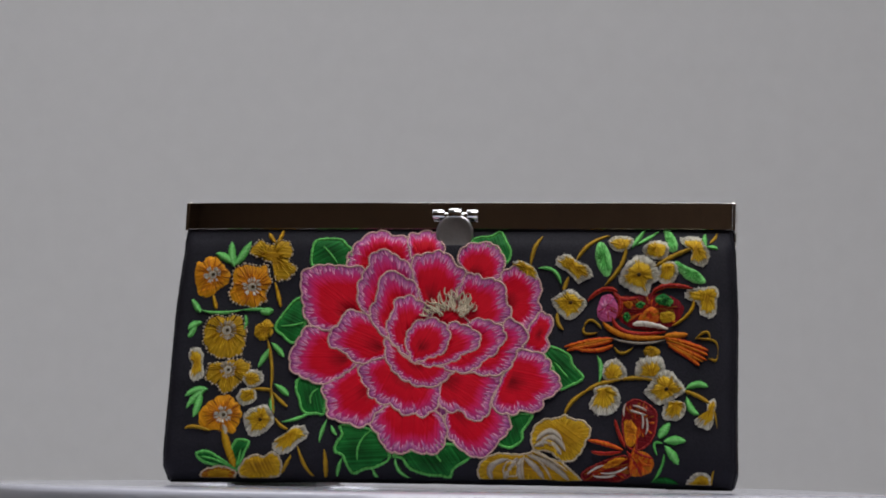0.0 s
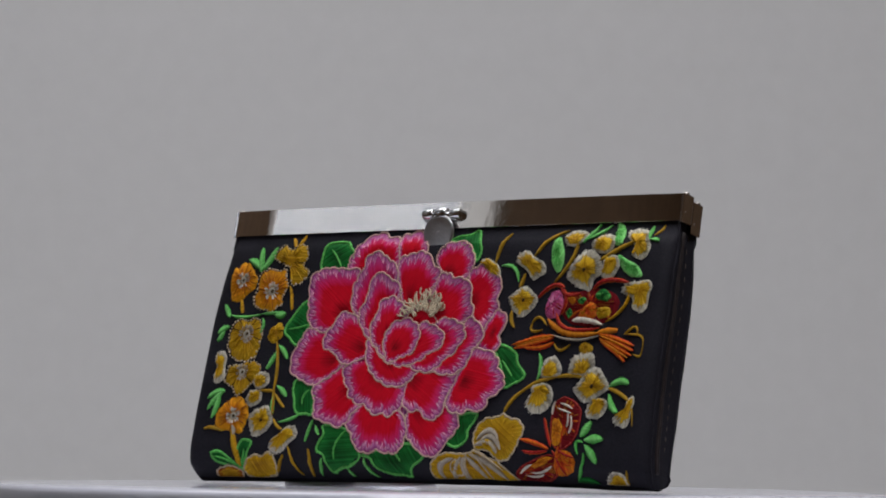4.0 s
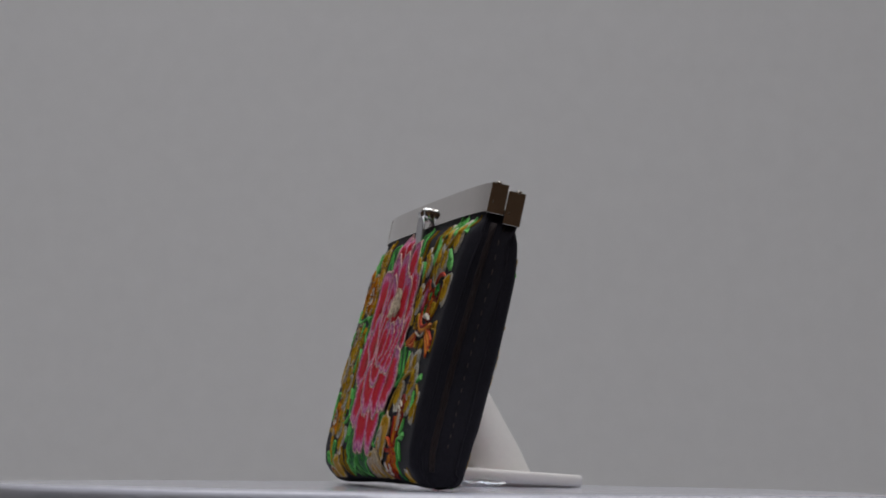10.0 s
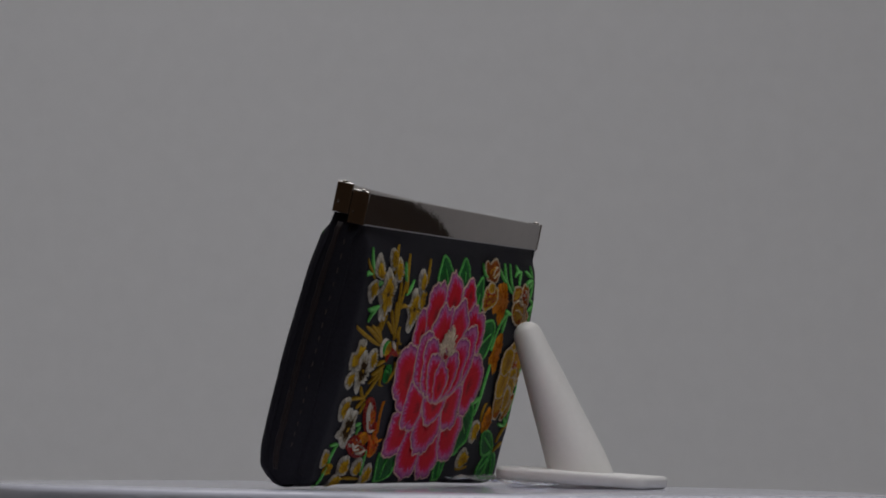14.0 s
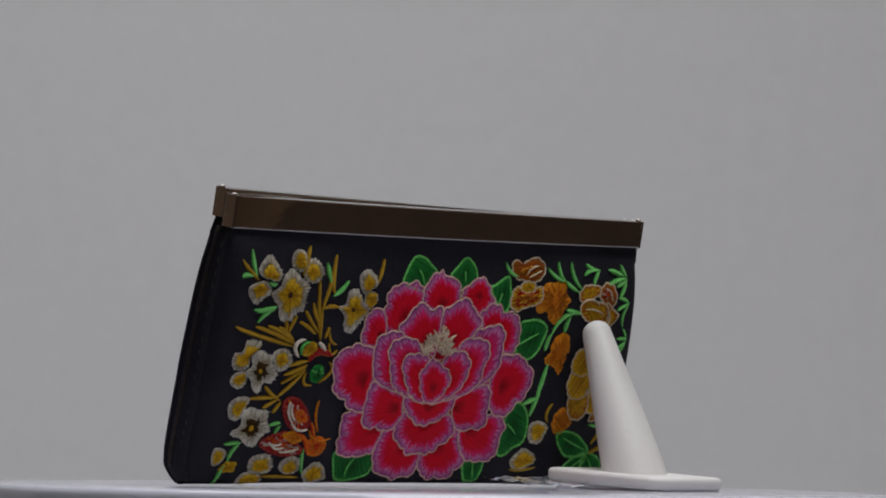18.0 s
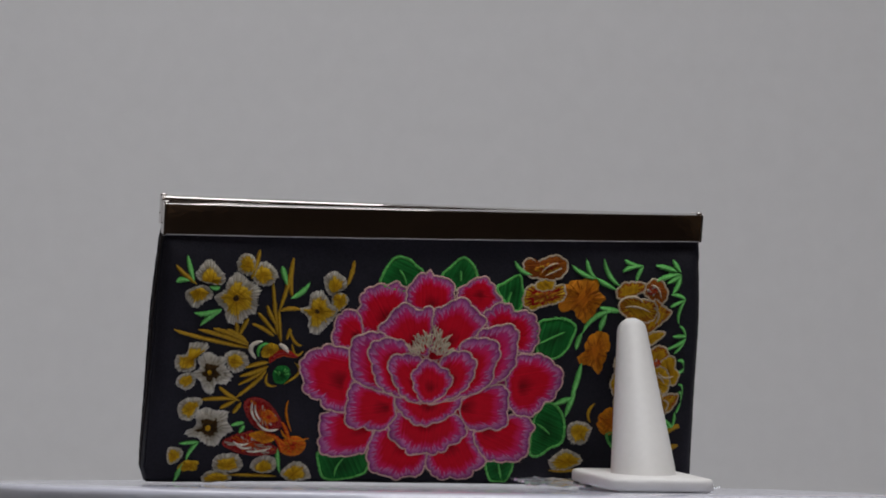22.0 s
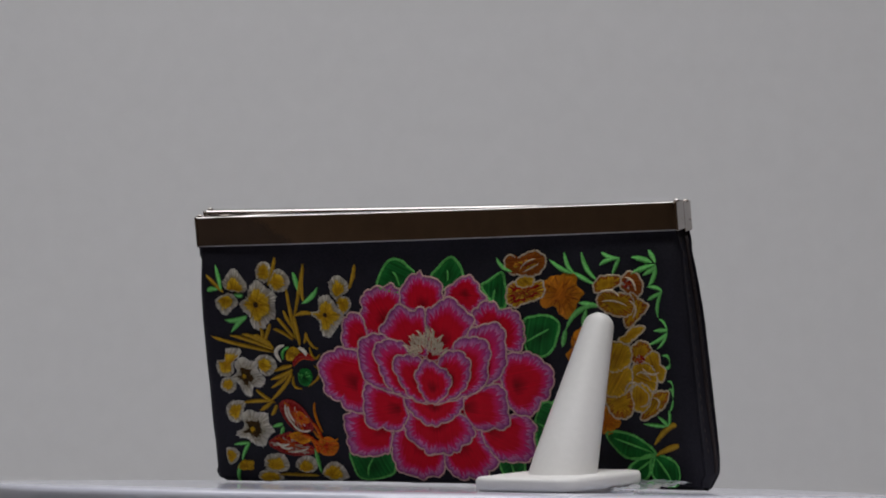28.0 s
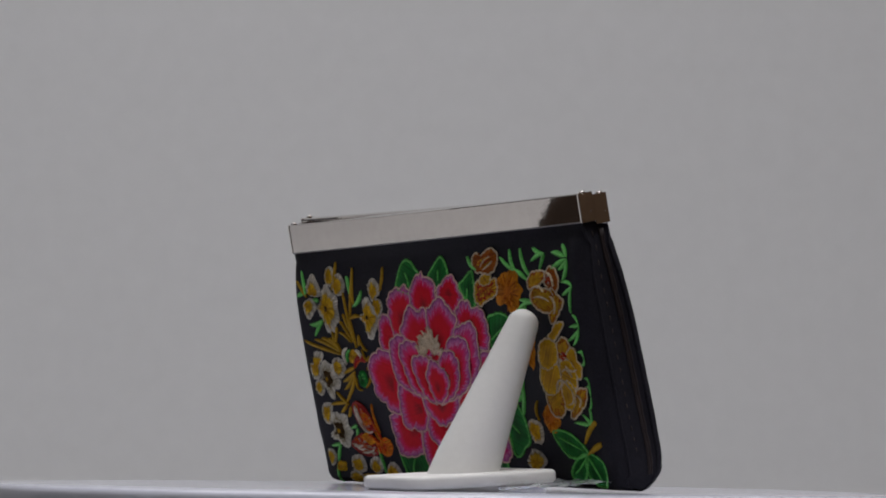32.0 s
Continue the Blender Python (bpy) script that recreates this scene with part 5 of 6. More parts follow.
    bloom("front", (83.2, 81.7), ((77.7, 85.6), (80.7, 87.6), (84.6, 86.6), (86.9, 82.8), (87.9, 79.3), (85.7, 75.9), (81.8, 77.7), (82, 81)), "white", 0.62, 0)
    sprig("front", (((69.6, 75.6), (75.9, 79.6), (82.9, 82.8)),), "twig", 1.7, 0.55, name="twig")
    bloom("front", (87.6, 64.8), ((80.1, 64.7), (81.5, 67.6), (86.6, 68.3), (90.6, 68.7), (93.2, 66.8), (92, 63.5), (91.8, 59.4), (88.8, 57.6), (85.4, 59.2), (84.5, 62.7)), "white", 0.64, 0)
    sprig("front", (((83, 64), (81.7, 59.3), (76.1, 54.4)),), "ochre", 1.3, 0.4, name="twig")
    blob("front", "bird_body", "maroon", ((57.7, 64.5), (63.5, 65.2), (69.9, 66.3), (76.4, 64.7), (79.8, 60.6), (76.7, 55.2), (71, 53), (62.6, 53.6), (57.3, 57.7)), 0.25, label="dark red and orange bird with patchwork feathers")
    blob("front", "bird_wing", "violet", ((50.7, 62.4), (51.9, 65.1), (55.1, 65.6), (56.8, 62.5), (57.4, 59.1), (55.5, 56.2), (51.6, 56.2), (50.1, 59)), 0.5)
    sprig("front", (((46.8, 63), (51.8, 67.2), (57, 66.5)), ((55.7, 66.5), (58.7, 63.8), (64.2, 64.4)), ((68.7, 65.6), (73.7, 68.7), (82.7, 67.8)), ((56.7, 65.8), (58.2, 61.8), (57, 57)),), "crimson", 1.7, 0.6, name="bird_back")
    blob("front", "bird_feather", "leaf", ((63, 61.8), (64.9, 63.3), (67, 61.9), (65, 60.4)), 0.6)
    blob("front", "bird_feather", "leaf", ((69.7, 63.9), (72.5, 66), (76.1, 63.6), (75.2, 61.3), (71.4, 61.8)), 0.6)
    blob("front", "bird_feather", "leaf", ((59, 57.7), (60.5, 59.4), (62, 57.4), (60.6, 55.6)), 0.6)
    blob("front", "bird_feather", "flame", ((64.1, 56.8), (65.7, 59.2), (68.5, 61.5), (71.6, 59.9), (71.1, 55.7), (65.8, 55.6)), 0.65)
    blob("front", "bird_feather", "ochre_light", ((71.9, 59.2), (76.1, 59.4), (76.5, 56.4), (72.2, 55.7)), 0.65)
    blob("front", "bird_feather", "amber", ((59.1, 62.5), (60.7, 63.7), (62.6, 62.5), (61.4, 60.3)), 0.6)
    sprig("front", (((62.6, 54.7), (67.1, 55.1), (74.8, 53.3)),), "cream", 2.0, 0.7, name="bird_belly")
    sprig("front", (((55.4, 57.7), (60.8, 52), (73.9, 52.4)),), "crimson", 1.7, 0.6, name="bird_breast")
    sprig("front", (((52.3, 55.6), (60.8, 50.7), (74.3, 50.6)), ((73.6, 50.8), (77.5, 51.2), (81.4, 51.3)),), "amber", 2.3, 0.65, name="bird_breast")
    sprig("front", (((55.4, 50), (64.7, 48.2), (74, 49.5)),), "cream_thread", 0.8, 0.8, name="bird_breast")
    sprig("front", (((50.5, 51.9), (46.3, 51.6), (46, 54.2)), ((46, 54.2), (48.4, 56.3), (52, 53.3)), ((83.9, 49.9), (87.7, 52.5), (89.2, 49.7)), ((84.5, 50), (92.2, 49), (94.2, 45.1)), ((94.2, 45.1), (92.7, 42.6), (88.6, 43.2)), ((56.4, 47), (59.1, 44.7), (62.9, 46.7)),), "twig", 1.0, 0.35, name="curl")
    sprig("front", (((56.3, 49.7), (48.6, 49), (39.4, 46.7)), ((55.7, 49), (48.7, 47.4), (40.4, 45.5)), ((56.1, 47.6), (50.7, 45.7), (43.6, 46)), ((73.7, 50.2), (80.7, 48.6), (88.6, 45.9)), ((74.3, 48.8), (80.8, 45.9), (88.1, 42.6)), ((75, 47.5), (81.5, 43.9), (85.6, 40.5)), ((74.7, 48.2), (82.1, 46.6), (88.5, 44.3)),), "flame", 1.7, 0.4, name="tail_feather")
    sprig("front", (((55.7, 49.6), (48.7, 48.2), (41, 46.3)), ((74.3, 49.5), (80.8, 47.4), (87.9, 44.3)), ((74.7, 48.2), (80.9, 44.9), (86.7, 41.9)),), "amber", 0.8, 0.6, name="tail_feather")
    blob("front", "tail_feather", "ochre", ((66.6, 45.8), (68.6, 47.5), (72, 45.8), (71.4, 43.8), (68.1, 43.3)), 0.4)
    sprig("front", (((50.8, 43.6), (52.2, 39.6), (51.7, 34.3)),), "sprig", 1.5, 0.3, name="leaf_blade")
    sprig("front", (((40.5, 23), (43, 27.6), (48, 31.5)), ((46.7, 30.6), (51.8, 33.7), (59.4, 35.4)), ((59.4, 35.4), (65.1, 36.1), (70.9, 35.2)), ((80.6, 31.7), (85.1, 30.1), (90.6, 26.8)), ((90.2, 26.9), (92.9, 23.7), (95.5, 18.8)),), "twig", 1.5, 0.3, name="twig")
    bloom("front", (56.1, 36.7), ((52.8, 38.3), (54.1, 41.6), (57.2, 42.5), (60.3, 39.7), (60.8, 36.4), (58.1, 35.3), (53.6, 35.5)), "white", 0.6, 0)
    bloom("front", (69.6, 37.2), ((64.1, 37.1), (64.8, 41.8), (68.7, 43.6), (72.7, 43.3), (73.8, 39.2), (71.2, 36.2), (67.7, 36.2)), "white", 0.5, 0)
    bloom("front", (53.5, 31), ((48.8, 26.4), (50.3, 29.7), (50.4, 32.4), (55.6, 33.2), (58.4, 31.1), (58.9, 26.5), (55.3, 22.9), (50.7, 23.6)), "white", 0.58, 0)
    bloom("front", (78.2, 26.8), ((73.7, 24.1), (74.8, 27.4), (78.8, 28.2), (81.2, 26.8), (80.9, 23.5), (78.3, 21.3), (74.3, 22)), "white", 0.6, 0)
    bloom("front", (74.8, 32), ((67.5, 30.6), (69.5, 34.5), (71.5, 38), (75.9, 38.4), (78.7, 35.3), (81.1, 32), (78.1, 29.3), (73.1, 26.8), (70.4, 28)), "white", 0.58, 1.4, h=0.5)
    sprig("front", (((81.2, 32.2), (85, 34.1), (88.9, 33.1)), ((81.6, 29.6), (83.2, 25.5), (86, 23.5)),), "sprig", 2.3, 0.35, name="leaf_blade")
    bloom("front", (90.6, 25.9), ((85, 21.7), (88.4, 23.6), (89, 27.6), (92.1, 29), (93.9, 27), (92.1, 23.7), (91.8, 20.5), (89.2, 18.3), (85.8, 19.6)), "white", 0.6, 0)
    sprig("front", (((72.7, 15.1), (74.2, 17.7), (76.2, 20.4)), ((74.5, 13.9), (77.8, 14.5), (81.8, 14.3)), ((74.7, 12.5), (77.3, 9.5), (79.3, 6.3)),), "sprig", 2.9, 0.35, name="leaf_blade")
    sprig("front", (((74, 13.3), (71.2, 13.2), (72.2, 9.3)), ((74.4, 9.7), (73.5, 5.1), (70.1, 0.1)),), "leaf_cord", 1.0, 0.3, name="stem")
    blob("front", "red_wing", "maroon", ((60.3, 23.3), (61, 26.5), (64.1, 28.3), (68, 27.1), (71.4, 24.1), (71.6, 20.2), (70.3, 14.4), (65.8, 11), (62, 12.3), (60.4, 18.1)), 0.35, cord="crimson", label="dark red butterfly wing with orange and white stitches")
    blob("front", "wing_patch", "orange", ((60.8, 20.7), (63, 21.4), (65.3, 18.8), (65.2, 15), (63.9, 12.3), (61.4, 13)), 0.7)
    blob("front", "red_wing", "maroon", ((46.6, 2.5), (49.9, 4.8), (55, 7.3), (60.7, 9), (63.4, 7.4), (64, 3.3), (59.9, 1), (52.1, -0.1), (47.6, 0.6)), 0.35, cord="crimson", label="dark red butterfly wing with orange and white stitches")
    blob("front", "wing_patch", "orange", ((53.1, 4.8), (57.6, 7.9), (61.5, 8.1), (59, 5.5), (54.3, 4.2)), 0.7)
    sprig("front", (((61.1, 26.9), (60.5, 24.6), (60.7, 22.5)), ((62.6, 24.6), (65.5, 23.7), (68.2, 22.9)), ((68.2, 22.1), (68.7, 18.9), (68.1, 16.2)), ((53, 2.8), (57.5, 3.1), (62.2, 5)), ((63.5, 26.2), (66.1, 25.6), (68.4, 24.3)), ((66.8, 23.3), (67.2, 20.8), (67, 18.2)), ((50.4, 1.8), (54.2, 1.6), (58.1, 2.4)), ((48.5, 2.3), (51.2, 4.2), (54.4, 5.4)),), "cream", 0.7, 0.9, name="wing_stitch")
    blob("front", "butterfly_body", "flame", ((64.2, 10.5), (68.4, 10.1), (71.1, 6.9), (69.7, 3.4), (65.7, 2.1), (62.9, 2.8), (63.9, 6.8)), 0.6)
    sprig("front", (((64.5, 11.8), (63.8, 7.4), (63.2, 2.5)), ((48.8, 14), (54.3, 13), (60.7, 10.8)), ((65.8, 8.1), (67.8, 6.3), (70.3, 5.7)),), "flame", 1.7, 0.75, name="butterfly_body")
    sprig("front", (((49.9, 10.2), (54.4, 9.6), (60.1, 10.3)), ((57.6, 21.3), (59, 16.8), (61.3, 11.7)), ((63.9, 11.1), (66.5, 9.3), (70.9, 8.1)), ((62, 10.5), (65.2, 5.6), (67, 2)),), "crimson", 1.3, 0.7, name="butterfly_body")
    petal("front", ((29.3, 14.5), (30.4, 18.4), (33.6, 21), (37.4, 21.3), (40.6, 22.5), (43.2, 21.2), (47.1, 20.5), (49.5, 17.3), (48, 13.5), (46.2, 9.5), (43.5, 7), (39.7, 6.9), (35.8, 10), (30.7, 10.5)), "ochre", "ochre_cord", "gold_wing", 0.02, label="gold moth wing outlined in cream")
    petal("front", ((11.4, 3.7), (14, 7.3), (18.5, 9), (23.6, 8.8), (28.1, 9), (30.7, 10.3), (35.8, 7.6), (39.7, 6.5), (42.3, 4.1), (45.4, 1.3), (44.5, -0.3), (26.3, -0.5), (13.3, -0.5)), "ochre", "ochre_cord", "gold_wing", 0.02, label="gold moth wing outlined in cream")
    lay_petals()
    sprig("front", (((31.2, 13.5), (35.6, 16.8), (39.9, 13.7)), ((32.5, 12.6), (37, 14.6), (41.1, 10.2)), ((30.6, 11.6), (35.7, 12.6), (39.7, 8.9)),), "cream_thread", 2.3, 0.95, name="wing_vein")
    sprig("front", (((16.1, 0), (15.9, 4.3), (21.7, 7.1)), ((27.2, 7.5), (30.7, 4.5), (33.6, 0.3)), ((28.4, 8.4), (35.8, 5.5), (42.2, 0.4)), ((26.2, 7.5), (25.4, 3.9), (25.8, -0.5)), ((20, 0.3), (22.3, 3.9), (24.9, 7.5)),), "cream_thread", 2.3, 0.95, name="wing_vein")
    blob("front", "wing_patch", "ochre", ((20.4, 4.4), (22.3, 6.5), (24.9, 4.4), (24.4, 1.7), (21.5, 1.4), (20, 2.7)), 1, cord="ochre_cord")
    blob("front", "wing_patch", "ochre_light", ((32.5, 12.6), (35.1, 14.2), (37.7, 12.7), (39, 9.5), (35.8, 10.1)), 1.05)
    sprig("front", (((29.7, 10), (35.2, 7.6), (41.8, 3.3)), ((28.8, 9.4), (33.9, 4.6), (36.1, -0.2)), ((27.2, 8.4), (26.5, 3.9), (27, -0.5)),), "ochre_cord", 0.9, 1.1, name="wing_vein")
    bloom("front", (87.3, 1.2), ((82, -0.5), (83.4, 2.5), (86.8, 4.1), (90.7, 2.6), (90, -0.5)), "white", 0.55, 0)
    sprig("front", (((90.9, 0.2), (91.5, 2.6), (92.9, 4.5)),), "twig", 1.5, 0.4, name="twig")
    sprig("front", (((70.1, 0.5), (74.6, 1.3), (79.3, 0.1)),), "leaf", 2.0, 0.3, name="leaf_blade")


def embroider_back():
    leaf("back", ((19.9, 72.7), (19.3, 76.1), (17, 80), (14.4, 82.1), (10.5, 81.5), (7.2, 79), (5.3, 76.8), (9.7, 71), (14.3, 71)), ((13.7, 77.8), (12.1, 75.9), (11, 72.8)))
    leaf("back", ((-1.7, 75.7), (-4.6, 79), (-8.8, 82.4), (-11.9, 81), (-13.9, 77.8), (-13.9, 74.9), (-9.9, 71.3), (-5.3, 71.9)), ((-8.2, 78.1), (-8.4, 76.3), (-8.3, 74.4)))
    leaf("back", ((-21.6, 72), (-24.3, 74.1), (-29.5, 76.9), (-30.7, 72.9), (-31.4, 69.6), (-30, 64.9), (-26.4, 65.6)), ((-26.8, 71.2), (-26.2, 69.2), (-25.7, 67.4)))
    leaf("back", ((-37.5, 60.5), (-41.5, 61.8), (-46.7, 62), (-50.8, 59.3), (-49.6, 54.6), (-47.6, 50.5), (-43.7, 47.8), (-38.4, 48.5), (-36.7, 54.5)), ((-37.7, 53), (-42.2, 55.2), (-46.9, 57.4)))
    leaf("back", ((-41.3, 31.4), (-45.3, 31.2), (-48.1, 27.8), (-49.5, 23), (-48.9, 17.5), (-44.9, 15.3), (-41, 12.5), (-37.7, 13.4), (-37.5, 20.8), (-38.1, 25.6)), ((-39.1, 24.2), (-41.8, 22.6), (-44.3, 20.4)))
    leaf("back", ((-21.9, 10.3), (-26.5, 11), (-31.6, 10.3), (-30.2, 3.5), (-27.9, 2.4), (-23.9, 3.3)), ((-26.5, 9.7), (-27.1, 6.9), (-27.9, 3.5)))
    leaf("back", ((38.6, 12.1), (36.3, 12.8), (21.8, 13), (20.9, 6.2), (24.4, 3.9), (29, 2.7), (33, 2.3), (36.3, 3.7), (38, 8.7)), ((29, 10.9), (31.5, 7.4), (32, 3.8)))
    petal("back", ((30, 43), (23, 58.4), (5.2, 66.6), (-15, 63.8), (-28.2, 51.2), (-28.2, 34.8), (-15, 22.2), (5.2, 19.4), (23, 27.6)))
    petal("back", ((27, 64.8), (27.2, 67.5), (26.4, 69.6), (24.1, 71.5), (20.9, 72.6), (16.9, 72.9), (14.3, 73.7), (12.2, 72.3), (10.5, 70.2), (11.6, 61.8), (20, 55), (27.6, 56.1), (28.9, 58.2), (28.6, 61.5)))
    petal("back", ((36.4, 52.1), (36.1, 56.1), (35.3, 59.4), (34.2, 62.1), (31.9, 63.3), (28.6, 63.3), (26, 58.9), (25.9, 50.9), (29.9, 50.2), (35.1, 50.8)))
    petal("back", ((11, 69.4), (9.7, 73), (6.5, 76.3), (2.6, 77.6), (2.6, 77.6), (-0.1, 75.7), (-2.8, 75.7), (-5.8, 73.2), (-6.2, 69.9), (-5.4, 66), (1.8, 63.2), (9.7, 65.8)))
    petal("back", ((-7, 70.3), (-8, 71.9), (-11.9, 74.3), (-15.1, 76), (-17.7, 75.8), (-20.2, 73.4), (-21.9, 70.2), (-23.3, 68.2), (-21.1, 65.5), (-17.3, 62.2), (-12, 65.4), (-8, 68)))
    petal("back", ((-17.3, 62.2), (-19.8, 65.5), (-23.1, 67.3), (-26.4, 66.7), (-29, 64.3), (-32.9, 64.5), (-36, 62.4), (-37.1, 59.1), (-37.5, 55.1), (-36.5, 51.8), (-34.5, 49.6), (-30.5, 50.2), (-22.6, 54.3)))
    petal("back", ((21.1, 13.7), (19.8, 19.9), (14.5, 22.8), (3.3, 17.4), (-0.7, 12), (0.6, 6.5), (2.5, 4.6), (3.2, 3.7), (5.8, 4.5), (9.8, 2.7), (13.8, 4.5), (18.4, 5.4), (20.4, 8.8)))
    petal("back", ((-0.1, 11.3), (-3.3, 16.2), (-14.4, 23.2), (-17.1, 18.4), (-20.6, 12.3), (-22, 9.6), (-18.1, 6.7), (-16.6, 4.6), (-14, 3.1), (-10, 3.8), (-6.1, 3), (-2.8, 5.1), (-0.7, 7.9)))
    petal("back", ((-16.5, 20.5), (-20.4, 23.3), (-27, 24.1), (-28.9, 27.1), (-33.5, 27.4), (-36.9, 25.6), (-38.4, 22.9), (-36.7, 18.7), (-37.1, 14.6), (-34.5, 11), (-31.1, 10.3), (-25.8, 10.2), (-21.9, 11), (-19, 14.3), (-17.1, 17.7)))
    petal("back", ((39, 24.4), (37.6, 27), (31.1, 28.6), (25.8, 24), (19.8, 21.3), (21, 15.8), (22.3, 13), (25.7, 12.1), (29.7, 11.4), (35, 11.7), (37.6, 12.8), (38.8, 16.2), (38.4, 19.7)))
    petal("back", ((-27.5, 33.5), (-26.7, 42.3), (-29.9, 48.4), (-34.5, 49.2), (-39.1, 49.3), (-42.5, 47.2), (-45.8, 44.7), (-47.3, 42.2), (-47.2, 39.6), (-46, 36.5), (-44.1, 33.1), (-41.3, 31.6), (-38.2, 27.6), (-34.8, 26.8), (-30.2, 28.2)))
    petal("back", ((47.2, 42.6), (46.9, 45.2), (45, 47.9), (41, 50), (37.1, 51.2), (32.5, 50.3), (28.5, 49.9), (25.9, 45.5), (27.8, 38.8), (30.1, 27.8), (31.1, 27.5), (36.3, 28.1), (38.4, 29.9), (39.6, 31.5), (43.6, 33.1), (45.6, 35.8), (45.7, 39.2)))
    petal("back", ((14.2, 21.4), (13.9, 24.1), (11.9, 27.6), (6, 27), (0.7, 26.4), (-9.5, 27.2), (-12.6, 24.5), (-14, 21.1), (-11.9, 17.5), (-8.6, 16.1), (-6.6, 14), (-2.7, 12.6), (0.6, 12.9), (4.6, 12.8), (3.3, 12.5), (6.6, 12.8), (9.9, 15.8), (13.2, 18)))
    petal("back", ((29.8, 31.4), (29.3, 36.1), (27.8, 37.8), (24.5, 37.8), (20.6, 36.5), (13.3, 34), (13, 30.3), (11.8, 26.9), (13.1, 24.8), (14.5, 22.6), (17.8, 20.9), (21.1, 21.2), (23.1, 22.2), (26.4, 21.4), (29.2, 23.1), (30.1, 26.6)))
    petal("back", ((-10.8, 28.6), (-11.4, 32.6), (-16.9, 36.1), (-22.8, 38), (-26.2, 37.7), (-28.2, 34.9), (-28, 31.5), (-28.4, 27.5), (-27.8, 23.3), (-24.3, 21.9), (-21.7, 22.5), (-17.8, 21.4), (-14.5, 22.4), (-12.6, 24.5)))
    petal("back", ((15.5, 56.4), (6.3, 57.8), (1.1, 59.3), (-8.1, 56.7), (-9.5, 50.1), (0.9, 45.9), (10.1, 45.8)))
    petal("back", ((20.1, 56.3), (19.4, 59), (16.8, 61), (14.9, 64.4), (12.3, 66.2), (9, 65.9), (7, 63.9), (3.7, 65.2), (1.1, 64.9), (1.1, 62.6), (0.4, 59.3), (1, 53.9), (2.3, 47.9), (10.2, 51.1), (16.7, 53)))
    petal("back", ((1.2, 57.9), (1, 63.2), (-0.8, 65.2), (-3.5, 66.1), (-5.4, 67.8), (-8, 68.8), (-11.3, 67.8), (-14.1, 64.8), (-16.7, 62.8), (-18.1, 60.9), (-16.8, 58.2), (-10.8, 51.4), (-1.7, 48.6), (2.3, 52.6)))
    petal("back", ((29.2, 42.1), (29.6, 45.5), (30, 47.5), (29.5, 52.2), (27.9, 54.3), (24.6, 55.6), (20.7, 56.1), (15.4, 53.7), (4.8, 43.2), (4.7, 32.1), (10, 33), (19.2, 35.4), (23.2, 36.7), (27.2, 38.7)))
    petal("back", ((-14.8, 51.5), (-15.4, 56.2), (-17, 57.8), (-21.2, 58.9), (-24.5, 59.7), (-27.8, 59.5), (-29.9, 57), (-30, 53), (-29.7, 49), (-29.7, 45.7), (-27.5, 42.2), (-24.8, 39.4), (-21.5, 37.9), (-11, 33.4), (0.8, 31.8), (-5, 43.3)))
    petal("back", ((13.3, 32.9), (10, 33.7), (0.8, 32.5), (-11, 34), (-11.1, 32.3), (-10.4, 29.8), (-7.8, 27), (-3.9, 24.9), (0.7, 23.2), (4.7, 23.3), (5.3, 23.8), (8.6, 26.1), (11.3, 28.8)))
    petal("back", ((20.9, 40.9), (21.8, 44.3), (23.3, 48.3), (23.4, 50.3), (22, 52.4), (18.7, 53.7), (14.1, 53.9), (10.2, 52.6), (6.2, 48.5), (2.2, 43.2), (3.4, 31.4), (10, 32.9), (15.3, 34.5), (18.6, 36.8)))
    petal("back", ((-8.2, 48.7), (-9.2, 51.7), (-10.5, 53.8), (-14.1, 54.6), (-18.7, 54.7), (-22.1, 53.6), (-23.8, 50.9), (-23.5, 47.6), (-21.9, 44.2), (-22.2, 41.5), (-19.5, 37.3), (-15, 34.6), (-11, 33.5), (0.8, 31.3), (-1.7, 41.9)))
    petal("back", ((14.7, 41), (16.3, 44), (15.7, 46.4), (13.4, 48.2), (9.5, 48.6), (5.5, 48), (3.7, 45.9), (2.2, 39.8), (3.4, 31.4), (10, 33.5), (12.7, 36.9)))
    petal("back", ((-2, 44.3), (-3, 47.3), (-5, 49.1), (-8.2, 50), (-12.2, 49.6), (-15, 47.1), (-15.4, 44.1), (-14.4, 40.1), (-11.8, 35.9), (-7.1, 33.1), (0.8, 31.1), (0.9, 39.9)))
    petal("back", ((5.3, 34.4), (6.8, 38.1), (7.5, 41.1), (6.2, 43.8), (3.6, 46), (4.9, 45.7), (2.4, 47), (0.1, 46.4), (-2.5, 44.6), (-5.1, 43.3), (-7.1, 40.7), (-6.5, 37.3), (-3.9, 33.7), (-0.9, 31.7), (2.1, 31.2)))
    lay_petals()
    stamens("back", 1.5, 47.5, 20, 10.5, 28)
    sprig("back", (((87.9, 81.1), (86.8, 76.5), (85.3, 71.8)), ((93.5, 71.8), (90.4, 72.5), (86.8, 72.3)), ((84.8, 61.3), (80.5, 61), (75.2, 62.8)), ((82.5, 56.8), (79.2, 60), (75.4, 62.2)), ((55, 78.1), (54, 75), (53, 71.6)), ((45, 72.6), (47.7, 69.2), (51.6, 67)), ((79.9, 70.6), (77.9, 70), (76.4, 70.4)),), "sprig", 1.9, 0.3, name="leaf_blade")
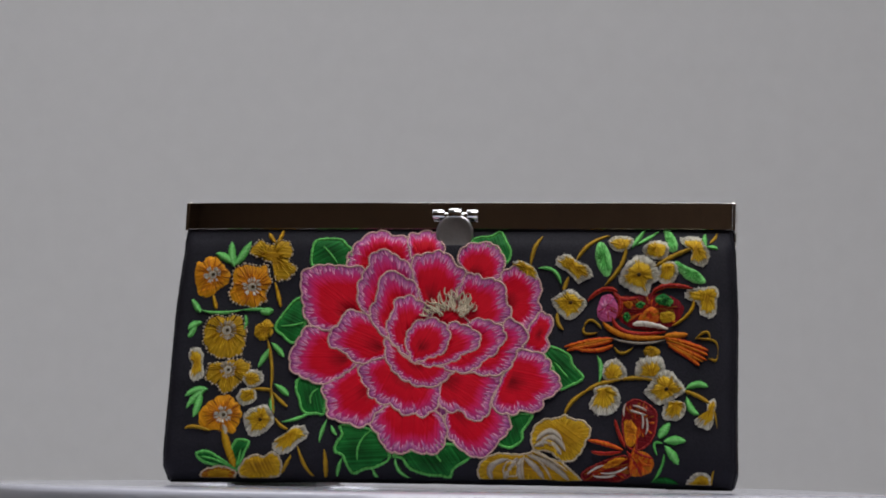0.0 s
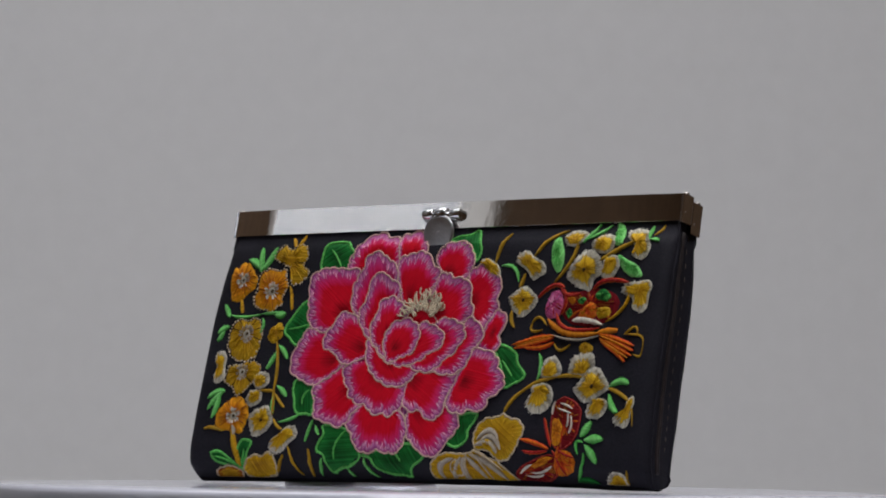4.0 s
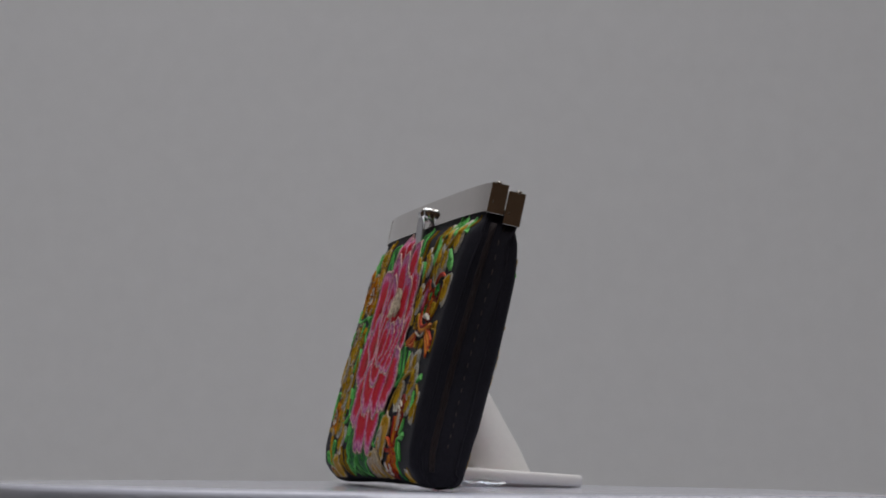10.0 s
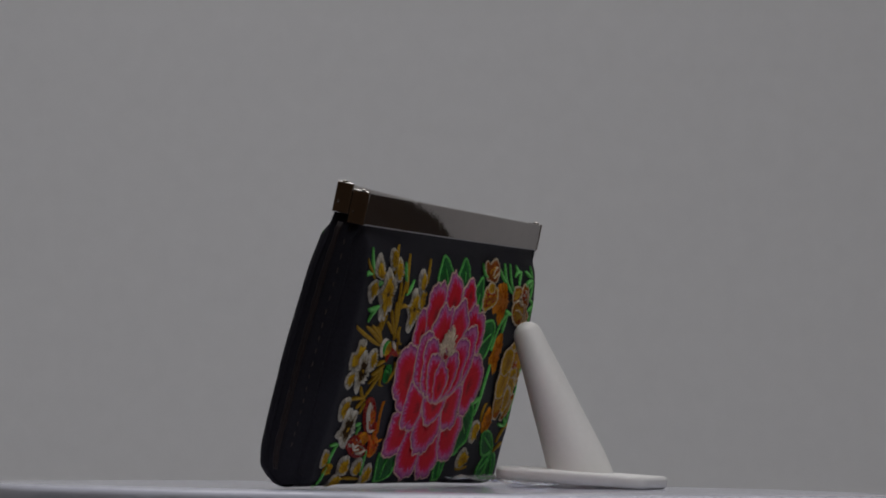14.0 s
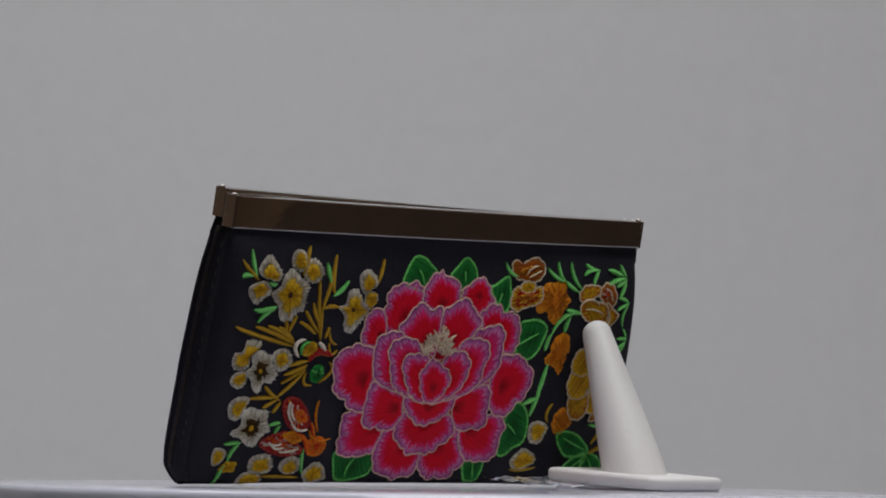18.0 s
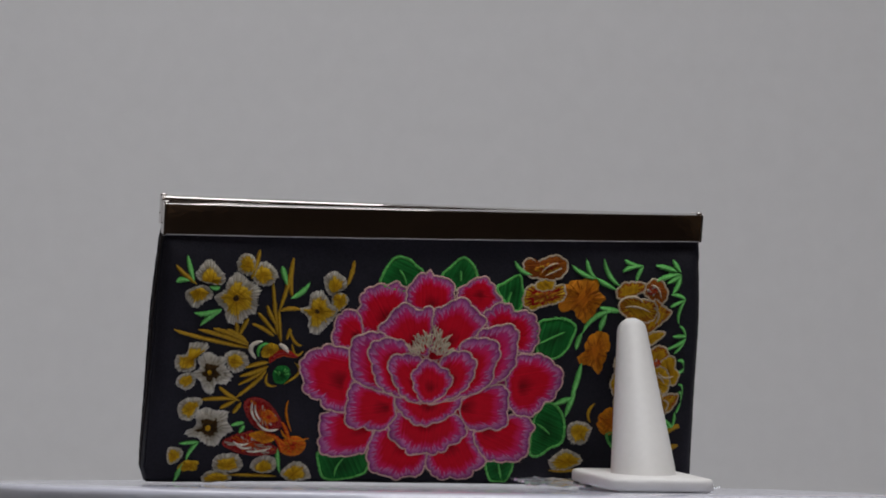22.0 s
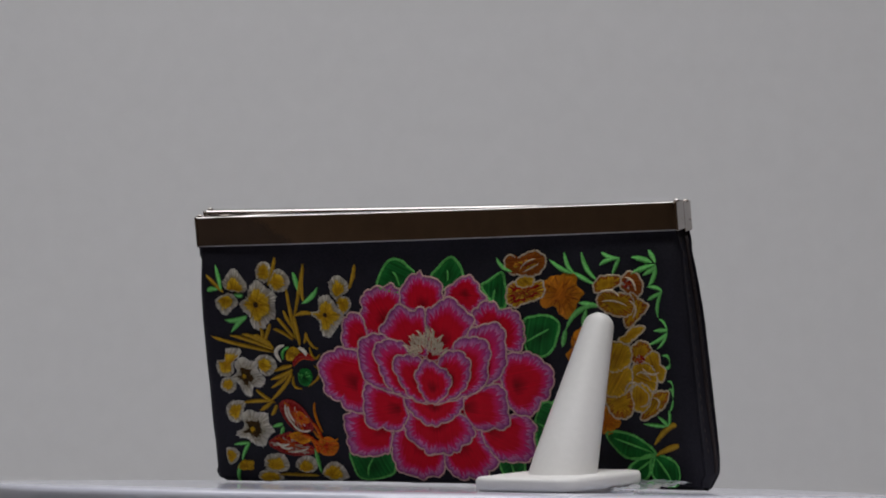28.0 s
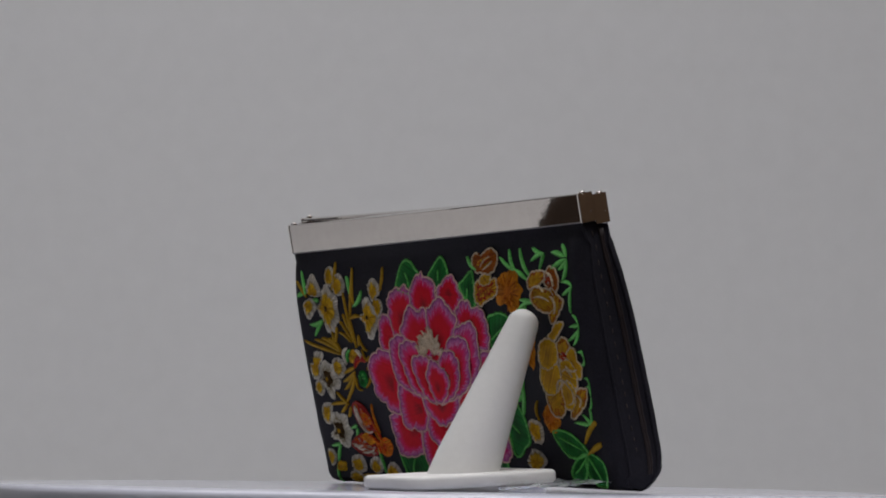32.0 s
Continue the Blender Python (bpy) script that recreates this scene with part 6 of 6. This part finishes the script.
    sprig("back", (((94.3, 77.5), (89.8, 75.1), (84.5, 71.2)), ((62.7, 83.4), (63.9, 78.1), (65.5, 73.4)), ((51, 81), (52.3, 73.1), (55.5, 61.7)), ((29.5, 80.5), (30.4, 75.9), (32, 71.9)), ((51, 67.8), (51.7, 73.1), (50.8, 80.8)),), "twig", 1.7, 0.3, name="twig")
    bloom("back", (80, 72.5), ((84.6, 73.9), (83.2, 77.2), (80, 79.6), (76.7, 76.6), (74.5, 73.4), (75.9, 71.3), (81.8, 71.9)), "pale", 0.5, 0)
    bloom("back", (83.5, 68.7), ((88.2, 68), (85.8, 70), (81.2, 70.7), (78.7, 67.4), (81.2, 65.3), (84.4, 63.2), (87.2, 65.2)), "pale", 0.5, 0)
    bloom("back", (66.8, 78), ((70.6, 78), (69.5, 81.2), (66.2, 81.7), (64.1, 79.4), (64.2, 76.1), (66.8, 74.7), (69.6, 75.9)), "pale", 0.55, 0)
    bloom("back", (62.2, 74.9), ((64.8, 76.1), (62.3, 79.2), (58.8, 78.3), (56.5, 74.9), (58.7, 71.5), (62.8, 71.5), (64.9, 73.4)), "pale", 0.55, 0)
    bloom("back", (70.7, 66.7), ((78, 66.8), (74.6, 69.5), (73.4, 72.8), (70.1, 75.2), (66.6, 73), (62.6, 70.3), (63.3, 67), (63.3, 62.3), (65.9, 60.9), (69.3, 57.7), (73.4, 58.8), (74.1, 62.2), (76.7, 64.7)), "pale", 0.55, 2)
    bloom("back", (36, 70.7), ((40, 72.6), (39.4, 75.2), (36.3, 76.6), (33.2, 74.6), (31.9, 72), (34.6, 69.9), (37.9, 68.5)), "pale", 0.5, 0)
    bloom("back", (34.4, 66.6), ((36.7, 68.7), (32.5, 68.9), (31.5, 66.1), (33.9, 63.3), (36.7, 64.6)), "pale", 0.65, 0)
    bloom("back", (42.1, 62.8), ((48.2, 63.2), (45, 64.6), (44.5, 68.6), (41.1, 69.7), (38.4, 67.3), (37, 64.7), (34.7, 62.1), (37, 59.3), (39.1, 57.2), (41.7, 54.8), (44.5, 56.5), (45.2, 60.6)), "pale", 0.58, 1.6)
    sprig("back", (((64.7, 49.3), (79.2, 52.1), (93.5, 55.4)), ((65.4, 50.3), (74.6, 53.5), (83.2, 55.5)), ((65.4, 51), (71.9, 54.2), (78, 56)), ((66, 51.7), (70, 54.3), (73.1, 55.7)), ((68.6, 54), (67.2, 57), (65.9, 59.8)), ((70, 54.3), (69.6, 56.3), (70.3, 58.3)),), "twig", 1.6, 0.35, name="feather")
    sprig("back", (((55.5, 54.1), (56.9, 63.8), (58, 72.5)), ((55.5, 57.1), (58.2, 61.1), (59.6, 64.5)), ((56, 54.5), (59.5, 58.4), (62.6, 61.8)), ((56.7, 53.8), (60.8, 56.4), (64.5, 57.8)), ((54.9, 62.5), (51.6, 63.5), (47.9, 63.2)), ((54.2, 51.8), (54.9, 57.2), (55.5, 62.5)), ((52.2, 52.5), (51.2, 55.5), (50.9, 56.2)),), "twig", 1.5, 0.35, name="feather")
    sprig("back", (((51.2, 56), (49.3, 51.9), (46.6, 50.6)), ((50.2, 51.2), (48.6, 47.2), (46.2, 48.7)), ((58.1, 40.7), (58.2, 37), (54.8, 36.2)), ((48.9, 44.5), (47.2, 41.2), (52.2, 37)),), "twig", 1.1, 0.4, name="curl")
    bloom("back", (85.8, 44.3), ((91.2, 42.6), (90.5, 46), (87.1, 46.7), (85.9, 48.7), (85.2, 50.7), (80.5, 50.6), (79.7, 48.8), (83.1, 46.1), (83.7, 42), (87.7, 40.5)), "pale", 0.55, 0)
    bloom("back", (86.4, 37.6), ((89.9, 35.9), (89.5, 38.6), (86.4, 40.1), (83.7, 40), (83.3, 36.6), (85.8, 34.4)), "pale", 0.5, 0)
    bloom("back", (70.6, 44.8), ((72.7, 44.2), (73.4, 46.9), (70, 48.4), (65.9, 46.8), (65.2, 43.6), (68.6, 40.8), (71.4, 41.4)), "pale", 0.5, 0)
    bloom("back", (84.2, 27.5), ((88.7, 27.1), (87.9, 29.8), (84.5, 31.4), (80.4, 31.1), (81.4, 27.9), (83.9, 23.5), (87.3, 24.3)), "pale", 0.5, 0)
    bloom("back", (89.3, 10.6), ((93.1, 11.3), (91.4, 13.8), (87.3, 13.5), (85.8, 11.4), (87.9, 8.5), (91.4, 7.7)), "pale", 0.55, 0)
    bloom("back", (70.7, 7.4), ((75.2, 7.4), (74.5, 10.5), (70, 11.8), (66.3, 11.1), (65, 7.6), (66.8, 5.4), (73.5, 5.3)), "pale", 0.5, 0)
    bloom("back", (57.8, 6.3), ((61.9, 7), (60.9, 9.7), (56.8, 11.3), (53.4, 10), (53.6, 6.3), (58.1, 4.8)), "pale", 0.5, 0)
    bloom("back", (46.9, 4.4), ((51, 4.4), (49.2, 7.5), (45.6, 9.3), (42.2, 7.3), (40.8, 3.1), (47, 1.2)), "pale", 0.55, 0)
    bloom("back", (73.4, 2.9), ((78.9, 2.8), (76, 5.4), (70.1, 4.9), (68.7, 2), (76.9, 0.9)), "pale", 0.6, 0)
    bloom("back", (78.5, 40.6), ((84.6, 40), (81.8, 42), (82.6, 45.4), (79.2, 47.6), (76.4, 46.3), (73.1, 45.7), (73.1, 42.8), (70.5, 39.5), (72.5, 36.7), (75.8, 36.6), (77.2, 33.1), (80, 34.5), (81.3, 37.3)), "dark", 0.5, 1, h=0.5)
    bloom("back", (77.9, 21), ((85.3, 19.6), (81.9, 21.8), (82.3, 26.5), (78.5, 28.1), (75.8, 27.1), (71.2, 26.8), (71.2, 23.3), (69.2, 20.6), (71.9, 18.3), (74.5, 14.8), (78, 15.1), (81.4, 17.5), (84.7, 18.1)), "dark", 0.5, 1.2, h=0.5)
    bloom("back", (83.8, 7.2), ((87.1, 5.7), (85.4, 8.7), (80.5, 8.9), (81.2, 5.8)), "ochre", 0, 0)
    sprig("back", (((60.6, 51.9), (64.4, 49.7), (62.6, 45.8)), ((54.8, 50.9), (52.9, 50), (51.4, 48.1)),), "cream", 1.6, 0.6, name="bird_head")
    blob("back", "bird_head", "ochre", ((60.7, 46.7), (60.1, 49.7), (57.8, 51.2), (55.2, 50.5), (54.5, 47.8), (57.8, 46.1)), 0.5)
    sprig("back", (((61.7, 46.7), (61.4, 49.7), (58.5, 51.2)),), "leaf_cord", 1.3, 0.75, name="bird_head")
    sprig("back", (((57.6, 44.3), (54.2, 47.8), (47.9, 46.6)),), "crimson", 2.6, 0.6, name="bird_crest")
    blob("back", "bird_breast", "leaf", ((56.3, 40.4), (54.8, 43.1), (51.4, 43.2), (50.1, 40.5), (52.2, 37.2), (55.3, 37.6)), 0.7)
    sprig("back", (((58.1, 44.5), (62.1, 43.7), (66.1, 42.5)), ((58.1, 43.2), (62.7, 41), (67.8, 39.4)), ((58.6, 42.4), (63.4, 39), (68.1, 36.4)), ((58.6, 41.7), (62.7, 36.9), (68.8, 31.7)), ((68.6, 31.5), (74.6, 31.4), (80.6, 30.9)), ((67.2, 30.7), (71.3, 32.8), (74.7, 35.6)), ((68.6, 31.1), (71.3, 29.4), (74.1, 27.9)), ((66.7, 30.1), (68, 28.1), (69.4, 26.2)),), "twig", 1.6, 0.35, name="feather")
    sprig("back", (((87.4, 15.1), (83.9, 15.5), (80.5, 15.9)), ((80.6, 15.6), (83.2, 12.8), (84.6, 9.2)), ((85.8, 8), (87.2, 4.5), (88.2, 0.8)), ((52.8, 14.1), (52.5, 9.8), (51.5, 4.9)), ((69.7, 21.9), (67.3, 22.5), (65.2, 23)), ((66.7, 19.2), (65.9, 20.6), (65, 22)),), "sprig", 1.6, 0.3, name="leaf_blade")
    sprig("back", (((69.4, 4.1), (60.8, 3.9), (52.7, 3.6)),), "twig", 1.5, 0.3, name="twig")
    blob("back", "red_wing", "crimson", ((65.5, 29.5), (63.4, 31.7), (59.4, 31.4), (55.5, 28.3), (52.7, 24.2), (52.6, 21.4), (56.8, 19.9), (61.4, 21.9), (64.2, 25.4)), 0.35, cord="crimson", label="red and orange butterfly wing with white stitches")
    blob("back", "wing_patch", "flame", ((59.5, 27.5), (56.8, 27.8), (53.3, 24.2), (56.8, 22.7), (59.2, 24.8)), 0.7)
    blob("back", "red_wing", "crimson", ((72.1, 15.7), (69.4, 17.8), (65.4, 19.2), (60.8, 19.5), (55.5, 15.4), (52.6, 13.2), (56.8, 11.7), (63.4, 11.6), (69.4, 13.5)), 0.35, cord="crimson", label="red and orange butterfly wing with white stitches")
    blob("back", "wing_patch", "orange", ((63.5, 18.6), (58.8, 20.2), (53.9, 17.5), (58.1, 15.6)), 0.7)
    sprig("back", (((62.7, 30.3), (62.8, 26.8), (60.7, 23.3)), ((60.7, 23.3), (57.4, 20.6), (53.3, 21)), ((68.7, 16.3), (66.1, 15), (63.3, 15.8)), ((64.1, 12.9), (59.5, 13), (55.4, 14.2)), ((61.7, 29.5), (61.5, 26.8), (59.7, 24.1)), ((67.4, 15.1), (64.8, 13.9), (62.1, 14.5)),), "cream", 0.9, 0.9, name="wing_stitch")
    blob("back", "butterfly_body", "flame", ((52.5, 15.3), (50.5, 17.5), (46.2, 18.5), (42.8, 15.5), (45.4, 11.8), (50.3, 11.8)), 0.6)
    sprig("back", (((52.2, 23.6), (50.2, 20.2), (48.7, 15.4)), ((58.1, 19.4), (54.2, 18), (50.2, 15.3)), ((51.5, 12.6), (52.2, 15.3), (54.8, 19.4)),), "flame", 1.6, 0.7, name="butterfly_body")
    sprig("back", (((50.3, 31.1), (50.7, 26.3), (48.5, 20.2)), ((52.2, 20.8), (50.2, 18.1), (46.2, 16.8)), ((48.2, 17.4), (45.9, 16.8), (42.3, 17.9)),), "amber", 0.9, 0.7, name="butterfly_body")
    sprig("back", (((-48.3, 81), (-53, 77.7), (-57.8, 76.5)), ((-57.6, 76.6), (-60.9, 74.6), (-65, 72.7)), ((-53.8, 83.3), (-55, 79.1), (-57.3, 76.7)), ((-60.3, 83.4), (-62.2, 77.9), (-66.3, 73.9)), ((-67.9, 83.2), (-70.6, 81.6), (-74.7, 80.9)), ((-67.3, 78.8), (-70, 80.5), (-74.7, 81.2)), ((-74.7, 81.1), (-73.3, 78.7), (-72.2, 75.9)),), "sprig", 1.7, 0.3, name="leaf_blade")
    sprig("back", (((-79.3, 81.4), (-83.1, 80.7), (-87.1, 79.5)), ((-85.5, 83.7), (-87, 81.4), (-88.4, 79.5)), ((-79.1, 75.7), (-83.1, 77.5), (-88.4, 78.9)), ((-83.6, 75.4), (-86.4, 76.9), (-88.8, 78.5)), ((-88.4, 78.9), (-87.7, 75), (-85.7, 71.9)),), "sprig", 1.9, 0.35, name="leaf_blade")
    sprig("back", (((-85.1, 71.4), (-88.4, 71.1), (-91.5, 69.8)), ((-85.1, 67), (-87.8, 68.4), (-91.5, 69.8)), ((-91.5, 69.8), (-88.8, 65.8), (-88.6, 61.1)), ((-89.1, 60.5), (-91.9, 58.6), (-93.4, 56.5)), ((-86.6, 56.5), (-90, 56.7), (-93.7, 56.6)), ((-93.8, 56.3), (-89.4, 53.9), (-84.2, 51.7)), ((-93.6, 56.3), (-90.7, 53.2), (-87.4, 50.4)), ((-89.1, 48), (-92.2, 47.7), (-93.4, 45.9)), ((-93.4, 45.9), (-92.6, 44.3), (-89.1, 43.7)), ((-90.3, 39.3), (-93.9, 37.9), (-93.5, 33.7)),), "sprig", 1.5, 0.3, name="leaf_blade")
    sprig("back", (((-91, 36.4), (-92.8, 35.9), (-93.3, 33.2)), ((-93.2, 32.8), (-91.9, 30.8), (-90.5, 28.9)), ((-79.7, 24.5), (-84.2, 23.9), (-88.3, 23.6)), ((-85.3, 27.1), (-87.5, 25), (-89, 23.3)), ((-89.7, 29.2), (-89.9, 26.4), (-88.8, 23.2)),), "sprig", 1.5, 0.3, name="leaf_blade")
    sprig("back", (((-66.4, 65.5), (-58.5, 63.4), (-53.4, 57.2)), ((-59, 66.4), (-63, 65.6), (-67.1, 65.2)), ((-61.7, 64.1), (-60.5, 60.8), (-59.8, 58)), ((-53.3, 57.4), (-52.1, 54), (-51.5, 51.2)), ((-53.9, 46.4), (-52.7, 40), (-51, 33.8)), ((-51.1, 33.9), (-47.9, 32.5), (-44.6, 31.3)), ((-52.4, 35.9), (-50.7, 31.2), (-49.3, 27)),), "sprig", 2.0, 0.3, name="leaf_blade")
    sprig("back", (((-94.2, 23.7), (-88.8, 23), (-82.9, 17.2)), ((-94.4, 16.9), (-89, 16.1), (-83, 13.4)),), "twig", 2.2, 0.35, name="twig")
    sprig("back", (((-59.8, 32), (-57.7, 28.6), (-58.7, 25.1)), ((-45, 7.2), (-51, 7), (-57.5, 8.1)),), "twig", 1.3, 0.35, name="twig")
    bloom("back", (-52.8, 69.3), ((-43.9, 67.2), (-45.8, 70.5), (-46.4, 74.4), (-50.4, 75.6), (-54.4, 76.3), (-58.4, 76), (-58.5, 72.6), (-61.1, 69.4), (-59.2, 67.4), (-57.3, 63.9), (-54.6, 60.8), (-51.2, 62.5), (-49.2, 65.3), (-45.9, 64.4)), "amber", 0, 0)
    bloom("back", (-58.1, 50.8), ((-52.1, 48), (-54.6, 50.7), (-55.2, 54.7), (-58.6, 57.6), (-62, 57.5), (-63.9, 53.5), (-62.7, 48.8), (-61.6, 44.8), (-60.2, 42.5), (-57.4, 45.3), (-54.1, 45.9)), "amber", 0, 0)
    bloom("back", (-55, 21.8), ((-50.5, 21), (-51.2, 24.4), (-55.2, 25.3), (-59.2, 23.2), (-58, 18.4), (-56.1, 17.1), (-52.6, 17.5)), "pale", 0.55, 0)
    bloom("back", (-50.9, 10.4), ((-45.1, 10.6), (-47.4, 13.4), (-50.8, 15), (-55.6, 13), (-56.4, 10.1), (-50.3, 7.1), (-46.2, 7.8)), "pale", 0.6, 0)
    petal("back", ((-30.6, 80.3), (-32.7, 83), (-36, 81.8), (-39.2, 83.4), (-43.1, 84.1), (-46.6, 82.1), (-46.7, 79.6), (-44.5, 76.5), (-40.6, 75.5), (-36.7, 76.1), (-32.8, 76.7)), "rust", "ochre_cord", "gold_wing", 0.02, label="rust and gold butterfly wing")
    petal("back", ((-31.4, 70.6), (-33.5, 73.7), (-37.4, 72.5), (-41.3, 73.2), (-45.4, 73.9), (-46.2, 69.8), (-43.4, 67.7), (-38.1, 66.3), (-34.2, 64.9), (-31.3, 66.9)), "crimson", "ochre_cord", "gold_wing", 0.02, label="rust and gold butterfly wing")
    petal("back", ((-35.1, 73.6), (-38, 75.7), (-42.1, 75.1), (-41.5, 72.3), (-36.8, 71.8)), "ochre", "ochre_cord", "butterfly_body", 0.02)
    sprig("back", (((-27.7, 82), (-30.1, 78.7), (-34.1, 77.3)),), "sprig", 1.6, 0.5, name="leaf_blade")
    petal("back", ((-64.9, 71.4), (-65.5, 73.4), (-68.1, 75.3), (-74.6, 75.4), (-76.3, 73.5), (-70.8, 70.5), (-66.2, 69.7)), "ochre", "ochre_cord", "gold_petal", 0.02)
    petal("back", ((-75.2, 73.5), (-77.9, 76.6), (-81.9, 75.7), (-83.7, 71.7), (-81.6, 68), (-76, 70.6)), "rust", "ochre_cord", "gold_petal", 0.02)
    petal("back", ((-78.5, 69.6), (-82.6, 67.2), (-85.3, 64.8), (-80.9, 60.3), (-76.9, 57.6), (-75.8, 61.7)), "ochre", "ochre_cord", "gold_petal", 0.02)
    petal("back", ((-65.9, 66.5), (-68.2, 70.2), (-72.8, 69.9), (-79.3, 68.5), (-79.9, 63.6), (-76.2, 61.4), (-69.6, 62.9)), "ochre", "ochre_cord", "gold_petal", 0.02)
    petal("back", ((-73.1, 53.6), (-75.7, 55), (-78.9, 57.9), (-83.7, 57.9), (-79, 53.6), (-75.7, 52)), "ochre", "ochre_cord", "gold_petal", 0.02)
    petal("back", ((-77.1, 47), (-78.2, 51.1), (-81.6, 53.2), (-84.8, 51.8), (-85.2, 48.5), (-81.8, 44.8)), "ochre", "ochre_cord", "gold_petal", 0.02)
    petal("back", ((-84.2, 49.1), (-87.7, 49.3), (-88.4, 45.2), (-90.6, 42.9), (-87.9, 39), (-83.1, 41.4), (-81.6, 45.1)), "ochre", "ochre_cord", "gold_petal", 0.02)
    petal("back", ((-75.6, 39.6), (-78.5, 45.2), (-81.7, 45.9), (-85.2, 44.5), (-86.6, 39.8), (-84.6, 35.6), (-79.3, 37)), "ochre", "ochre_cord", "gold_petal", 0.02)
    petal("back", ((-79.5, 28.2), (-84.6, 35.1), (-88.5, 35.9), (-91, 35.2), (-88.1, 30.3), (-80.2, 25.7)), "ochre", "ochre_cord", "gold_petal", 0.02)
    petal("back", ((-74.8, 32.9), (-78, 37.8), (-81.4, 38.5), (-84.1, 35.7), (-83.5, 32.2), (-80.8, 28.8), (-77.5, 29.2)), "ochre", "ochre_cord", "gold_petal", 0.02)
    petal("back", ((-66.5, 34), (-68.5, 27.5), (-74, 26.5), (-77, 31), (-75, 38), (-69, 39.5)), "ochre", "ochre_cord", "gold_petal", 0.02)
    petal("back", ((-65, 41), (-66.5, 35), (-72, 34), (-77, 38), (-76.5, 45), (-70, 47.5)), "ochre", "ochre_cord", "gold_petal", 0.02)
    petal("back", ((-67, 50.5), (-66, 44.5), (-71, 42.5), (-77, 45.5), (-77.5, 51), (-72, 53)), "ochre", "ochre_cord", "gold_petal", 0.02)
    lay_petals()
    blob("back", "petal_patch", "crimson", ((-76, 73.2), (-78.6, 74.8), (-80.5, 72.9), (-78.6, 71), (-76.3, 71.6)), 0.95)
    blob("back", "petal_patch", "crimson", ((-79.1, 47.1), (-81, 49.1), (-83, 47.1), (-81.1, 45.4), (-79.1, 45.4)), 0.95)
    sprig("back", (((-74.1, 34.9), (-77.3, 39), (-83, 35)), ((-83, 35), (-82.4, 31.7), (-79.4, 30.6)), ((-66.9, 69.5), (-71.4, 70.5), (-74.7, 68.6)), ((-68.2, 66.8), (-72.8, 66.9), (-77.4, 65.3)), ((-81.8, 43.8), (-84.4, 41.8), (-87.7, 42.5)), ((-79.2, 41.7), (-81.8, 42.4), (-84.5, 39.8)), ((-77.3, 74.8), (-79.9, 73.6), (-81.2, 70.3)), ((-78.7, 67), (-80.7, 64.4), (-79.5, 61.1)), ((-84.6, 33.7), (-86.6, 32.4), (-85.4, 29.7)),), "ochre_cord", 0.8, 1.1, name="petal_vein")
    blob("back", "wing_patch", "rust", ((-34, 79.7), (-36.6, 80.7), (-40.5, 81.7), (-44.5, 81.5), (-43.9, 78.6), (-40, 77.2), (-35.4, 77.5)), 0.85)
    blob("back", "wing_patch", "rust", ((-33.5, 70.3), (-36.8, 71.4), (-42, 71.8), (-44, 70.5), (-40.1, 68.4), (-35.5, 67.4)), 0.85)
    sprig("back", (((-37.3, 78.2), (-39.9, 80.5), (-43.2, 81.5)), ((-38.6, 77.2), (-41.9, 78.6), (-44.5, 79.9)),), "ochre_cord", 0.6, 1.25, name="wing_stitch")
    leaf("back", ((-82.5, 14.0), (-77, 19.5), (-70.5, 21.6), (-65.2, 21.0), (-67.5, 16.0), (-73, 12.2)), ((-81.5, 14.6), (-74, 17.2), (-68.0, 19.4)))
    leaf("back", ((-82.2, 13.8), (-90.0, 11.0), (-92.0, 6.5), (-88.7, 2.6), (-83.5, 3.0), (-80, 8.0)), ((-82.6, 12.5), (-85.5, 8.5), (-87.4, 4.8)))
    leaf("back", ((-82.0, 13.4), (-75.5, 11.6), (-70.5, 6.6), (-74.0, 3.6), (-79.0, 6.0)), ((-80.6, 11.8), (-76.5, 8.8), (-72.5, 6.6)))
    bloom("back", (-66.2, 25.5), ((-71, 25), (-69, 29.5), (-65, 30.5), (-61.5, 27), (-62, 22.5), (-66, 20.5)), "amber", 0, 0)


embroider_front()
embroider_back()



def motions():
    """Plate, purse and stand turn together about the plate's axis."""
    times = range(0, 33)
    spin = lambda t: Matrix.Translation((0, 0, ZT)) @ pose(0, 0, 0, 0, 0, turn(t))
    heading = pose(0, 0, 0, 0, 0, -8.0)
    at_purse = heading @ pose(0.0045, -0.0194, 0.0010, -11.5, 0, 0)
    at_stand = heading @ pose(-0.0610, 0.0316, 0.0017, -3.2, 0, 0)
    walk(table, [(t, spin(t)) for t in times])
    walk(clutch, [(t, spin(t) @ at_purse) for t in times])
    walk(stand, [(t, spin(t) @ at_stand) for t in times])


motions()
